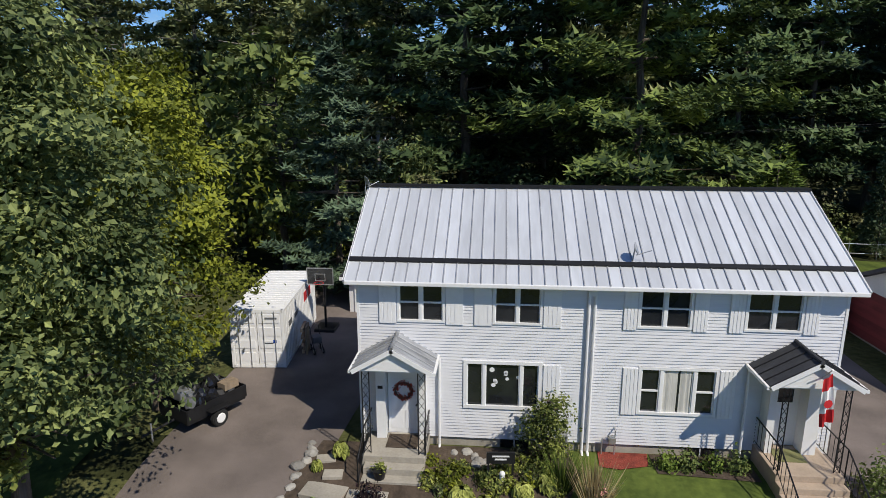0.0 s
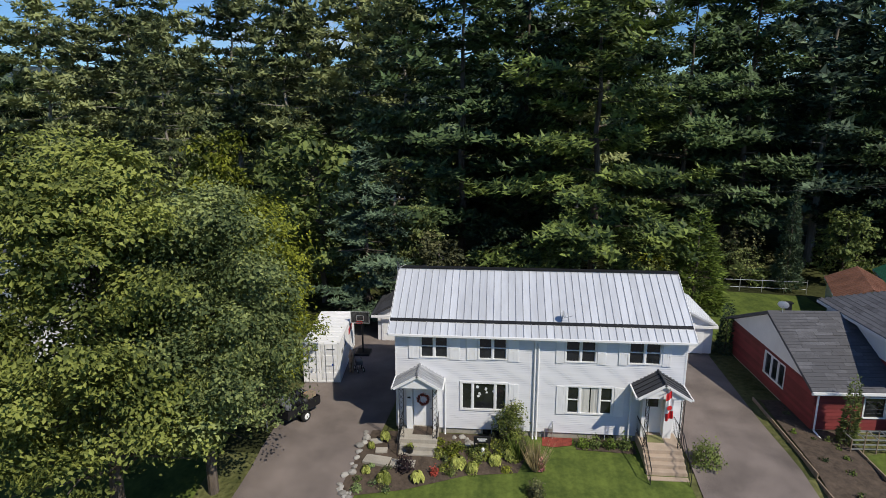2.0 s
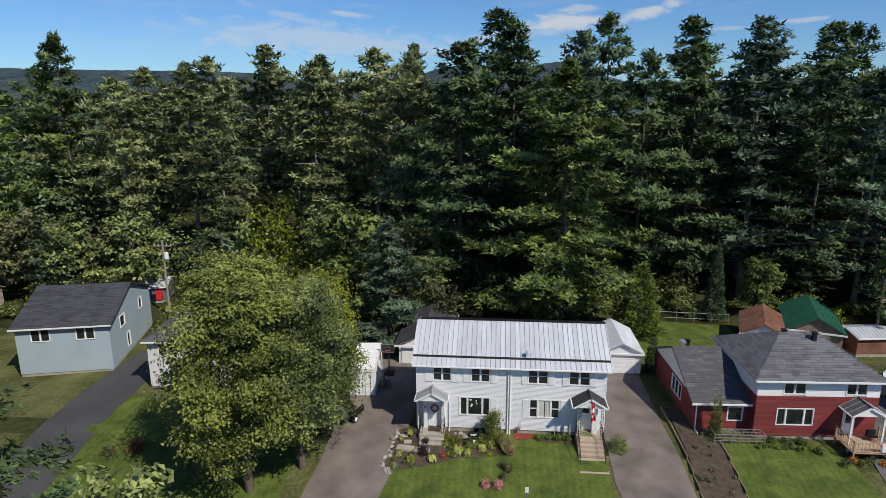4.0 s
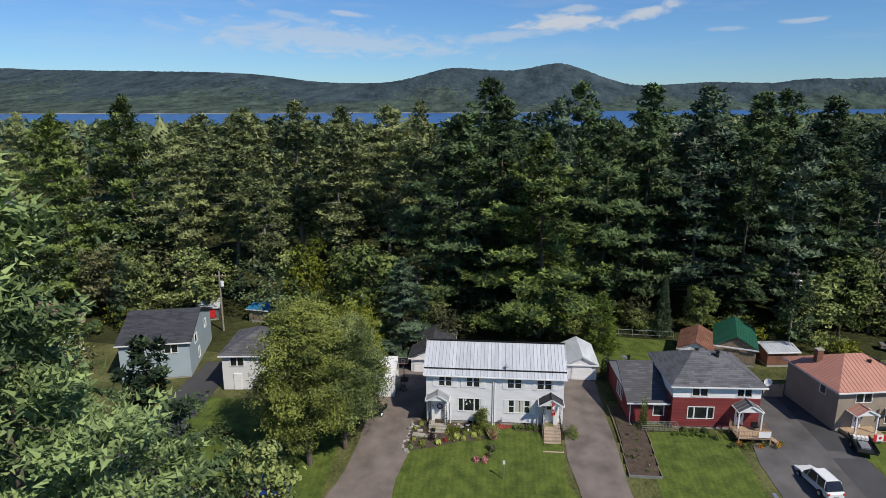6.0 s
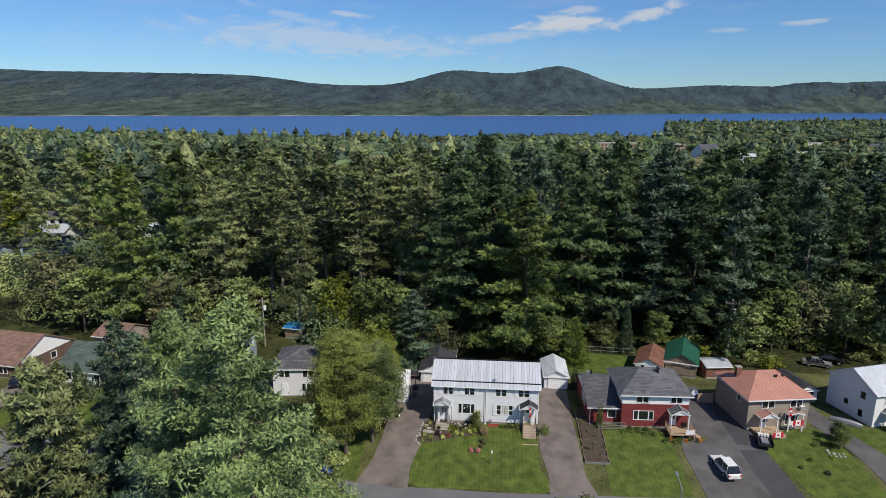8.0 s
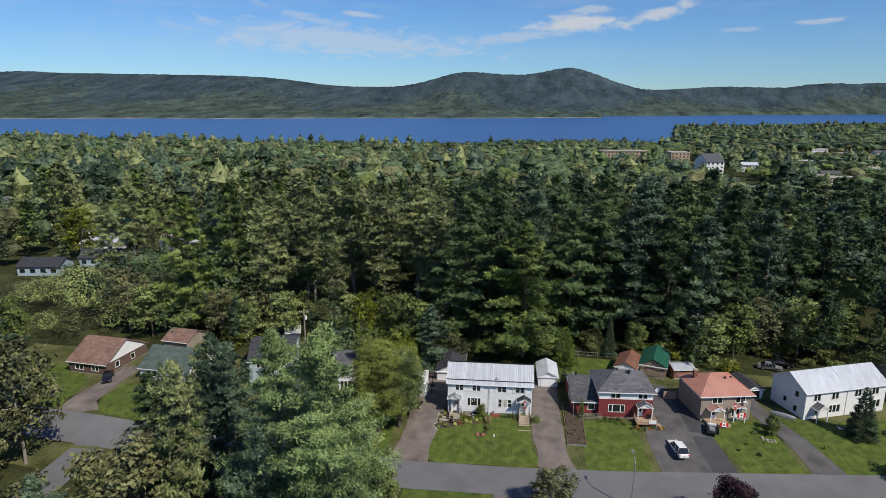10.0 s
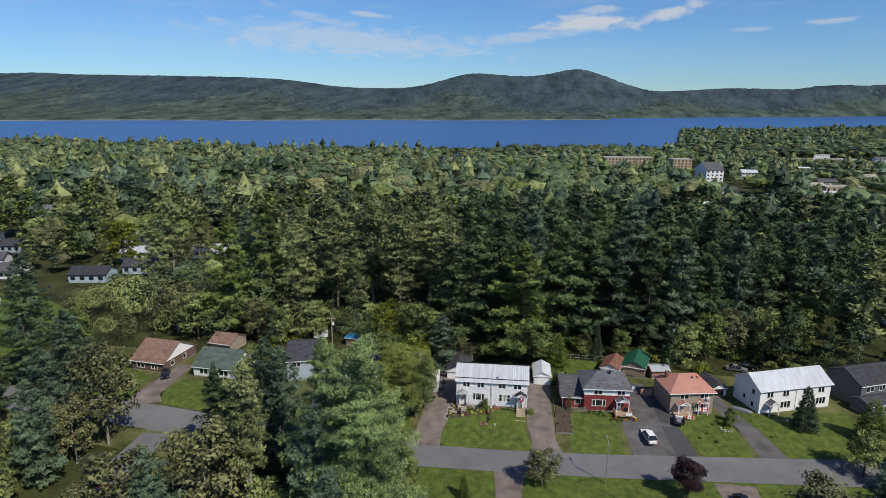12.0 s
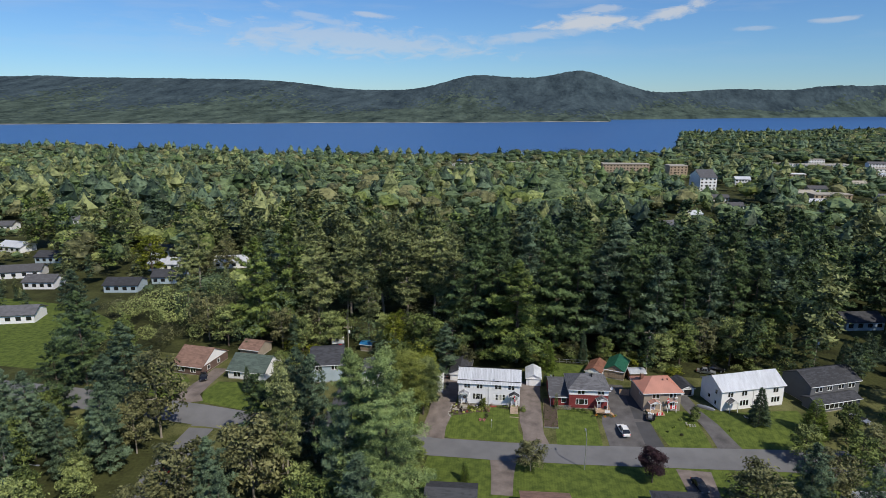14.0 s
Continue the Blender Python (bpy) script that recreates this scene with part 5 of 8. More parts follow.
def gable_canopy(x0, x1, yf, ze, zr, roofmat, parent, seams=4):
    """Small gabled entrance roof with its ridge running out from the wall."""
    c = new("entrance_canopy")
    under(c, parent)
    xm = (x0 + x1) / 2
    for a, b in ((x0, xm), (x1, xm)):
        for i in range(seams):
            p, q = i / seams, (i + 1) / seams
            slab("canopy_sheet", [(a, yf * (1 - p) - 0.0, ze), (a, yf * (1 - q), ze), (b, yf * (1 - q), zr), (b, yf * (1 - p), zr)], 0.05, roofmat, c)
        for i in range(seams + 1):
            y = yf * (1 - i / seams)
            bm = bmesh.new()
            add_tube(bm, (a, y, ze + 0.02), (b, y, zr + 0.02), 0.02, 0.02, 5)
            part("seam", bm, M["black"] if roofmat == M["shingle_dark"] else M["ribdark"], c)
        s = 1 if a < b else -1
        slab("fascia", [(a, yf - 0.03, ze + 0.01), (a, yf + 0.02, ze + 0.01), (b, yf + 0.02, zr + 0.01), (b, yf - 0.03, zr + 0.01)], 0.14, M["white"], c)
        box("canopy_gutter", min(a, a - 0.07 * s), max(a, a - 0.07 * s), yf, 0, ze - 0.09, ze, M["white"], c)
    tube("ridge_cap", [(xm, yf - 0.04, zr + 0.01), (xm, 0, zr + 0.01)], 0.06, roofmat, c)
    poly("pediment", [(x0 + 0.15, yf + 0.1, ze - 0.04), (x1 - 0.15, yf + 0.1, ze - 0.04), (xm, yf + 0.1, zr - 0.1), (x0 + 0.15, yf + 0.14, ze - 0.04), (x1 - 0.15, yf + 0.14, ze - 0.04), (xm, yf + 0.14, zr - 0.1)], [(0, 1, 2), (3, 4, 5), (0, 1, 4, 3), (1, 2, 5, 4), (0, 2, 5, 3)], M["white"], c)
    box("canopy_ceiling", x0 + 0.1, x1 - 0.1, yf + 0.12, -0.03, ze - 0.07, ze - 0.04, M["white"], c)
    return c


def scroll_post(x, y, z0, z1, parent, w=0.22):
    """Wrought-iron post of two bars with cross scrolls."""
    bm = bmesh.new()
    for s in (-w / 2, w / 2):
        add_tube(bm, (x + s, y, z0), (x + s, y, z1), 0.018, 0.018, 6)
    n = 9
    for i in range(n):
        a, b = z0 + (z1 - z0) * i / n, z0 + (z1 - z0) * (i + 1) / n
        add_tube(bm, (x - w / 2, y, a), (x + w / 2, y, b), 0.010, 0.010, 4)
        add_tube(bm, (x + w / 2, y, a), (x - w / 2, y, b), 0.010, 0.010, 4)
    return part("iron_post", bm, M["black"], parent, "black wrought-iron porch post")


def railing(pts, h, parent, n=6, mat_=None, sag=True):
    mat_ = mat_ or M["black"]
    bm = bmesh.new()
    for (ax, ay, az), (bx, by, bz) in zip(pts, pts[1:]):
        add_tube(bm, (ax, ay, az + h), (bx, by, bz + h), 0.022, 0.022, 6)
        add_tube(bm, (ax, ay, az + 0.12), (bx, by, bz + 0.12), 0.014, 0.014, 5)
        for i in range(n + 1):
            k = i / n
            x, y, z = ax + (bx - ax) * k, ay + (by - ay) * k, az + (bz - az) * k
            add_tube(bm, (x, y, z + (0 if i in (0, n) else 0.1)), (x, y, z + h), 0.02 if i in (0, n) else 0.010, None, 5)
    return part("railing", bm, mat_, parent, "black iron stair railing")


def entrance_left():
    E = thing("entrance_porch", (0, 0, 0), 0, "concrete entrance steps under a small ribbed metal canopy", "porch")
    gable_canopy(-7.28, -4.78, -1.4, 3.2, 3.92, M["oldmetal"], E)
    box("platform", -7.0, -5.05, -1.45, 0.0, -0.6, 0.42, M["concrete"], E, bevel=0.02)
    for i in range(3):
        box("step", -6.9, -5.05 - 0.05 * i, -1.45 - 0.36 * (i + 1), -1.45 - 0.36 * i, -0.9, 0.42 - 0.2 * (i + 1), M["concrete"], E, bevel=0.015)
    scroll_post(-6.85, -1.28, 0.42, 3.12, E)
    scroll_post(-5.15, -1.28, 0.42, 3.12, E)
    railing([(-6.95, 0.0, 0.42), (-6.95, -1.3, 0.42), (-6.95, -2.2, -0.1)], 0.85, E, 5)
    railing([(-5.06, 0.0, 0.42), (-5.06, -1.3, 0.42)], 0.85, E, 5)
    box("vestibule_wall", -6.72, -6.42, -0.4, 0.0, 0.42, 3.1, M["white"], E)
    box("vestibule_wall", -5.34, -5.14, -0.4, 0.0, 0.42, 3.1, M["white"], E)
    door = box("door", -6.4, -5.36, -0.03, 0.04, 0.45, 2.58, M["white"], E, "white panelled entrance door", 0.01)
    for z0, z1 in ((0.6, 1.25), (1.4, 2.35)):
        for x in (-6.28, -5.83):
            box("door_panel", x, x + 0.36, -0.042, -0.032, z0, z1, M["shutter"], door)
    tube("door_handle", [(-5.47, -0.03, 1.45), (-5.47, -0.1, 1.45)], 0.03, M["black"], door)
    box("door_mat", -6.35, -5.35, -0.95, -0.15, 0.42, 0.44, M["soil"], E, "dark brown door mat")
    tube("downpipe", [(-4.72, -0.1, 3.1), (-4.72, -0.1, 0.1), (-4.72, -0.5, -0.2)], 0.04, M["white"], E)
    tube("downpipe", [(-7.2, -0.1, 3.1), (-7.2, -0.1, 0.1)], 0.04, M["white"], E)
    box("number_bar", -6.66, -6.5, -0.415, -0.402, 2.15, 2.25, M["black"], E, "small black bar where numbers hang")
    return E


def entrance_right():
    E = thing("entrance_porch", (0, 0, 0), 0, "tan concrete entrance stair under a dark canopy", "porch")
    gable_canopy(4.68, 7.25, -1.6, 3.25, 4.02, M["shingle_dark"], E)
    box("platform", 5.1, 7.0, -1.7, 0.0, -0.9, 0.58, M["tan_concrete"], E, bevel=0.02)
    for i in range(5):
        box("step", 5.1, 7.0, -1.7 - 0.33 * (i + 1), -1.7 - 0.33 * i, -1.2, 0.58 - 0.19 * (i + 1), M["tan_concrete"], E, bevel=0.02)
    box("landing", 5.0, 7.1, -4.3, -3.35, -1.2, -0.42, M["tan_concrete"], E, bevel=0.02)
    for x in (5.22, 6.88):
        scroll_post(x, -1.45, 0.58, 3.18, E, 0.16)
    for x in (5.13, 6.97):
        railing([(x, 0.0, 0.58), (x, -1.7, 0.58), (x, -3.3, -0.35)], 0.9, E, 7)
    box("vestibule_wall", 5.2, 5.42, -0.55, 0.0, 0.58, 3.2, M["white"], E)
    box("vestibule_wall", 6.3, 6.7, -0.55, 0.0, 0.58, 3.2, M["white"], E)
    door = box("door", 5.42, 6.3, -0.05, 0.03, 0.62, 2.76, M["white"], E, "white entrance door with a small dark window", 0.01)
    box("door_window", 5.6, 6.1, -0.06, -0.052, 2.05, 2.5, M["glass"], door)
    tube("door_handle", [(5.52, -0.05, 1.6), (5.52, -0.12, 1.6)], 0.03, M["chrome"], door)
    box("door_mat", 5.45, 6.3, -1.0, -0.3, 0.58, 0.6, M["autumn"], E, "faded brown fibre door mat")
    tube("downpipe", [(4.7, -0.12, 3.15), (4.7, -0.12, 0.1), (4.8, -0.5, -0.3)], 0.045, M["white"], E)
    return E


def flag(name, x, y, z, w, h, yaw, parent=None, hang=True):
    """A red and white maple-leaf flag on a short pole, hanging in folds."""
    F = thing(name, (x, y, z), yaw, "red and white flag hanging from a short pole", "flag") if parent is None else parent
    for k, (a, b, m) in enumerate(((0, 0.27, "red"), (0.27, 0.73, "white"), (0.73, 1, "red"))):
        bm = bmesh.new()
        n = 8
        grid = []
        for i in range(n + 1):
            u = a + (b - a) * i / n
            row = []
            for j in range(9):
                v = j / 8
                fold = 0.05 * math.sin(v * 9 + u * 3) * (0.4 + u)
                row.append(bm.verts.new((v * w * (0.7 + 0.3 * u), fold - 0.1 * u, -u * h + 0.18 * v)))
            grid.append(row)
        for i in range(n):
            for j in range(8):
                bm.faces.new((grid[i][j], grid[i][j + 1], grid[i + 1][j + 1], grid[i + 1][j]))
        part("flag_stripe", bm, M[m], F)
    bm = bmesh.new()
    bmesh.ops.create_circle(bm, cap_ends=True, segments=8, radius=0.13, matrix=Matrix.Translation((0.4 * w, -0.13, -0.48 * h)) @ Matrix.Rotation(radians(90), 4, "X"))
    part("leaf_mark", bm, M["red"], F)
    return F


main_house()
entrance_left()
entrance_right()
fl = flag("flag", 5.95, -1.8, 3.6, 0.36, 1.35, 10)
tube("flag_pole", [(0.2, 0.55, -0.35), (0.15, -0.1, 0.35)], 0.018, M["chrome"], fl)

# satellite dishes and other roof things


def dish(x, y, z, yaw, tilt, r=0.3, pole=0.5, white=True):
    D = thing("satellite_dish", (x, y, z), yaw, "grey satellite dish on a short bent mast", "satellite dish")
    tube("mast", [(0, 0, -0.1), (0, -0.05, pole)], 0.022, M["chrome"], D)
    bm = bmesh.new()
    bmesh.ops.create_uvsphere(bm, u_segments=18, v_segments=12, radius=r * 1.6)
    bmesh.ops.delete(bm, geom=[v for v in bm.verts if v.co.z > -r * 1.25], context="VERTS")
    R = Matrix.Translation((0, -0.1, pole)) @ Matrix.Rotation(radians(tilt), 4, "X") @ Matrix.Translation((0, 0, r * 1.4))
    bmesh.ops.transform(bm, matrix=R, verts=bm.verts[:])
    bmesh.ops.solidify(bm, geom=bm.faces[:], thickness=0.012)
    part("reflector", bm, M["chrome"] if not white else M["white"], D)
    tube("feed_arm", [(0, -0.1, pole - 0.2), (0, -0.55, pole - 0.02)], 0.014, M["chrome"], D)
    return D


dish(1.15, 0.55, 6.22, 75, 70, 0.26, 0.42, False)
dish(-7.75, 3.6, 7.5, 120, 70, 0.28, 0.7, False)


def simple_house(name, at, yaw, w, d, eave, ridge, roof, wallmat, roofmat, label, windows=(), upper=None, over=0.35, door=None, trim="white", base=0.4, gable_side=None, courses=0.0):
    """House with its origin at the middle of its front foot; front faces -y. roof: 'hip', 'gx' (ridge along x) or 'gy'."""
    z = float(gz(at[0], at[1]))
    H = thing(name, (at[0], at[1], z if len(at) < 3 else at[2]), yaw, label, "garage" if "garage" in name else "shed" if "shed" in name else "house")
    hx = w / 2
    box("foundation", -hx + 0.05, hx - 0.05, 0.05, d - 0.05, -1.2, base, M["concrete"], H)
    fr = [q for q in windows if q[0] == "f"]
    le = [q for q in windows if q[0] == "l"]
    ri = [q for q in windows if q[0] == "r"]
    top = eave
    mats = [(base, top, wallmat)]
    if upper:
        mats = [(base, upper[0], wallmat), (upper[0], top, upper[1])]
    for z0, z1, m in mats:
        hf = [q[1:5] for q in fr]
        fw_ = wall_panel("front_wall", -hx, hx, z0, z1, 0, 0.2, hf, m, H)
        wl_ = wall_panel("side_wall", 0.2, d - 0.2, z0, z1, -hx, 0.2, [q[1:5] for q in le], m, H, axis="y")
        wr_ = wall_panel("side_wall", 0.2, d - 0.2, z0, z1, hx - 0.2, 0.2, [q[1:5] for q in ri], m, H, axis="y")
        wall_panel("back_wall", -hx, hx, z0, z1, d - 0.2, 0.2, [], m, H)
        if courses:
            grow = [(a - 0.05, b + 0.05, c - 0.05, e + 0.05) for a, b, c, e in hf]
            boards(-hx, hx, z0, z1, -0.002, grow, courses, m, fw_)
            boards(0, d, z0, z1, -hx - 0.002, [(a - 0.05, b + 0.05, c - 0.05, e + 0.05) for _, a, b, c, e, *o in le], courses, m, wl_, face=-1, axis="y")
    box("core", -hx + 0.5, hx - 0.5, 0.6, d - 0.5, base, eave - 0.1, M["greywall"], H)
    for q in fr:
        window(*q[1:5], 0, H, q[5] if len(q) > 5 else 2, sashes=False)
    for q in le:
        window(*q[1:5], -hx, H, q[5] if len(q) > 5 else 2, sashes=False, axis="y")
    for q in ri:
        window(*q[1:5], hx, H, q[5] if len(q) > 5 else 2, sashes=False, axis="y", out=1)
    rf = new("roof")
    under(rf, H)
    o, t = over, 0.14
    if roof == "hip":
        k = min(w, d) / 2
        a = (-hx + k * 0.8, d / 2, ridge) if w > d else (0, k * 0.9, ridge)
        b = (hx - k * 0.8, d / 2, ridge) if w > d else (0, d - k * 0.9, ridge)
        c = [(-hx - o, -o, eave), (hx + o, -o, eave), (hx + o, d + o, eave), (-hx - o, d + o, eave)]
        faces = [(c[0], c[1], b, a), (c[1], c[2], b), (c[2], c[3], a, b), (c[3], c[0], a)] if w > d else [(c[0], c[1], a), (c[1], c[2], b, a), (c[2], c[3], b), (c[3], c[0], a, b)]
    elif roof == "gx":
        faces = [((-hx - o, -o, eave), (hx + o, -o, eave), (hx + o, d / 2, ridge), (-hx - o, d / 2, ridge)), ((-hx - o, d + o, eave), (hx + o, d + o, eave), (hx + o, d / 2, ridge), (-hx - o, d / 2, ridge))]
    else:
        faces = [((-hx - o, -o, eave), (-hx - o, d + o, eave), (0, d + o, ridge), (0, -o, ridge)), ((hx + o, -o, eave), (hx + o, d + o, eave), (0, d + o, ridge), (0, -o, ridge))]
    gm = gable_side or (upper[1] if upper else wallmat)
    if roof == "gx":
        for x in (-hx, hx - 0.2):
            poly("gable", [(x, 0, eave), (x, d, eave), (x, d / 2, ridge - 0.15), (x + 0.2, 0, eave), (x + 0.2, d, eave), (x + 0.2, d / 2, ridge - 0.15)], [(0, 1, 2), (3, 4, 5), (0, 1, 4, 3), (1, 2, 5, 4), (0, 2, 5, 3)], gm, H)
    elif roof == "gy":
        for y in (0.0, d - 0.2):
            poly("gable", [(-hx, y, eave), (hx, y, eave), (0, y, ridge - 0.15), (-hx, y + 0.2, eave), (hx, y + 0.2, eave), (0, y + 0.2, ridge - 0.15)], [(0, 1, 2), (3, 4, 5), (0, 1, 4, 3), (1, 2, 5, 4), (0, 2, 5, 3)], gm, H)
    for f in faces:
        slab("roof_slope", f, t, roofmat, rf)
        strips(f, rf, roofmat)
    box("fascia", -hx - o, hx + o, -o - 0.03, -o + 0.06, eave - 0.2, eave - 0.02, M[trim], rf)
    if roof != "gy":
        box("gutter", -hx - o, hx + o, -o - 0.12, -o - 0.03, eave - 0.13, eave - 0.01, M[trim], rf)
    for x in (-hx - o, hx + o - 0.06):
        if roof == "hip" or roof == "gy":
            box("fascia", x, x + 0.06, -o, d + o, eave - 0.2, eave - 0.03, M[trim], rf)
    if door:
        dx, dw = door[0], door[1]
        dr = box("door", dx - dw / 2, dx + dw / 2, -0.08, -0.02, base, base + door[2], M[door[3]], H, "", 0.01)
        n = 4 if dw > 1.5 else 2
        for i in range(n):
            z0 = base + 0.1 + i * (door[2] - 0.15) / n
            box("door_panel", dx - dw / 2 + 0.12, dx + dw / 2 - 0.12, -0.095, -0.081, z0, z0 + (door[2] - 0.15) / n - 0.1, M[door[3]], dr)
    return H


def strips(f, parent, roofmat):
    """Overlapping shingle courses (or raised seams on sheet roofs) as relief on one roof slope."""
    P = [Vector(p) for p in f]
    seam = "sheet" in roofmat.name or "metal" in roofmat.name
    e = (P[1] - P[0]).normalized()
    n = (P[1] - P[0]).cross(P[2] - P[0]).normalized()
    if n.z < 0:
        n = -n
    up = n.cross(e)
    if up.z < 0:
        up = -up
    q = [((p - P[0]).dot(e), (p - P[0]).dot(up)) for p in P]
    lo, hi = min(a for a, b in q), max(a for a, b in q)
    top = max(b for a, b in q)
    bm = bmesh.new()

    def span(v, k):
        """The stretch of the slope along one line of it."""
        hits = []
        for (a, b), (c, d) in zip(q, q[1:] + q[:1]):
            u0, u1, w0, w1 = (b, d, a, c) if k == 0 else (a, c, b, d)
            if (u0 - v) * (u1 - v) < 0:
                hits.append(w0 + (w1 - w0) * (v - u0) / (u1 - u0))
        return (min(hits), max(hits)) if len(hits) > 1 else None

    def put(a, b, c, d, h):
        m = Matrix((e, up, n)).transposed().to_4x4()
        m.translation = P[0]
        add_box(bm, a, b, c, d, -0.01, h, m)

    r = rng(int(abs(P[0].x * 31 + P[0].y * 17)) + 3)
    if seam:
        v = lo + 0.2
        while v < hi - 0.1:
            s = span(v, 1)
            if s and s[1] - s[0] > 0.2:
                put(v - 0.02, v + 0.02, s[0] + 0.02, s[1] - 0.02, 0.04)
            v += 0.45
        name = "seams"
    else:
        v = 0.12
        while v < top - 0.1:
            s = span(v, 0)
            if s and s[1] - s[0] > 0.3:
                x = s[0]
                while x < s[1] - 0.05:
                    L = min(r.uniform(0.6, 1.3), s[1] - x)
                    put(x, x + L - 0.012, v - 0.1, v + 0.14, 0.014 + 0.012 * r.uniform())
                    x += L
            v += 0.26
        name = "shingles"
    ob = part(name, bm, roofmat, parent)
    ob["kind"] = "stuff"


# garages behind the double house
simple_house("garage", (10.9, 12.0, -0.1), 0, 3.7, 6.5, 2.25, 3.3, "gy", M["siding"], M["metalroof"], "white single garage with a grey metal gable roof", door=(0.0, 2.5, 1.95, "shutter"), base=0.15, over=0.25)
simple_house("garage", (-8.2, 12.6, -0.1), 0, 5.0, 9.0, 2.2, 3.7, "gy", M["siding"], M["shingle_dark"], "white garage with a dark shingled gable roof", door=(-0.9, 2.6, 1.9, "shutter"), base=0.15, over=0.4)

# red house: hipped block with a lower gabled wing
zr0 = -0.35
simple_house("red_house", (23.6, 1.5, zr0), 2.5, 9.2, 8.2, 5.2, 7.5, "hip", M["redbrick"], M["shingle"], "dark red house with white upper band and grey hipped roof",
             windows=[("f", -2.9, -0.2, 1.35, 2.65, (0.6, 1.3, 0.6)), ("f", -2.6, -1.0, 3.95, 4.95, 2), ("f", 2.1, 3.6, 3.95, 4.95, 2)], upper=(3.75, M["white"]), over=0.45, courses=0.2)
simple_house("house_wing", (17.0, 2.1, zr0), 2.5, 4.6, 10.6, 2.75, 5.2, "gx", M["redbrick"], M["shingle"], "low red wing with a grey gabled roof and white gable",
             windows=[("f", 0.3, 1.4, 1.15, 2.25, 1), ("l", 3.2, 5.6, 1.2, 2.5, (1, 1, 1))], over=0.4, gable_side=M["white"], courses=0.2)
# tan house
zt0 = -1.0
simple_house("tan_house", (41.0, 3.4, zt0), 10, 9.0, 8.6, 5.2, 7.5, "hip", M["tanbrick"], M["redroof"], "taupe stucco house with a salmon metal hipped roof",
             windows=[("f", -2.5, -0.7, 3.75, 4.8, 2), ("f", 1.7, 3.4, 3.75, 4.8, 2), ("f", 1.2, 3.0, 1.1, 2.6, (0.6, 1, 0.6)), ("l", 2.0, 2.9, 3.8, 4.8, 1)], over=0.5)
# white house with pale metal roof, two halves
zw0 = -1.5
simple_house("white_house", (59.3, 7.2, zw0), 19, 8.6, 8.0, 5.6, 8.0, "gx", M["white"], M["metalroof"], "white two-storey house with a pale metal roof",
             windows=[("f", -2.6, -1.2, 3.9, 5.1, 2), ("f", 1.2, 2.6, 3.9, 5.1, 2), ("f", 0.9, 3.2, 1.3, 2.7, (1, 1, 1)), ("l", 1.6, 2.5, 4.0, 5.1, 1), ("l", 4.2, 5.0, 2.0, 2.9, 1), ("l", 1.7, 2.5, 1.2, 2.3, 1)], door=(-1.6, 1.0, 2.1, "shutter"))
simple_house("white_house", (67.5, 10.0, zw0), 19, 8.4, 8.0, 5.6, 8.1, "gx", M["white"], M["metalroof"], "white half house with a pale metal roof",
             windows=[("f", -2.6, -1.2, 3.9, 5.1, 2), ("f", 1.2, 2.6, 3.9, 5.1, 2), ("f", 0.9, 3.2, 1.3, 2.7, (1, 1, 1))])
simple_house("grey_house", (85, 15, -1.7), 22, 15, 9, 5.2, 7.6, "gx", M["greywall"], M["shingle_dark"], "dark grey two-storey house with a dark roof",
             windows=[("f", -6, -4, 3.6, 4.7, 2), ("f", -2.5, -1, 3.6, 4.7, 2), ("f", 1, 2.6, 3.6, 4.7, 2), ("f", 4, 6, 3.6, 4.7, 2), ("f", -5, -2, 1, 2.4, 3)])
simple_house("house_wing", (84, 10.5, -1.7), 22, 13, 4.4, 2.6, 3.6, "gx", M["greywall"], M["shingle_dark"], "low porch wing under a dark roof", windows=[("f", -4, 4, 1, 2.2, 6)])
# sheds behind
simple_house("garden_shed", (26.6, 18.5, -0.4), -20, 4.2, 7.0, 2.3, 3.5, "gy", M["white"], M["rust"], "long shed with a rusty brown roof", over=0.25)
simple_house("garden_shed", (32.2, 19.5, -0.5), -18, 5.0, 8.0, 2.6, 4.2, "gy", M["wood"], M["greenroof"], "timber shed with a green metal roof", door=(-0.4, 1.8, 2.0, "wood"), over=0.3)
simple_house("garden_shed", (38.4, 19.5, -0.6), 8, 4.2, 3.6, 2.2, 2.7, "gx", M["rust"], M["metalroof"], "small rust-red shed with a grey sheet roof", over=0.2)
simple_house("garage", (49.3, 12.5, -0.9), 14, 3.4, 6.0, 2.2, 3.1, "gy", M["white"], M["shingle_dark"], "narrow white garage with a dark roof", door=(0, 2.0, 1.8, "black"), over=0.25)
# neighbours on the other side
simple_house("blue_house", (-42.6, 8.2, -0.5), 14, 8.4, 13.0, 5.1, 7.4, "gx", M["palewall"], M["shingle_dark"], "pale blue two-storey house with dark shingled roof",
             windows=[("f", -2.8, -1.2, 3.7, 4.8, 2), ("f", 1.2, 2.8, 3.7, 4.8, 2), ("r", 3.0, 4.3, 3.6, 4.7, 1), ("r", 9.0, 10.0, 3.6, 4.7, 1), ("r", 4.5, 5.3, 1.0, 2.4, 1)])
simple_house("grey_house", (-29.2, 6.2, -0.5), 6, 7.2, 8.0, 4.9, 6.8, "hip", M["siding"], M["shingle"], "pale two-storey house with a grey hipped roof",
             windows=[("f", -2.6, -1.0, 3.5, 4.6, 2), ("f", 1.0, 2.6, 3.5, 4.6, 2), ("f", 0.8, 2.8, 1.1, 2.4, 3)], door=(-1.8, 1.0, 2.1, "shutter"))
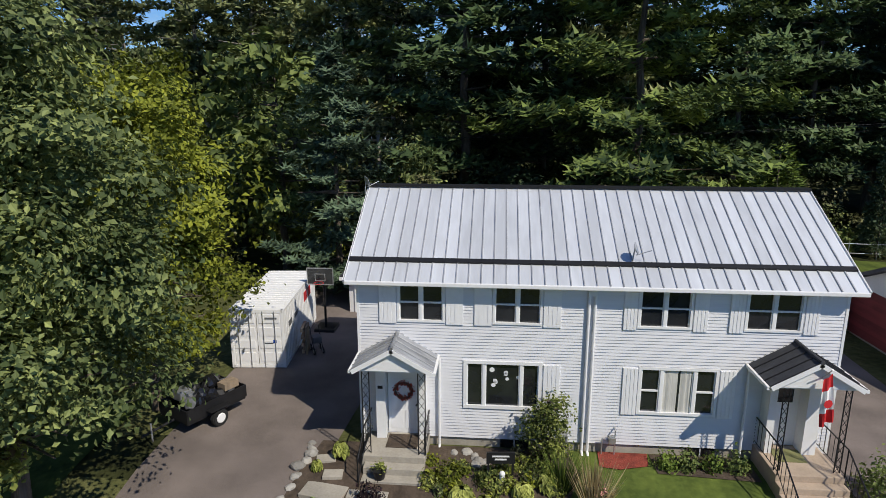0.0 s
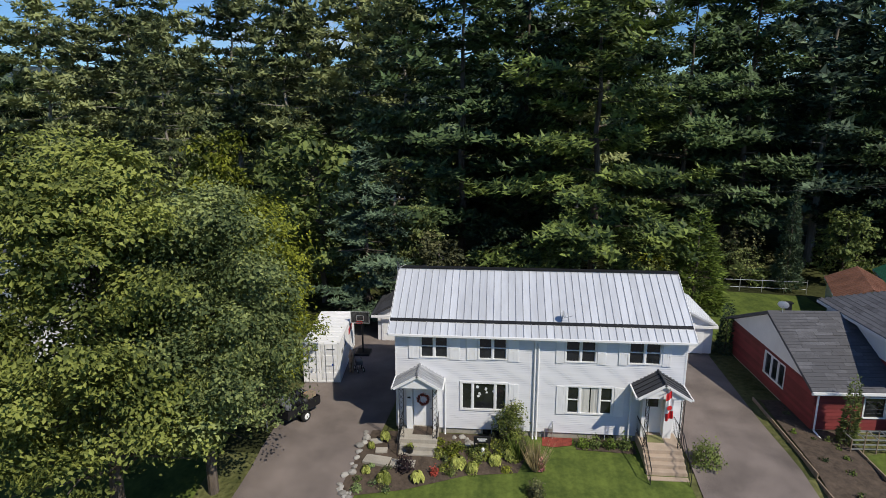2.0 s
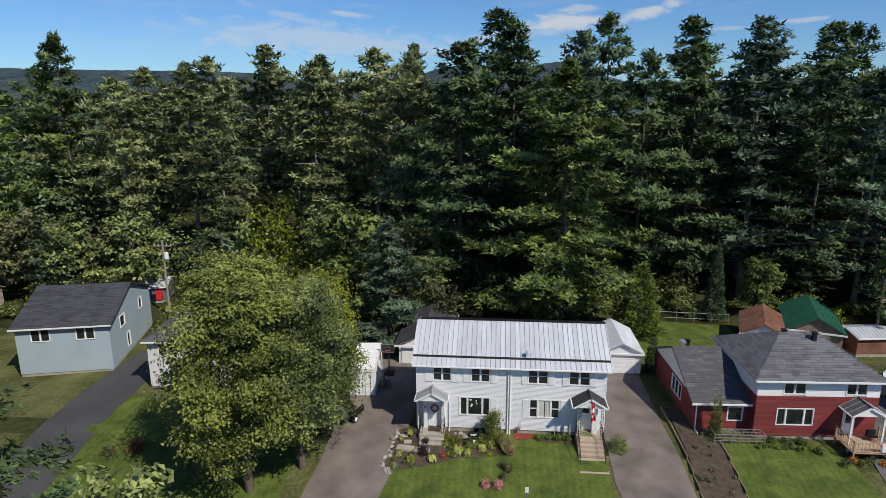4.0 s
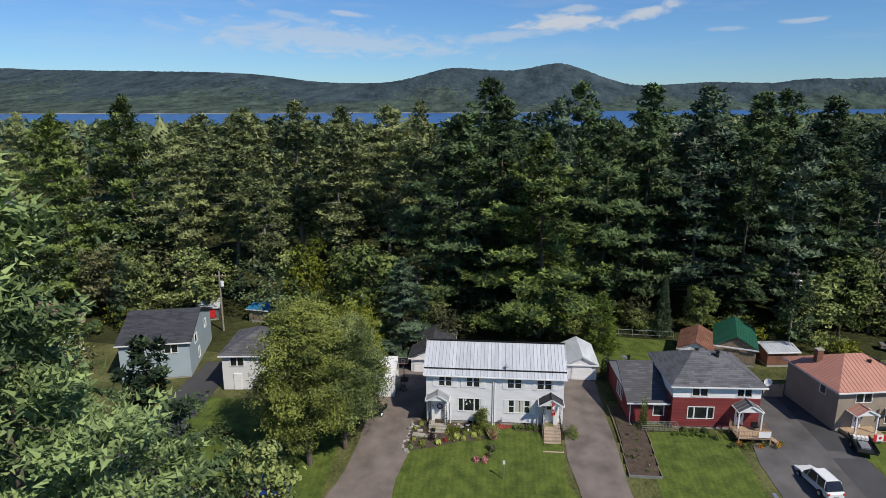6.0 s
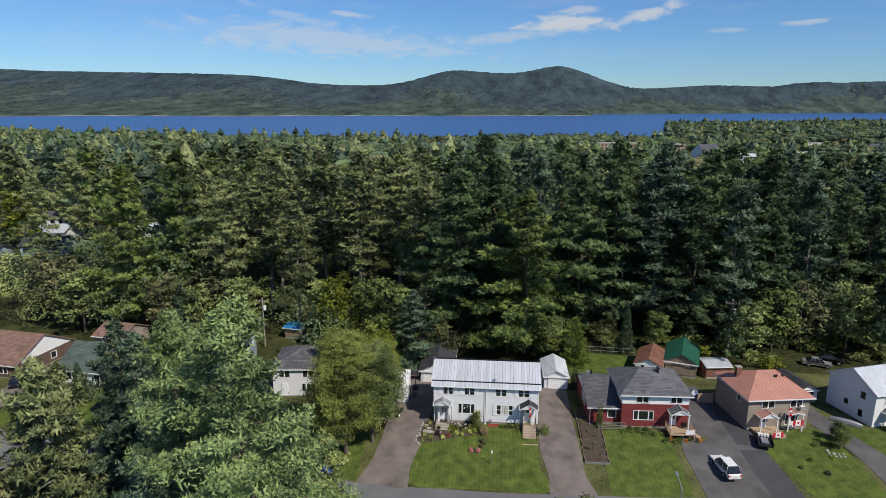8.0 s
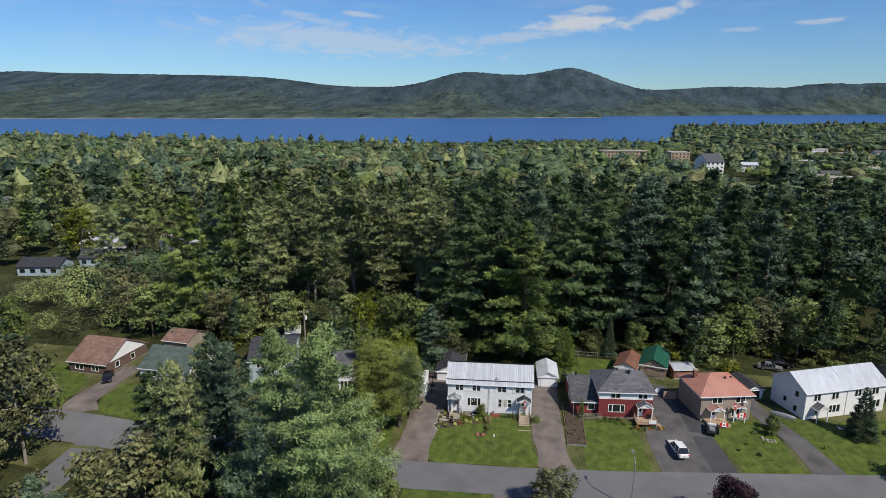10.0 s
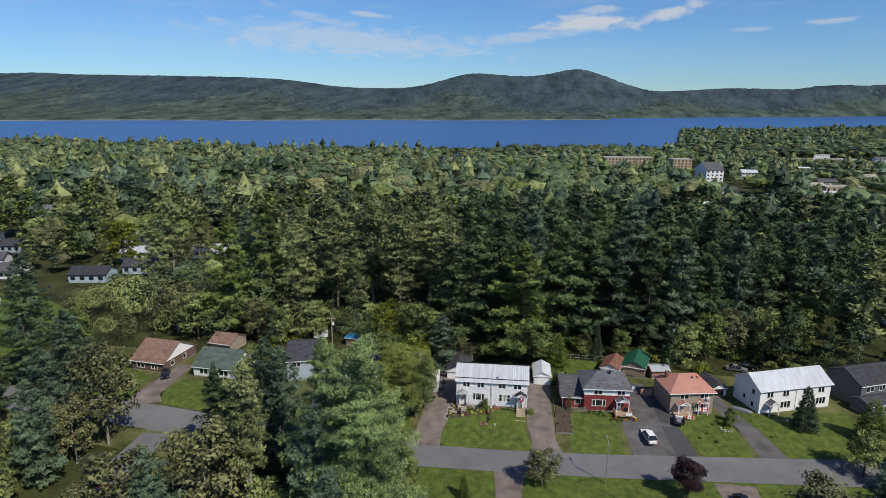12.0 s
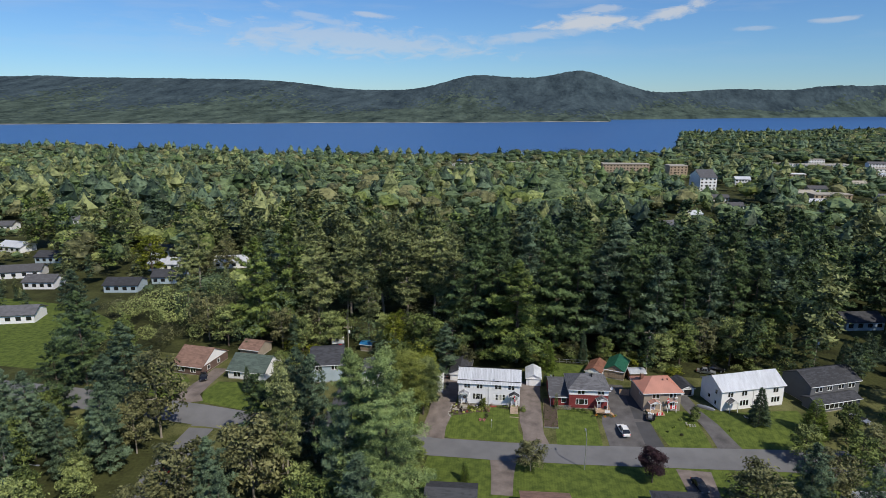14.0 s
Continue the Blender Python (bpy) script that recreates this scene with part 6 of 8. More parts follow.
simple_house("bungalow", (-82.0, 9.5, -1.0), -8, 9.0, 12.0, 2.6, 6.0, "gx", M["brownbrick"], M["shingle_brown"], "brown-roofed bungalow with a white gable end",
             windows=[("f", -3, -1, 1.0, 2.1, 2), ("f", 1, 2.6, 1.0, 2.1, 2), ("r", 2.5, 3.6, 1.0, 2.1, 1), ("r", 7.0, 8.1, 1.0, 2.1, 1)], gable_side=M["white"])
simple_house("green_roofed_house", (-64.5, 7.5, -0.8), -6, 10.5, 10.0, 2.6, 5.6, "gx", M["white"], M["greenshingle"], "white house with a dark green roof",
             windows=[("f", -3.6, -1.6, 1.0, 2.2, 2), ("f", 1.5, 3.6, 1.0, 2.2, 2)], gable_side=M["white"])
simple_house("garage", (-70.0, 22.0, -0.7), -10, 6.0, 7.0, 2.5, 4.2, "gx", M["tanbrick"], M["shingle_brown"], "garage with a brown shingled roof")
simple_house("garden_shed", (-37.5, 29.5, -0.3), -10, 3.4, 3.0, 2.2, 2.6, "gx", M["wood"], M["blue"], "open wood shed covered by a blue tarpaulin", over=0.3)
simple_house("garden_shed", (-45.9, 29.9), 18, 3.2, 5.0, 2.2, 2.9, "gx", M["greywall"], M["metalroof"], "grey shed with a red door and sheet roof", door=(0.6, 0.9, 1.8, "red"), over=0.2)
# roofs on this side of the street
simple_house("near_house", (-5.0, -42, -2.1), 2, 9.0, 9.0, 2.7, 4.8, "gx", M["siding"], M["shingle_dark"], "bungalow with a dark shingled roof")
simple_house("near_house", (12.2, -43, -2.1), 2, 8.6, 9.0, 2.7, 4.6, "gx", M["tanbrick"], M["shingle_brown"], "bungalow with a brown roof")
simple_house("near_house", (37.5, -40, -2.8), 3, 10.0, 10.0, 2.8, 4.8, "hip", M["siding"], M["shingle_dark"], "bungalow with a dark hipped roof")
simple_house("near_house", (73, -34, -3.2), 5, 9, 9, 2.8, 4.8, "gx", M["white"], M["metalroof"], "white bungalow with a pale roof")

# ---- garden things ----


def bush(x, y, w, h, leafmat, label, n=500, size=0.07, seed=1, category="bush", name="bush"):
    """A low dome of leaves on short stems."""
    r = rng(seed)
    d = unit(r.normal(size=(n, 3)) * [1, 1, 0.8] + [0, 0, 0.3])
    d[:, 2] = np.abs(d[:, 2])
    lob = 0.8 + 0.2 * np.sin(d[:, 0] * 7 + seed) * np.cos(d[:, 1] * 6) + r.normal(0, 0.1, n)
    C = d * [w / 2, w / 2, h] * (lob * r.uniform(0.6, 1.02, n))[:, None]
    V, F = rhombs(r, C, d + r.normal(0, 0.5, (n, 3)), size)
    B = thing(name, (x, y, float(gz(x, y)) + 0.02), 0, label, category, "garden plants")
    under(new("leaves", raw("leaves", V, F, leafmat)), B)
    bm = bmesh.new()
    for i in range(7):
        a = r.uniform(0, 6.28)
        add_tube(bm, (0, 0, -0.05), (math.cos(a) * w * 0.3, math.sin(a) * w * 0.3, h * 0.7), 0.018, 0.006, 4)
    part("stem", bm, M["bark"], B)
    return B


def grass_clump(x, y, w, h, leafmat, label, n=260, seed=1):
    r = rng(seed)
    a = r.uniform(0, 6.28, n)
    k = r.uniform(0, 1, n)
    C = np.stack([np.cos(a) * k * w * 0.25, np.sin(a) * k * w * 0.25, np.zeros(n)], 1)
    D = np.stack([np.cos(a) * k * 0.6, np.sin(a) * k * 0.6, np.ones(n)], 1)
    V, F = blades(r, C, D, h, 0.035, 1.0)
    G_ = thing("ornamental_grass", (x, y, float(gz(x, y)) + 0.02), 0, label, "ornamental grass", "garden plants")
    under(new("blades", raw("blades", V, F, leafmat)), G_)
    return G_


def hosta(x, y, w, h, leafmat, label, seed=1, n=120):
    """A rosette of broad arching leaves."""
    r = rng(seed)
    bm = bmesh.new()
    for i in range(n):
        a = r.uniform(0, 6.28)
        t = r.uniform(0.15, 1.0)
        L, wd = w * 0.30 * r.uniform(0.7, 1.1), w * 0.20
        m = Matrix.Translation((math.cos(a) * t * w * 0.28, math.sin(a) * t * w * 0.28, h * (1.05 - 0.6 * t * t))) @ Matrix.Rotation(a, 4, "Z") @ Matrix.Rotation(0.25 + 0.7 * t, 4, "Y")
        p = [m @ Vector(v) for v in ((0, 0, 0), (L * 0.45, -wd / 2, 0.02), (L, 0, -0.05), (L * 0.45, wd / 2, 0.02))]
        bm.faces.new([bm.verts.new(v) for v in p])
    B = thing("hosta", (x, y, float(gz(x, y))), 0, label, "hosta", "garden plants")
    part("leaves", bm, leafmat, B)
    return B


def rock(x, y, s, seed, z=None, material=None, flat=0.6, name="stone"):
    r = rng(seed)
    bm = bmesh.new()
    bmesh.ops.create_icosphere(bm, subdivisions=2, radius=s / 2)
    for v in bm.verts:
        k = 1 + 0.35 * noise.noise(v.co * (2.2 / s) + Vector((seed, seed * 0.7, 0)))
        v.co = Vector((v.co.x * k, v.co.y * k * 0.85, v.co.z * k * flat))
    ob = part(name, bm, material or M["stone"])
    ob.matrix_basis = pose(x, y, (float(gz(x, y)) if z is None else z) + s * flat * 0.25, 0, 0, r.uniform(0, 360))
    return tagged(ob, "rounded grey fieldstone at the garden edge", "stone", "edging stones")


lawn("garden_bed", [(-8.6, -0.1), (-5.0, -0.1), (-0.6, -0.1), (-0.35, -1.4), (-1.0, -3.0), (-3.4, -3.3), (-6.3, -4.4), (-8.6, -4.9), (-9.3, -4.6), (-8.9, -2.0)], M["soil"], "dark soil of the planted front bed", 0.06, 0.4)
lawn("mulch_bed", [(0.35, -0.05), (1.9, -0.05), (1.8, -0.75), (0.9, -1.0), (0.3, -0.9)], M["mulch"], "red bark mulch beside the downpipe", 0.07, 0.4)
lawn("shrub_bed", [(1.95, -0.05), (4.95, -0.05), (4.95, -1.3), (2.0, -1.1)], M["soil"], "dark soil of a narrow shrub bed", 0.06, 0.4)
for i, (x, y, w, h) in enumerate(((-7.35, -3.9, 1.0, 0.5), (-5.75, -3.75, 0.95, 0.5), (-3.85, -2.65, 1.1, 0.5), (-3.2, -2.9, 0.8, 0.45), (-2.1, -2.35, 0.9, 0.45), (-1.35, -2.0, 0.95, 0.5), (-7.75, -1.1, 0.75, 0.6), (-8.35, -1.7, 0.5, 0.35), (-8.3, -3.4, 0.6, 0.35))):
    hosta(x, y, w, h, M["hosta"], "clump of yellow-green variegated hosta", 200 + i)
bush(-6.45, -3.05, 1.15, 0.95, M["purple"], "dark purple-leaved shrub in the front bed", 520, 0.06, 3)
bush(-8.5, -4.5, 0.7, 0.4, M["bluepine"], "low grey-green plant by the stones", 260, 0.05, 4)
bush(-4.3, -1.9, 1.2, 0.8, M["lime"], "yellow-green shrub beside the entrance steps", 520, 0.06, 5)
bush(-5.0, -3.3, 0.6, 0.5, M["redleaf"], "small reddish plant in the bed", 200, 0.05, 6)
bush(-3.0, -1.8, 1.5, 0.5, M["maple"], "low green perennials in the front bed", 600, 0.06, 7)
bush(-1.6, -1.2, 1.4, 0.5, M["maple"], "low green perennials under the window", 520, 0.06, 8)
bush(-2.2, -0.5, 0.6, 0.6, M["autumn"], "small brown-leaved plant at the wall", 200, 0.05, 17)
special("young_tree", leafy_crown(61, 2.5, 0.6, 0.1, 200, 14, 0.055, 9), limbs_mesh("trunk", 61, 2.4, 0.2, 0.6, 0.04, 14, M["bark"]), M["maple"], -1.35, -0.75, "young leafy sapling before the picture window")
grass_clump(-0.1, -2.6, 1.2, 1.3, M["straw"], "tall dry ornamental grass", 300, 9)
grass_clump(-0.95, -2.0, 0.9, 1.1, M["cedar"], "clump of green ornamental grass", 200, 10)
bush(0.05, -2.7, 0.6, 0.85, M["pinkflower"], "faded pink hydrangea heads", 240, 0.06, 11)
bush(-0.25, -4.3, 1.1, 0.95, M["autumn"], "brown sprawling shrub in the lawn strip", 520, 0.06, 12)
bush(-0.45, -5.2, 0.8, 0.6, M["autumn"], "brown low shrub in the lawn strip", 320, 0.06, 13)
for i, (x, y) in enumerate(((-1.75, -6.0), (-0.85, -6.0))):
    bush(x, y, 0.85, 0.7, M["pinkflower"], "pink flowering hydrangea at the bed's end", 320, 0.065, 14 + i)
for i, x in enumerate((2.35, 2.95, 3.7, 4.45)):
    bush(x, -0.75, 0.9, 0.75 + 0.1 * (i % 2), M["maple_dark"] if i % 2 else M["cedar"], "leafy green shrub along the foundation", 360, 0.06, 20 + i)
bush(8.15, -1.7, 1.9, 1.5, M["maple_dark"], "rounded dark green shrub beside the driveway", 1300, 0.06, 30)
rs = rng(8)
for i in range(26):
    k = i / 25
    x = np.interp(k, [0, 0.35, 0.6, 1], [-8.75, -8.95, -9.25, -8.7])
    y = np.interp(k, [0, 0.35, 0.6, 1], [-0.2, -2.2, -4.5, -5.4])
    rock(x + rs.normal(0, 0.1), y + rs.normal(0, 0.1), rs.uniform(0.22, 0.5), 300 + i)
for i in range(10):
    rock(-4.4 + rs.uniform(0, 1.9), -0.7 + rs.normal(0, 0.22), rs.uniform(0.2, 0.45), 340 + i)
for i, (x, y, w, d) in enumerate(((-7.9, -2.6, 1.3, 0.7), (-6.6, -2.75, 1.2, 0.6), (-7.8, -1.9, 0.6, 0.4), (-8.2, -1.2, 0.6, 0.4))):
    sl = box("paving_slab", -w / 2, w / 2, -d / 2, d / 2, -0.1, 0.05, M["concrete"], bevel=0.02)
    sl.matrix_basis = pose(x, y, float(gz(x, y)) + 0.08, 0, 0, 8 * i - 10)
    tagged(sl, "worn concrete paving slab in the garden", "paving slab", "paving slabs")

gp = rng(33)
for i in range(40):
    x = gp.uniform(-5.0, -0.7)
    y = gp.uniform(-2.9, -0.5) if x > -3.2 else gp.uniform(-3.2, -0.9)
    bush(x, y, gp.uniform(0.5, 0.9), gp.uniform(0.25, 0.5), M[("maple", "lime", "hosta", "maple_mid", "lime")[i % 5]], "low leafy perennial filling the front bed", 150, 0.055, 900 + i, "plant", "garden_plant")
for i in range(9):
    bush(gp.uniform(-8.7, -6.9), gp.uniform(-4.6, -2.9), gp.uniform(0.4, 0.7), gp.uniform(0.2, 0.4), M[("maple_dark", "bluepine", "autumn")[i % 3]], "low leafy perennial filling the front bed", 120, 0.05, 950 + i, "plant", "garden_plant")

# flower pot, sign and wreath by the door
pot = thing("flower_pot", (-6.35, -2.0, 0.03), 0, "black plastic pot with trailing green plant", "flower pot")
bm = bmesh.new()
bmesh.ops.create_cone(bm, cap_ends=True, segments=20, radius1=0.15, radius2=0.22, depth=0.3, matrix=Matrix.Translation((0, 0, 0.15)))
part("pot", bm, M["black"], pot)
pr = rng(3)
pv = pr.normal(0, 0.1, (90, 3)) + [0, 0, 0.36]
under(new("plant", raw("plant", *rhombs(pr, pv, pr.normal(size=(90, 3)) + [0, 0, 1], 0.05), M["maple"])), pot)

sg = thing("garden_sign", (-2.75, -1.75, float(gz(-2.75, -1.75))), 4, "dark wooden garden sign on two posts", "sign")
for x in (-0.36, 0.36):
    box("post", x - 0.03, x + 0.03, -0.03, 0.03, -0.2, 0.95, M["black"], sg)
box("board", -0.42, 0.42, -0.05, 0.02, 0.62, 0.98, M["black"], sg, "black sign board")
for z, w in ((0.84, 0.5), (0.74, 0.34)):
    box("lettering_bar", -w / 2, w / 2, -0.058, -0.051, z, z + 0.05, M["white"], sg)
fig = thing("garden_figure", (-2.7, -1.95, float(gz(-2.7, -1.95))), 0, "small white garden ornament under the sign", "ornament")
bm = bmesh.new()
bmesh.ops.create_uvsphere(bm, u_segments=12, v_segments=8, radius=0.09, matrix=Matrix.Translation((0, 0, 0.42)))
bmesh.ops.create_cone(bm, cap_ends=True, segments=12, radius1=0.12, radius2=0.07, depth=0.36, matrix=Matrix.Translation((0, 0, 0.18)))
part("ornament_body", bm, M["white"], fig)
wr = thing("door_wreath", (-5.88, -0.07, 1.95), 0, "round wreath of pink and brown dried flowers", "wreath")
wrr = rng(12)
ang = wrr.uniform(0, 6.28, 420)
wv = np.stack([np.cos(ang) * 0.27, np.zeros(420), np.sin(ang) * 0.27], 1) + wrr.normal(0, 0.04, (420, 3)) * [1, 0.5, 1]
under(new("flowers", raw("flowers", *rhombs(wrr, wv, wrr.normal(size=(420, 3)) + [0, -1, 0], 0.045), M["redleaf"])), wr)
bm = bmesh.new()
for i in range(20):
    add_tube(bm, (math.cos(i * 0.314) * 0.27, 0, math.sin(i * 0.314) * 0.27), (math.cos(i * 0.314 + 0.314) * 0.27, 0, math.sin(i * 0.314 + 0.314) * 0.27), 0.03, None, 5)
part("ring", bm, M["bark"], wr)
lp = thing("marker_post", (1.0, -8.3, float(gz(1.0, -8.3))), 0, "slim white marker post on the lawn", "post")
tube("post", [(0, 0, -0.2), (0, 0, 2.0)], 0.04, M["chrome"], lp)
box("plate", -0.12, 0.12, -0.06, -0.03, 1.7, 2.1, M["white"], lp)


# ---- yard things ----
def container():
    C = thing("shipping_container", (-12.85, 5.3, 0.06), 4.5, "white corrugated steel shipping container on the driveway", "container")
    L, W, H = 6.06, 2.2, 2.55
    n = 22
    for side in (-W / 2, W / 2):
        s = 1 if side > 0 else -1
        panel = box("side_panel", side - 0.03, side + 0.03, 0.1, L - 0.1, 0.15, H - 0.1, M["white"], C)
        for i in range(n):
            y = 0.15 + (L - 0.3) * i / n
            box("corrugation", side + s * 0.03 - 0.012, side + s * 0.03 + 0.012, y, y + (L - 0.3) / n * 0.5, 0.2, H - 0.15, M["white"], panel)
    top = box("roof", -W / 2 + 0.04, W / 2 - 0.04, 0.05, L - 0.05, H - 0.09, H - 0.03, M["white"], C)
    for i in range(20):
        y = 0.15 + (L - 0.3) * i / 20
        box("corrugation", -W / 2 + 0.1, W / 2 - 0.1, y, y + 0.14, H - 0.03, H - 0.01, M["white"], top)
    bm = bmesh.new()
    for x in (-W / 2 - 0.04, W / 2 - 0.08):
        for y in (0, L - 0.12):
            add_box(bm, x, x + 0.12, y, y + 0.12, 0, H)
        for z in (0, H - 0.12):
            add_box(bm, x, x + 0.12, 0.12, L - 0.12, z, z + 0.12)
    for y in (0, L - 0.12):
        for z in (0.0, H - 0.12):
            add_box(bm, -W / 2, W / 2, y, y + 0.12, z, z + 0.12)
    part("corner_frame", bm, M["white"], C)
    box("floor", -W / 2 + 0.1, W / 2 - 0.1, 0.1, L - 0.1, 0.05, 0.15, M["wood"], C)
    box("end_wall", -W / 2, W / 2, L - 0.08, L - 0.04, 0.1, H - 0.1, M["white"], C)
    for x in (-W / 2 + 0.06, 0.01):
        d = box("container_door", x, x + W / 2 - 0.08, 0.02, 0.07, 0.13, H - 0.14, M["white"], C)
        for k in range(4):
            box("door_rib", x + 0.08, x + W / 2 - 0.16, 0.0, 0.019, 0.3 + 0.56 * k, 0.36 + 0.56 * k + 0.3, M["shutter"], d)
        for q in (0.26, 0.74):
            tube("lock_rod", [(x + q, -0.02, 0.05), (x + q, -0.02, H - 0.05)], 0.018, M["chrome"], d)
    for x, z, w, h, m in ((0.35, 2.15, 0.5, 0.08, "greywall"), (0.65, 1.1, 0.14, 0.14, "carblue"), (0.25, 1.08, 0.4, 0.04, "black")):
        box("marking_bar", x, x + w, -0.012, -0.002, z, z + h, M[m], C)
    for y, z, m, h in ((0.7, 1.55, "greywall", 0.25), (1.7, 1.6, "greywall", 0.2), (3.6, 1.7, "red", 0.45), (4.4, 1.7, "red", 0.45)):
        box("marking_bar", W / 2 + 0.046, W / 2 + 0.052, y, y + 0.6, z, z + h, M[m], C)
    return C


container()


def wheel(x, y, z, r, w, parent, rim="rim"):
    bm = bmesh.new()
    bmesh.ops.create_cone(bm, cap_ends=True, segments=20, radius1=r, radius2=r, depth=w, matrix=Matrix.Translation((x, y, z)) @ Matrix.Rotation(radians(90), 4, "Y"))
    bmesh.ops.bevel(bm, geom=[e for e in bm.edges if e.calc_face_angle(0) > 0.8], offset=0.03, segments=2, affect="EDGES")
    t = part("wheel", bm, M["tyre"], parent)
    for s in (-1, 1):
        bm = bmesh.new()
        bmesh.ops.create_cone(bm, cap_ends=True, segments=16, radius1=r * 0.62, radius2=r * 0.5, depth=0.03, matrix=Matrix.Translation((x + s * (w / 2 + 0.004), y, z)) @ Matrix.Rotation(radians(90 * s), 4, "Y"))
        part("rim", bm, M[rim], t)


def trailer():
    T = thing("utility_trailer", (-13.76, 0.14, float(gz(-13.76, 0.14)) + 0.06), -28, "black utility trailer loaded with bags and junk", "trailer")
    box("bed_floor", -0.75, 0.75, -0.1, 2.3, 0.42, 0.5, M["black"], T)
    for x in (-0.78, 0.74):
        box("side_panel", x, x + 0.04, -0.1, 2.3, 0.5, 0.95, M["black"], T)
    for y in (-0.12, 2.3):
        box("end_panel", -0.78, 0.78, y, y + 0.04, 0.5, 0.95, M["black"], T)
    for x in (-0.95, 0.95):
        wheel(x, 1.0, 0.31, 0.31, 0.2, T, "white")
        box("fender", x - 0.14, x + 0.14, 0.6, 1.4, 0.66, 0.7, M["black"], T, bevel=0.015)
    tube("drawbar", [(0, -0.1, 0.45), (0, -1.3, 0.35)], 0.045, M["black"], T)
    tube("jack", [(0.12, -1.0, 0.08), (0.12, -1.0, 0.75)], 0.03, M["chrome"], T)
    r = rng(44)
    for i in range(14):
        bm = bmesh.new()
        bmesh.ops.create_icosphere(bm, subdivisions=2, radius=r.uniform(0.18, 0.34))
        for v in bm.verts:
            v.co *= 1 + 0.4 * noise.noise(v.co * 5 + Vector((i, 0, 0)))
        ob = part("junk_bag", bm, M[("black", "carblack", "greywall")[i % 3]], T, "bulging dark rubbish bag")
        ob.location = (r.uniform(-0.5, 0.5), r.uniform(0.15, 2.0), r.uniform(0.75, 1.15))
    box("plastic_tub", -0.45, 0.05, 0.2, 0.65, 0.95, 1.3, M["chrome"], T, "grey plastic tub", 0.04)
    box("orange_box", 0.2, 0.45, 1.7, 2.0, 1.05, 1.2, M["orangeflower"], T)
    box("cardboard", 0.3, 0.7, 1.5, 2.1, 1.0, 1.25, M["wood"], T)
    return T


trailer()
hp = thing("basketball_hoop", (-11.25, 9.3, 0), 0, "black basketball hoop on a pole", "basketball hoop")
tube("pole", [(0, 0.6, 0), (0, 0.6, 2.6), (0, 0.1, 3.0)], 0.06, M["black"], hp)
box("base", -0.5, 0.5, 0.2, 1.3, 0, 0.2, M["black"], hp, bevel=0.05)
bbd = box("backboard", -0.62, 0.62, 0.0, 0.05, 2.55, 3.35, M["glass"], hp)
for a in ((-0.64, 0.64, 2.53, 2.58), (-0.64, 0.64, 3.32, 3.37), (-0.64, -0.6, 2.58, 3.32), (0.6, 0.64, 2.58, 3.32), (-0.25, 0.25, 2.72, 2.75), (-0.25, 0.25, 3.05, 3.08), (-0.25, -0.22, 2.75, 3.05), (0.22, 0.25, 2.75, 3.05)):
    box("frame_line", a[0], a[1], -0.02, -0.003, a[2], a[3], M["chrome"], bbd)
bm = bmesh.new()
for i in range(16):
    p, q = 6.283 * i / 16, 6.283 * (i + 1) / 16
    add_tube(bm, (math.cos(p) * 0.23, -0.3 + math.sin(p) * 0.23, 2.7), (math.cos(q) * 0.23, -0.3 + math.sin(q) * 0.23, 2.7), 0.012, None, 5)
part("rim", bm, M["red"], hp)
pl = thing("leaning_pallet", (-11.35, 6.7, 0.05), 8, "wooden pallet leaning beside the container", "pallet")
for i in range(4):
    box("board", -0.1 - 0.012 * i, 0.0, 0, 1.0, 0.1 + 0.33 * i, 0.26 + 0.33 * i, M["deck"], pl)
box("panel", 0.05, 0.12, 0.1, 0.9, 0, 1.25, M["wood"], pl)
bk = thing("stroller", (-10.75, 6.9, 0.05), 30, "dark folded stroller beside the container", "stroller")
for x in (-0.2, 0.2):
    wheel(x, 0.0, 0.16, 0.16, 0.05, bk)
    wheel(x, 0.6, 0.16, 0.16, 0.05, bk)
    tube("frame_tube", [(x, 0.0, 0.16), (x, 0.5, 0.7), (x, 0.75, 1.1)], 0.018, M["black"], bk)
box("seat", -0.2, 0.2, 0.15, 0.6, 0.45, 0.75, M["greywall"], bk, bevel=0.06)


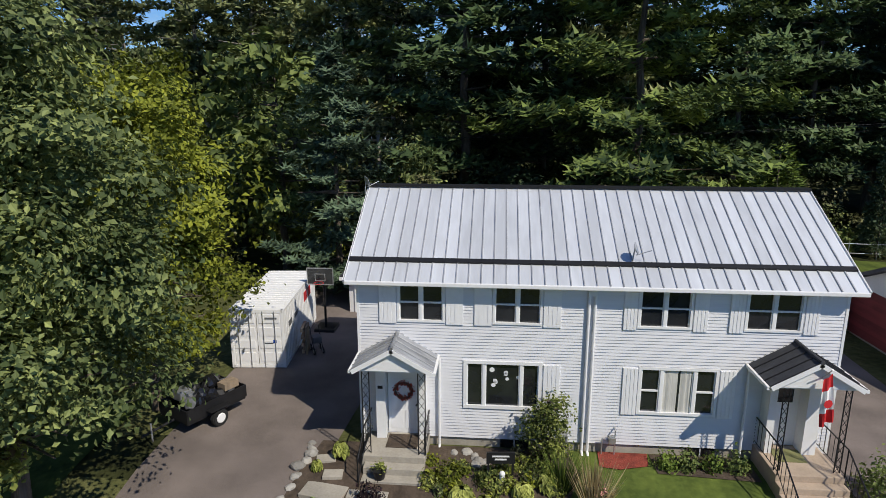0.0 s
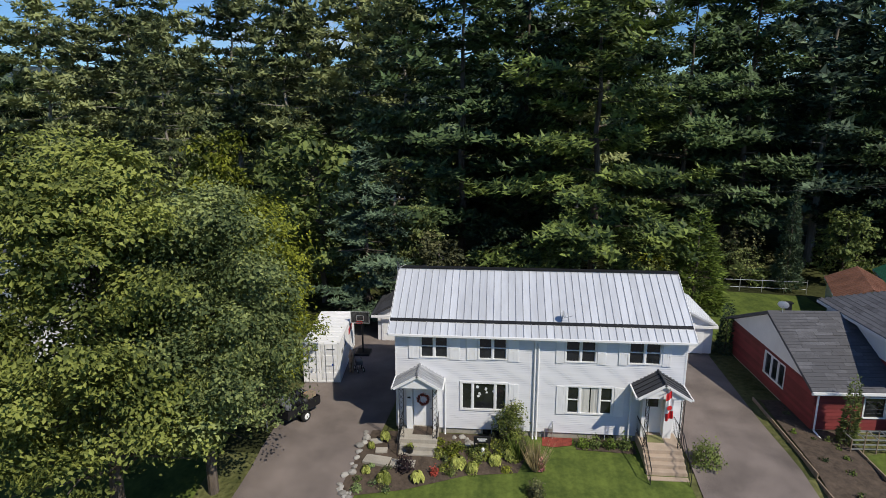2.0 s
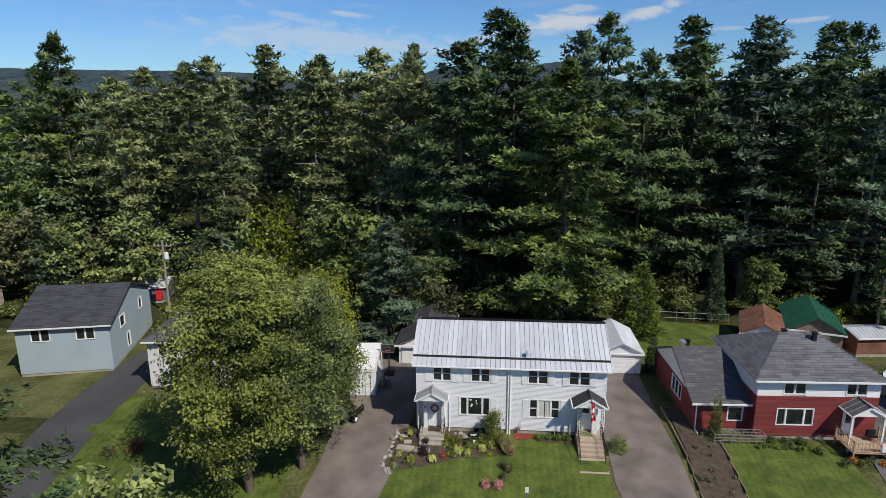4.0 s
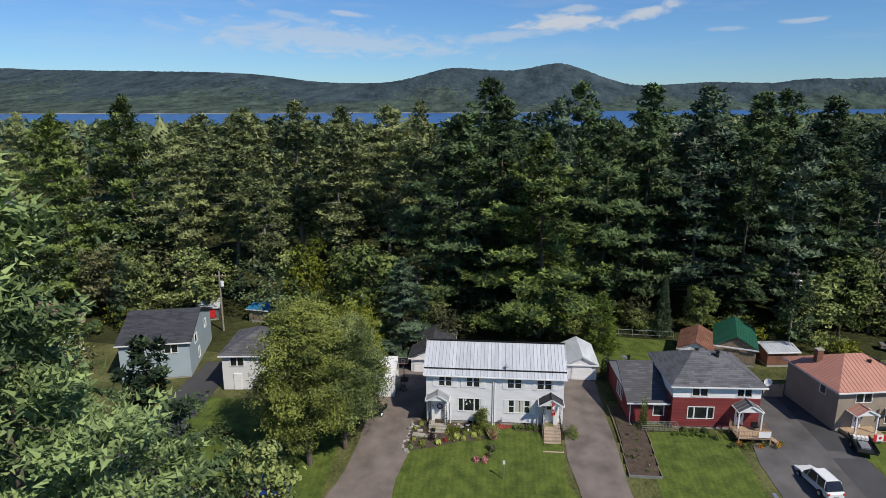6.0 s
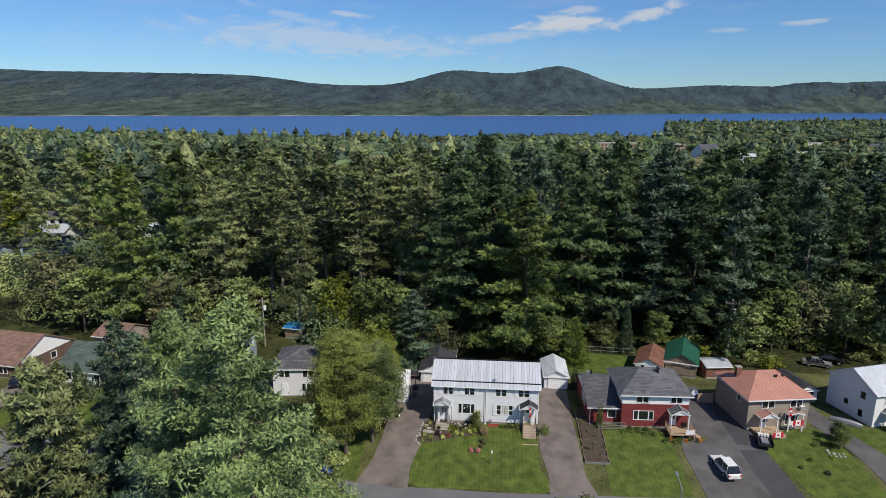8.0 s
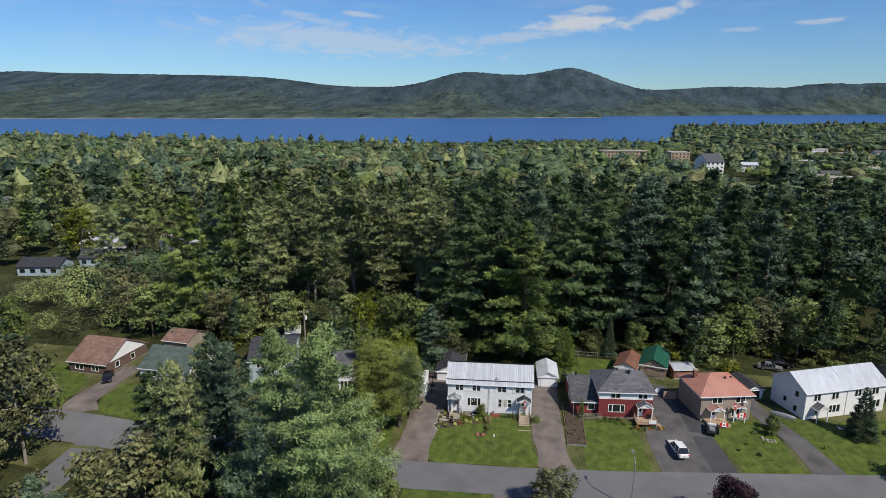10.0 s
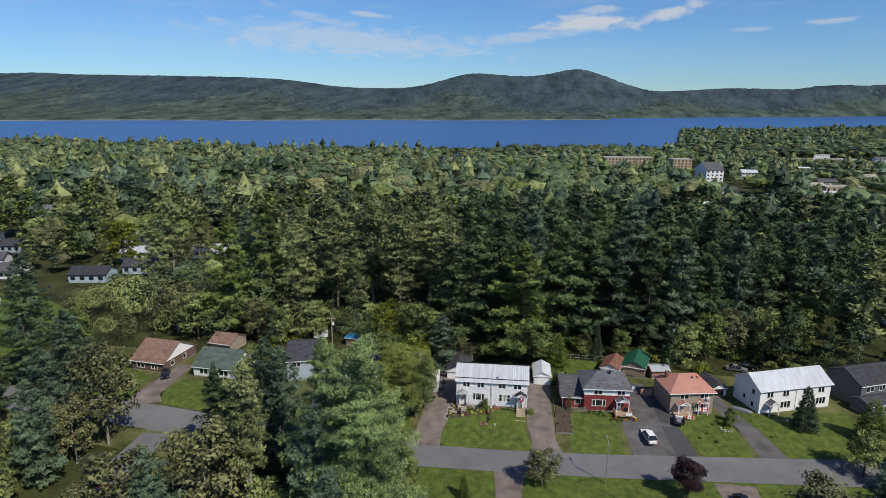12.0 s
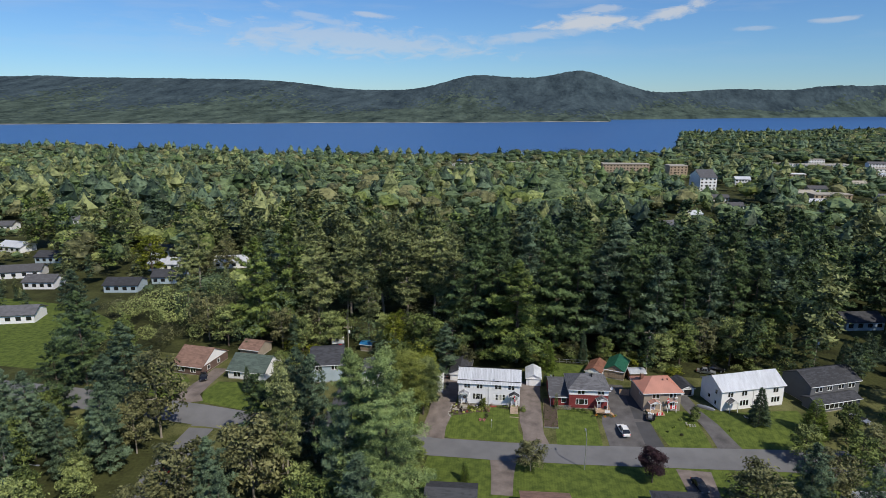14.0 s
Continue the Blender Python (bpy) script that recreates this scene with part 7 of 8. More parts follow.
# ---- vehicles ----
def car(x, y, yaw, paint, label, kind="wagon", L=4.8, W=1.85, H=1.5):
    C = thing("car", (x, y, float(gz(x, y)) + 0.06), yaw, label, "car")
    # outlines along the car, nose at -y
    if kind == "wagon":
        low = [(-0.5, 0.30), (-0.5, 0.62), (-0.46, 0.72), (-0.22, 0.92), (0.46, 0.96), (0.5, 0.85), (0.5, 0.32)]
        top = [(-0.22, 0.92), (-0.06, 1.0 * H), (0.36, 0.99 * H), (0.47, 0.96)]
    else:
        low = [(-0.5, 0.30), (-0.5, 0.60), (-0.46, 0.70), (-0.22, 0.88), (0.34, 0.92), (0.49, 0.9), (0.5, 0.32)]
        top = [(-0.22, 0.88), (-0.05, 0.97 * H), (0.2, 0.97 * H), (0.36, 0.92)]

    def loft(name, prof, w0, w1, zt, material, label=""):
        bm = bmesh.new()
        a, b = [], []
        for t, z in prof:
            w = w0 if z < zt else w1
            taper = 1 - 0.18 * max(0, abs(t) - 0.40) / 0.1
            a.append(bm.verts.new((-w / 2 * taper, t * L, z)))
            b.append(bm.verts.new((w / 2 * taper, t * L, z)))
        bm.faces.new(a)
        bm.faces.new(b[::-1])
        for i in range(len(prof)):
            j = (i + 1) % len(prof)
            bm.faces.new((a[i], b[i], b[j], a[j]))
        bmesh.ops.recalc_face_normals(bm, faces=bm.faces[:])
        bmesh.ops.bevel(bm, geom=bm.edges[:], offset=0.05, segments=2, affect="EDGES")
        return part(name, bm, material, C, label)

    loft("body", low, W, W, 9, paint)
    loft("glasshouse", top, W * 0.97, W * 0.76, 1.1, M["glass"], "dark car windows")
    t0, t1 = top[1][0], top[2][0]
    bm = bmesh.new()
    add_box(bm, -W * 0.345, W * 0.345, t0 * L + 0.02, t1 * L, H - 0.02, H + 0.03)
    bmesh.ops.bevel(bm, geom=bm.edges[:], offset=0.03, segments=2, affect="EDGES")
    part("roof", bm, paint, C)
    for sx in (-1, 1):
        for t in (t0 + 0.01, (t0 + t1) / 2, t1):
            tube("pillar", [(sx * W * 0.37, t * L, H - 0.01), (sx * W * 0.455, (t + (-0.03 if t < 0.05 else 0.04)) * L, 0.95)], 0.035, paint, C)
        box("headlight", sx * W * 0.36 - 0.16, sx * W * 0.36 + 0.16, -0.5 * L - 0.01, -0.47 * L, 0.6, 0.72, M["rim"], C)
        box("tail_light", sx * W * 0.38 - 0.12, sx * W * 0.38 + 0.12, 0.49 * L, 0.5 * L + 0.012, 0.68, 0.86, M["red"], C)
        box("mirror", sx * (W / 2 + 0.08) - 0.09, sx * (W / 2 + 0.08) + 0.09, -0.2 * L, -0.17 * L, 0.92, 1.04, paint, C, bevel=0.02)
        for t in (-0.31, 0.30):
            wheel(sx * (W / 2 - 0.1), t * L, 0.33, 0.33, 0.22, C)
    box("plate_bar", -0.26, 0.26, 0.5 * L, 0.5 * L + 0.012, 0.5, 0.6, M["chrome"], C)
    if kind == "wagon":
        for sx in (-1, 1):
            tube("roof_rail", [(sx * W * 0.33, t0 * L, H + 0.06), (sx * W * 0.33, t1 * L, H + 0.06)], 0.02, M["chrome"], C)
    return C


car(30.6, -6.6, 189, M["carwhite"], "white station wagon parked on the driveway", "wagon", 5.0, 1.95, 1.7)
car(-21.1, -11.5, 96, M["carblue"], "blue hatchback parked by the street", "wagon", 4.2, 1.8, 1.5)
car(-76.3, 7.4, 25, M["carblack"], "black sedan parked beside the bungalow", "sedan", 4.8, 1.85, 1.45)
car(42.6, -24.0, 12, M["carblack"], "black car parked across the street", "sedan", 4.8, 1.85, 1.5)
car(-64.5, -34.0, -20, M["carred"], "dark red car on the side street", "wagon", 4.6, 1.85, 1.6)
car(86.5, 5.5, 30, M["chrome"], "grey car parked before the grey house", "sedan")
car(58.0, 27.5, 75, M["chrome"], "silver car parked behind the houses", "sedan")
car(61.0, 29.5, 70, M["carblack"], "dark car parked behind the houses", "sedan")
tr2 = thing("utility_trailer", (37.6, -1.0, float(gz(37.6, -1)) + 0.06), -14, "black flat trailer with white tubs", "trailer")
box("bed", -0.9, 0.9, -1.6, 1.8, 0.45, 0.6, M["black"], tr2)
for x in (-0.95, 0.91):
    box("side_rail", x, x + 0.04, -1.6, 1.8, 0.6, 0.9, M["black"], tr2)
for x in (-0.98, 0.98):
    wheel(x, 0.2, 0.32, 0.32, 0.2, tr2)
for i in range(4):
    box("plastic_tub", -0.7 + 0.36 * i, -0.4 + 0.36 * i, 0.9, 1.35, 0.6, 0.95, M["white"], tr2, bevel=0.04)
box("engine_part", -0.5, 0.4, -1.0, 0.3, 0.6, 0.85, M["chrome"], tr2, bevel=0.05)
boat = thing("upturned_boat", (51.9, 6.4, float(gz(51.9, 6.4)) + 0.05), 60, "pair of pale upturned canoes beside the white house", "canoe")
for k in (0, 1):
    bm = bmesh.new()
    bmesh.ops.create_uvsphere(bm, u_segments=16, v_segments=10, radius=1, matrix=Matrix.Translation((0.8 * k, 0, 0)) @ Matrix.Diagonal((0.38, 2.2, 0.42, 1)))
    bmesh.ops.delete(bm, geom=[v for v in bm.verts if v.co.z < -0.02], context="VERTS")
    part("hull", bm, M["chrome" if k else "greywall"], boat)

# ---- street furniture ----
lamp = thing("street_lamp", (20.6, -21.0, float(gz(20.6, -21))), 0, "tall grey street lamp with a curved arm", "street lamp")
tube("pole", [(0, 0, -0.3), (0.15, 0, 7.2)], 0.085, M["chrome"], lamp)
tube("arm", [(0.15, 0, 7.2), (0.1, 0.5, 7.7), (0.05, 1.6, 8.1)], 0.045, M["chrome"], lamp)
box("lamp_head", -0.12, 0.2, 1.5, 2.15, 8.02, 8.16, M["chrome"], lamp, bevel=0.04)
lamp2 = thing("street_lamp", (-84, -44, float(gz(-84, -44))), -90, "grey street lamp among the trees", "street lamp")
tube("pole", [(0, 0, -0.3), (0, 0, 8.2)], 0.09, M["chrome"], lamp2)
tube("arm", [(0, 0, 8.0), (0, 0.7, 8.4), (0, 2.2, 8.4)], 0.05, M["chrome"], lamp2)
box("lamp_head", -0.15, 0.15, 2.0, 2.7, 8.3, 8.45, M["chrome"], lamp2, bevel=0.04)


def utility_pole(x, y, h, yaw, transformer=True):
    P = thing("utility_pole", (x, y, float(gz(x, y))), yaw, "weathered wooden utility pole with crossarm and transformer" if transformer else "weathered wooden utility pole with crossarm", "utility pole")
    tube("pole", [(0, 0, -0.5), (0, 0, h)], 0.14, M["palebark"], P)
    box("crossarm", -1.1, 1.1, -0.06, 0.06, h - 0.75, h - 0.6, M["wood"], P)
    for k in (-1.0, -0.5, 0.5, 1.0):
        tube("insulator", [(k, 0, h - 0.6), (k, 0, h - 0.42)], 0.045, M["white"], P)
    if transformer:
        bm = bmesh.new()
        bmesh.ops.create_cone(bm, cap_ends=True, segments=18, radius1=0.26, radius2=0.26, depth=0.85, matrix=Matrix.Translation((0.38, -0.1, h - 1.9)))
        bmesh.ops.bevel(bm, geom=[e for e in bm.edges if e.calc_face_angle(0) > 0.8], offset=0.05, segments=2, affect="EDGES")
        part("transformer", bm, M["white"], P)
    return (x, y, float(gz(x, y)) + h - 0.42)


tops = [utility_pole(-41.5, 25.5, 9.5, 5), utility_pole(-11.8, 27.5, 8.8, 0, False), utility_pole(41.6, 25.2, 12.2, -10), utility_pole(88, 33, 10.5, -15)]
for a, b in zip(tops, tops[1:]):
    for off in (-1.0, 1.0):
        cu = bpy.data.curves.new("power_line", "CURVE")
        cu.dimensions, cu.bevel_depth = "3D", 0.012
        sp = cu.splines.new("POLY")
        sp.points.add(16)
        for i in range(17):
            k = i / 16
            sp.points[i].co = (a[0] + (b[0] - a[0]) * k + off, a[1] + (b[1] - a[1]) * k, a[2] + (b[2] - a[2]) * k - 3.2 * k * (1 - k), 1)
        cu.materials.append(M["black"])
        tagged(new("power_line", cu), "thin black overhead wire between poles", "power line", "power lines")
fence = thing("rail_fence", (0, 0, 0), 0, "grey metal rail fence at the back garden", "fence")
for i in range(7):
    x = 14.5 + 2.0 * i
    tube("post", [(x, 28, float(gz(x, 28)) - 0.2), (x, 28, float(gz(x, 28)) + 1.3)], 0.035, M["chrome"], fence)
for z in (0.5, 1.2):
    tube("rail", [(14.5, 28, z - 0.2), (26.5, 28, z - 0.45)], 0.028, M["chrome"], fence)
wf = thing("wooden_fence", (32.2, 10.2, float(gz(32.2, 10.2))), 3, "brown board fence closing the driveway", "fence")
for i in range(12):
    box("board", i * 0.2, i * 0.2 + 0.18, 0, 0.03, -0.1, 1.6 + 0.03 * (i % 3), M["deck"], wf)

# ---- red house front: vegetable bed, trellis bed, deck and porch ----
kb = thing("raised_garden_bed", (0, 0, 0), 0, "long vegetable bed edged with weathered boards", "garden bed")
for i in range(8):
    y0 = -7.0 + 1.55 * i
    for x in (13.0, 16.1):
        z = float(gz(x, y0 + 0.75))
        box("edge_board", x, x + 0.06, y0, y0 + 1.5, z - 0.15, z + 0.22, M["wood"], kb)
zb = float(gz(14.5, -7))
box("edge_board", 13.0, 16.2, -7.1, -7.0, zb - 0.15, zb + 0.25, M["chrome"], kb, "pale end board")
lawn("vegetable_soil", [(13.06, -7.0), (16.1, -7.0), (16.1, 5.3), (13.4, 5.3)], M["soil"], "bare brown soil of the vegetable bed", 0.1, 0.6)
vg = rng(21)
for i in range(22):
    x, y = vg.uniform(13.3, 15.9), vg.uniform(-6.4, 5)
    bush(x, y, vg.uniform(0.3, 0.7), vg.uniform(0.2, 0.5), M[("maple_dark", "autumn", "cedar")[i % 3]], "straggling vegetable plant in the bed", 70, 0.06, 400 + i, "plant", "vegetable_plant")
fr = thing("cold_frame", (17.6, 0.55, float(gz(17.6, 0.5))), 2.5, "weathered slatted cold frame before the red wing", "cold frame")
for z in (0.25, 0.5, 0.75):
    for y in (-0.45, 0.45):
        box("slat", -1.9, 1.9, y - 0.02, y + 0.02, z, z + 0.06, M["chrome"], fr)
for i in range(7):
    x = -1.9 + 3.8 * i / 6
    for y in (-0.45, 0.45):
        box("upright", x - 0.025, x + 0.025, y - 0.03, y + 0.03, -0.2, 0.82, M["wood"], fr)
    box("slat", x - 0.02, x + 0.02, -0.45, 0.45, 0.8, 0.84, M["chrome"], fr)
cc = thing("columnar_cedar", (16.0, 0.9, float(gz(16, 0.9))), 0, "slender dark green columnar cedar at the wing's corner", "cedar tree")
under(new("crown", raw("crown", *cone_crown(71, 3.9, 0.48, 0.0, 2200, 0.16, 0.07, 0.35), M["maple_dark"])), cc)
under(new("trunk", limbs_mesh("trunk", 71, 3.4, 0.3, 0.3, 0.06, 4, M["bark"])), cc)
cd = thing("columnar_cedar", (13.9, 12.6, -0.15), 0, "dark conical cedar beside the garage", "cedar tree")
under(new("crown", raw("crown", *cone_crown(72, 3.8, 0.75, 0.0, 2200, 0.2, 0.08, 0.5), M["spruce"])), cd)
under(new("trunk", limbs_mesh("trunk", 72, 3.3, 0.3, 0.3, 0.06, 4, M["bark"])), cd)
wing_pipe = tube("downpipe", [(14.75, 1.75, 2.2), (14.75, 1.75, 0.1), (15.0, 0.4, -0.25), (17.0, -0.1, -0.3)], 0.05, M["white"])
tagged(wing_pipe, "white downpipe running out over the bed", "downpipe")
dish(14.9, 7.2, 4.75, 150, 60, 0.4, 0.5)
dish(29.0, 2.2, 4.6, -60, 55, 0.55, 0.5)
for i, (x, y, w) in enumerate(((20.2, 0.7, 1.0), (21.3, 0.6, 1.2), (22.4, 0.7, 1.3), (23.2, -0.6, 0.9))):
    bush(x, y, w, 0.75, M["maple_dark"], "clipped green shrub before the red house", 420, 0.06, 500 + i)
for i in range(10):
    hosta(18.9 + 0.48 * i, -0.35 + 0.12 * (i % 3), 0.6, 0.35, M["cedar"], "green hosta along the red house bed", 520 + i, 50)
for i in range(12):
    x = 24.2 + 0.5 * i
    bush(x, -2.0 + 0.3 * (i % 3) + 0.05 * i, 0.8, 0.6, M[("maple_dark", "autumn", "orangeflower", "maple")[i % 4]], "mixed flowering plants round the deck", 200, 0.05, 540 + i)


def deck():
    D = thing("timber_deck", (26.6, 1.2, float(gz(26.6, 1.0))), 2.5, "tan timber deck with railings before the red house", "deck")
    for i in range(16):
        box("deck_board", -1.6, 1.7, -2.5 + 0.16 * i, -2.5 + 0.16 * i + 0.15, 0.66, 0.7, M["deck"], D)
    for x in (-1.55, 1.65):
        for y in (-2.45, -0.1):
            box("post", x - 0.05, x + 0.05, y - 0.05, y + 0.05, -0.5, 1.65, M["deck"], D)
    for a, b in (((-1.55, -2.45), (1.65, -2.45)), ((-1.55, -2.45), (-1.55, -0.1)), ((1.65, -2.45), (1.65, -0.1))):
        for z in (0.8, 1.55):
            add = bmesh.new()
            add_tube(add, (*a, z), (*b, z), 0.04, None, 4)
            part("rail", add, M["deck"], D)
        n = 12
        for i in range(1, n):
            k = i / n
            p = (a[0] + (b[0] - a[0]) * k, a[1] + (b[1] - a[1]) * k)
            box("baluster", p[0] - 0.018, p[0] + 0.018, p[1] - 0.018, p[1] + 0.018, 0.8, 1.55, M["deck"], D)
    for i in range(4):
        box("stair_tread", 1.7 + 0.28 * i, 2.0 + 0.28 * i, -2.3, -1.2, 0.5 - 0.17 * i, 0.54 - 0.17 * i, M["deck"], D)
    box("banner", 0.4, 1.6, -2.54, -2.51, 0.85, 1.5, M["white"], D, "pale banner on the railing")
    box("bench_seat", 0.5, 1.2, -0.8, -0.4, 1.0, 1.08, M["black"], D)
    box("bench_back", 0.5, 1.2, -0.42, -0.36, 1.08, 1.5, M["black"], D)
    return D


deck()


def porch_roof(x, y, z0, yaw, w, d, ze, zr, roofmat, doorx, label):
    P = thing("entrance_porch", (x, y, z0), yaw, label, "porch")
    gable_canopy(-w / 2, w / 2, -d, ze, zr, roofmat, P, 3)
    for k in (-w / 2 + 0.12, w / 2 - 0.12):
        box("porch_post", k - 0.07, k + 0.07, -d + 0.08, -d + 0.22, -0.3, ze - 0.04, M["white"], P)
    dr = box("door", doorx - 0.48, doorx + 0.48, -0.1, -0.03, 0.7, 2.75, M["white"], P, "", 0.01)
    box("door_window", doorx - 0.25, doorx + 0.25, -0.112, -0.101, 1.6, 2.55, M["glass"], dr)
    return P


porch_roof(26.6, 1.6, -0.35, 2.5, 2.6, 1.7, 3.0, 3.75, M["shingle"], -0.5, "gabled porch with white posts on the red house")
porch_roof(38.9, 3.0, -1.0, 10, 2.6, 1.6, 3.0, 3.7, M["redroof"], 0.0, "gabled porch with a salmon metal roof")
porch_roof(43.2, 3.75, -1.0, 10, 2.3, 0.9, 2.95, 3.3, M["redroof"], 0.0, "shallow canopy over the bay window")
porch_roof(57.6, 6.6, -1.5, 19, 2.4, 1.6, 2.9, 3.7, M["shingle"], 0.0, "gabled porch on the white house")
tp = thing("timber_deck", (38.9, 1.6, float(gz(38.9, 1.6))), 10, "low brown deck with a railing before the tan house", "deck")
box("deck_floor", -1.5, 2.2, -1.2, 1.4, 0.1, 0.5, M["deck"], tp)
railing([(-1.45, -1.15, 0.5), (2.15, -1.15, 0.5)], 0.85, tp, 14, M["deck"])
for i, (x, y, z, w, h) in enumerate(((39.9, 0.25, 0.2, 1.5, 0.75), (43.5, 2.65, 0.9, 1.5, 0.9))):
    fb = thing("flag_banner", (x, y, z), 10, "red and white maple leaf flag draped on a railing", "flag", "draped flags")
    for a, b, m in ((-0.5, -0.25, "red"), (-0.25, 0.25, "white"), (0.25, 0.5, "red")):
        box("flag_stripe", a * w, b * w, -0.02, 0.0, -h / 2, h / 2, M[m], fb)
    bm = bmesh.new()
    bmesh.ops.create_circle(bm, cap_ends=True, segments=9, radius=0.17, matrix=Matrix.Translation((0, -0.028, 0)) @ Matrix.Rotation(radians(90), 4, "X"))
    part("leaf_mark", bm, M["red"], fb)
flag("flag", 42.0, 2.6, 3.0, 0.5, 1.2, 10)
ch = thing("brick_chimney", (36.9, 8.3, 3.0), 10, "red brick chimney on the tan house wall", "chimney")
for i in range(22):
    for k in range(2):
        o = 0.0 if i % 2 else 0.17
        box("brick", -0.36 + 0.36 * k + 0.003 * (i % 2), -0.012 + 0.36 * k, -0.3, 0.3, 0.16 * i, 0.16 * i + 0.145, M["rust"], ch)
box("chimney_cap", -0.42, 0.42, -0.36, 0.36, 3.54, 3.64, M["concrete"], ch)
ac = thing("window_air_conditioner", (44.2, 3.8, 2.6), 10, "white window air conditioner on brackets", "air conditioner")
box("case", -0.3, 0.3, -0.4, 0.05, 0, 0.42, M["white"], ac, bevel=0.02)
for i in range(5):
    box("vent_slat", -0.25, 0.25, -0.412, -0.401, 0.06 + 0.07 * i, 0.09 + 0.07 * i, M["greywall"], ac)
for i, (x, y, w, h) in enumerate(((44.5, -0.6, 1.4, 0.9), (42.4, -3.8, 0.9, 0.7), (46.6, -0.3, 1.0, 0.8), (43.5, -6.0, 1.1, 0.6), (40.6, -5.2, 0.7, 0.5), (47.5, 1.5, 1.2, 1.0), (45.5, -3.0, 0.8, 0.4), (60.5, 4.0, 1.4, 0.7), (-28.6, -3.8, 2.0, 1.2), (-30.4, -4.4, 1.8, 1.3))):
    bush(x, y, w, h, M[("maple_dark", "cedar", "lime", "autumn")[i % 4]] if i < 8 else M["redleaf" if i == 8 else "autumn"], "loose garden shrub on the lawn", 320, 0.07, 600 + i)
for i, (x, y) in enumerate(((48.2, 1.2), (47.4, -1.0))):
    special("young_tree", leafy_crown(81 + i, 3.2, 1.0, 0.5, 140, 12, 0.1, 8), limbs_mesh("trunk", 81 + i, 2.9, 0.6, 0.8, 0.05, 12, M["bark"]), M["maple_dark"], x, y, "young leafy tree on the tan house lawn")
for i in range(9):
    rock(45.5 + 0.6 * (i % 4), -2.6 + 0.5 * (i // 4), 0.4 + 0.05 * (i % 3), 700 + i)
for i in range(14):
    rock(60.2 + 0.45 * (i % 5), 3.2 + 0.4 * (i // 5), 0.45, 720 + i, None, M["white"])
hy = thing("fire_hydrant", (54.6, -3.4, float(gz(54.6, -3.4))), 0, "small yellow fire hydrant at the kerb", "hydrant")
bm = bmesh.new()
add_tube(bm, (0, 0, -0.1), (0, 0, 0.6), 0.13, 0.12, 12)
add_tube(bm, (-0.22, 0, 0.42), (0.22, 0, 0.42), 0.07, 0.07, 10)
bmesh.ops.create_uvsphere(bm, u_segments=12, v_segments=8, radius=0.14, matrix=Matrix.Translation((0, 0, 0.62)))
part("hydrant_body", bm, M["lime"], hy)
for x, y, z, w in ((24.4, 4.8, 7.2, 0.3), (22.4, 5.6, 7.1, 0.3), (15.6, 8.0, 5.0, 0.28), (41.5, 6.6, 6.0, 0.25), (42.6, 7.0, 5.9, 0.25)):
    rv = thing("roof_vent", (x, y, z - 0.6), 0, "small dark roof vent with a cap", "vent")
    box("vent_body", -w / 2, w / 2, -w / 2, w / 2, 0, 0.75, M["black"], rv)
    box("vent_cap", -w * 0.7, w * 0.7, -w * 0.7, w * 0.7, 0.75, 0.8, M["black"], rv)

# ---- the town toward the lake ----


def block(name, x, y, w, d, storeys, yaw, wallmat, roofmat, label, bays, flat=True):
    z = float(gz(x, y))
    B = thing(name, (x, y, z), yaw, label, "building")
    h = 3.0 * storeys
    box("wall_body", -w / 2, w / 2, 0, d, -1, h, wallmat, B)
    if flat:
        box("roof", -w / 2 - 0.3, w / 2 + 0.3, -0.3, d + 0.3, h, h + 0.6, roofmat, B)
    else:
        for f in (((-w / 2 - 0.5, -0.5, h), (w / 2 + 0.5, -0.5, h), (w / 2 + 0.5, d / 2, h + d * 0.24), (-w / 2 - 0.5, d / 2, h + d * 0.24)), ((-w / 2 - 0.5, d + 0.5, h), (w / 2 + 0.5, d + 0.5, h), (w / 2 + 0.5, d / 2, h + d * 0.24), (-w / 2 - 0.5, d / 2, h + d * 0.24))):
            slab("roof_slope", f, 0.3, roofmat, B)
        for s in (-1, 1):
            poly("gable", [(s * w / 2, 0, h), (s * w / 2, d, h), (s * w / 2, d / 2, h + d * 0.22)], [(0, 1, 2)], wallmat, B)
    for k in range(storeys):
        for i in range(bays):
            x0 = -w / 2 + w * (i + 0.25) / bays
            wn_ = box("window", x0, x0 + min(1.6, w / bays * 0.5), -0.06, 0.02, 3 * k + 1.0, 3 * k + 2.3, M["glass"], B)
    return B


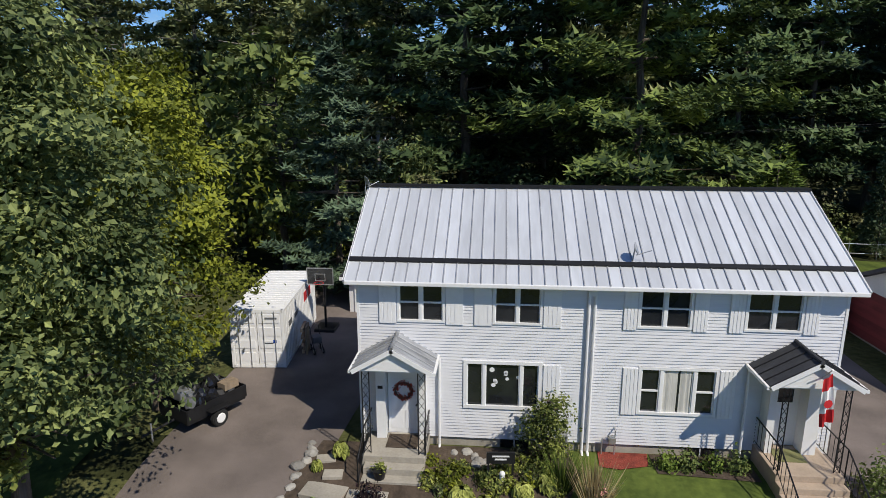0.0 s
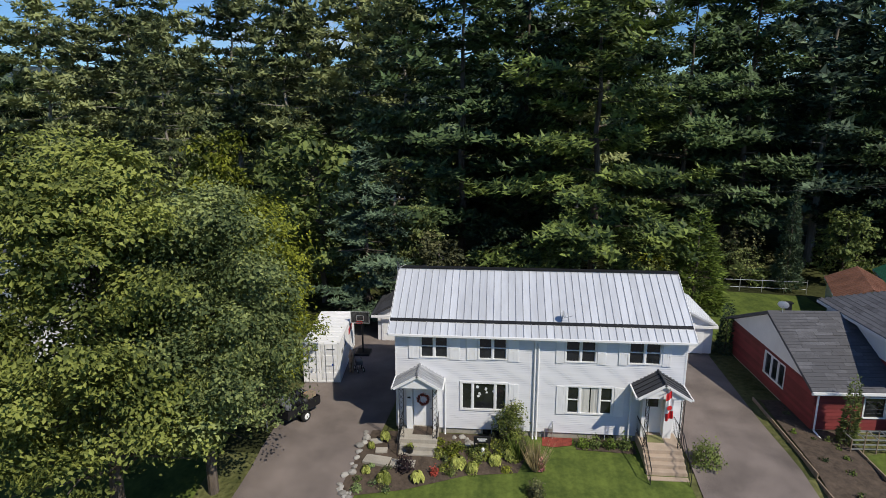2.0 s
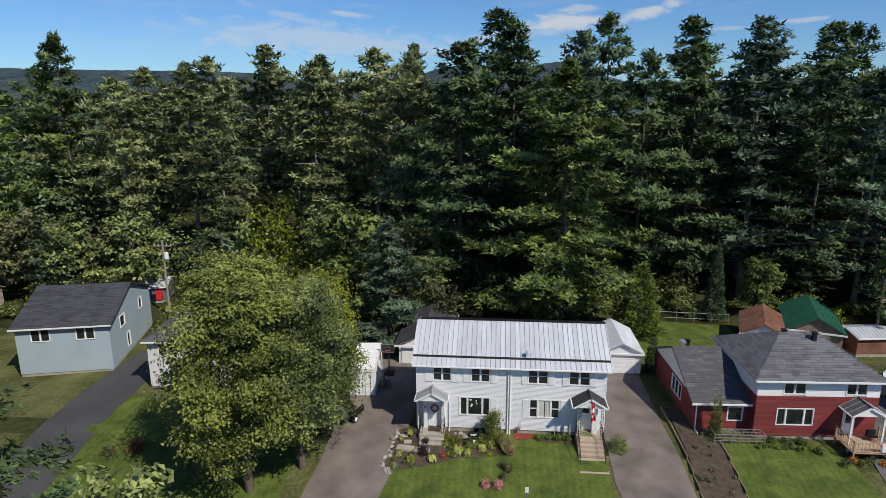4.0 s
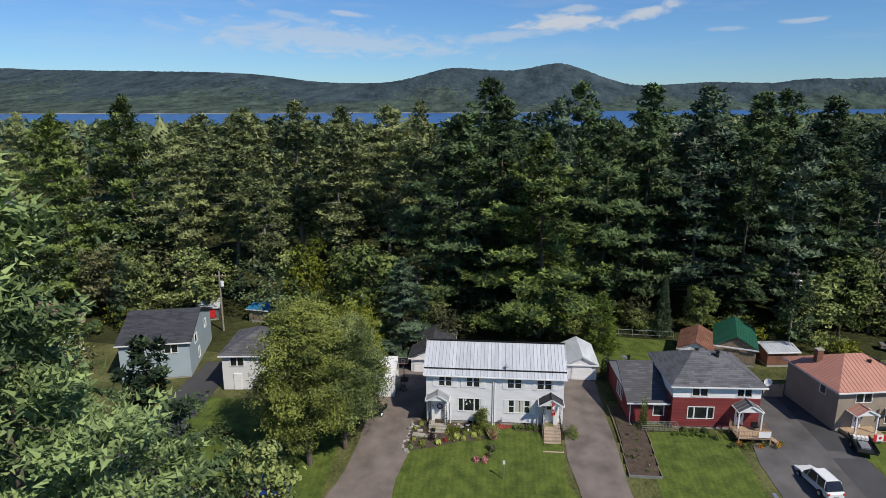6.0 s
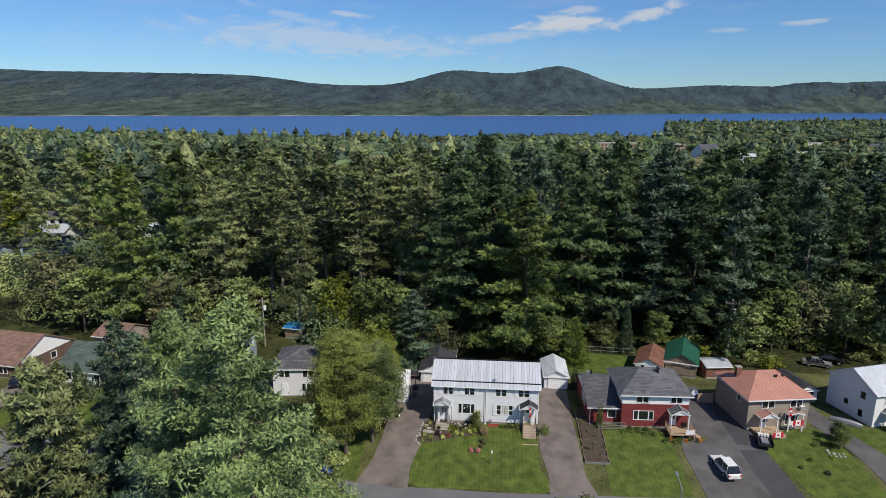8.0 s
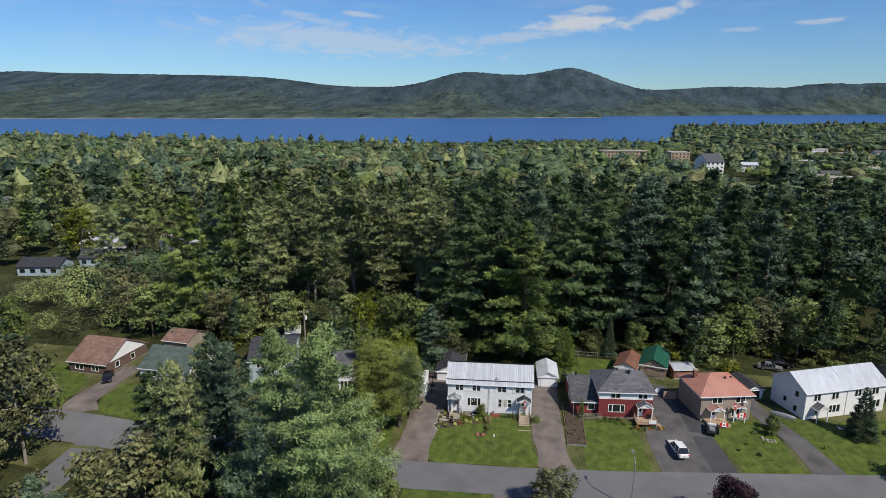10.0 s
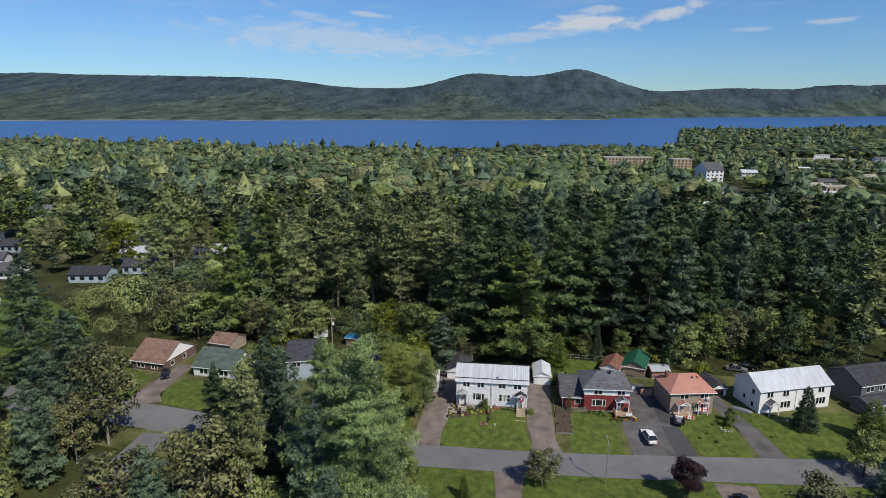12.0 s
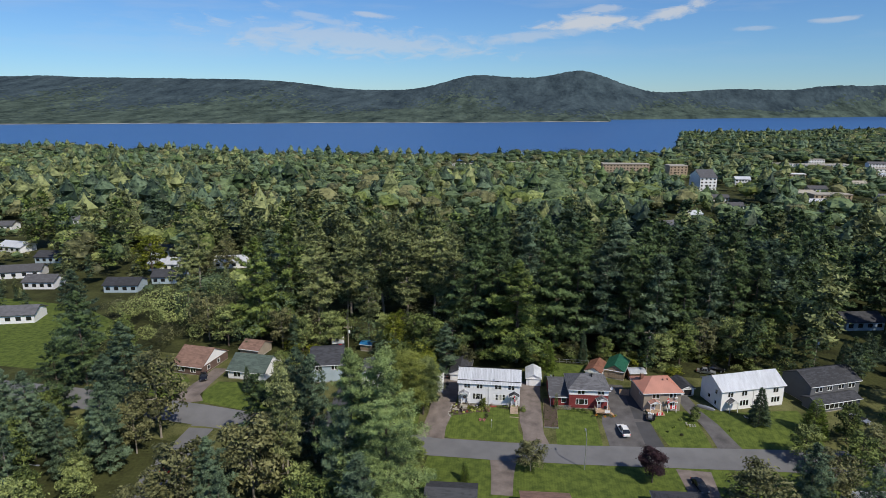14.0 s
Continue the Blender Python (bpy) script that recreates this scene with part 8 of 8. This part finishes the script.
M["buff"] = mat("buff_brick", (0.40, 0.31, 0.22), 0.9, vary=0.1, scale=3, fine=2, bump=0.2)
block("apartment_block", 128, 590, 52, 14, 4, 3, M["buff"], M["concrete"], "long buff brick apartment block with flat roof", 14)
block("apartment_block", 182, 575, 20, 16, 4, 8, M["buff"], M["concrete"], "buff brick apartment wing with flat roof", 5)
block("apartment_block", 178, 450, 15, 26, 4, 6, M["white"], M["shingle"], "white four-storey building with a grey roof", 4, False)
block("school_building", 390, 690, 60, 18, 2, 5, M["white"], M["concrete"], "low white building with flat roofs", 12)
block("school_building", 430, 640, 36, 16, 2, 5, M["white"], M["concrete"], "low white commercial building", 7)
block("hall", 255, 385, 30, 12, 2, 6, M["buff"], M["concrete"], "low buff building with a flat roof", 7)
block("long_hall", -64, 662, 40, 12, 1, 0, M["white"], M["concrete"], "long low white building near the lake", 8)
block("long_hall", 15, 690, 46, 12, 1, 0, M["white"], M["concrete"], "long low white building near the lake", 9)
for i, (x, y, w, yaw) in enumerate(FAR_HOUSES):
    block("house", x, y, w, 9, 1, yaw, M[("white", "siding", "white", "palewall")[i % 4]], M[("shingle", "shingle_dark", "metalroof", "shingle")[(i * 3) % 4]], "small pale house half hidden by trees", 4, False)
for i, (x, y, w, storeys) in enumerate(TOWN):
    block("town_building", x, y, w, 10, storeys, 5 - 4 * (i % 4), M[("white", "siding", "white", "buff")[i % 4]], M[("concrete", "shingle", "metalroof", "white")[i % 4]], "pale building of the town among trees", 3 + w // 6, i % 3 == 0)
for i in range(7):
    dk = thing("dock_boat", (-20 + 14 * i + 5 * (i % 2), 905 + 18 * (i % 3), WATER), 0, "small white moored boat on the lake", "boat", "moored boats")
    bm = bmesh.new()
    add_box(bm, -4, 4, -1.2, 1.2, 0, 1.6)
    bmesh.ops.bevel(bm, geom=bm.edges[:], offset=0.5, segments=1, affect="EDGES")
    part("hull", bm, M["white"], dk)
    box("cabin", -1.5, 2, -0.9, 0.9, 1.6, 3.0, M["white"], dk)
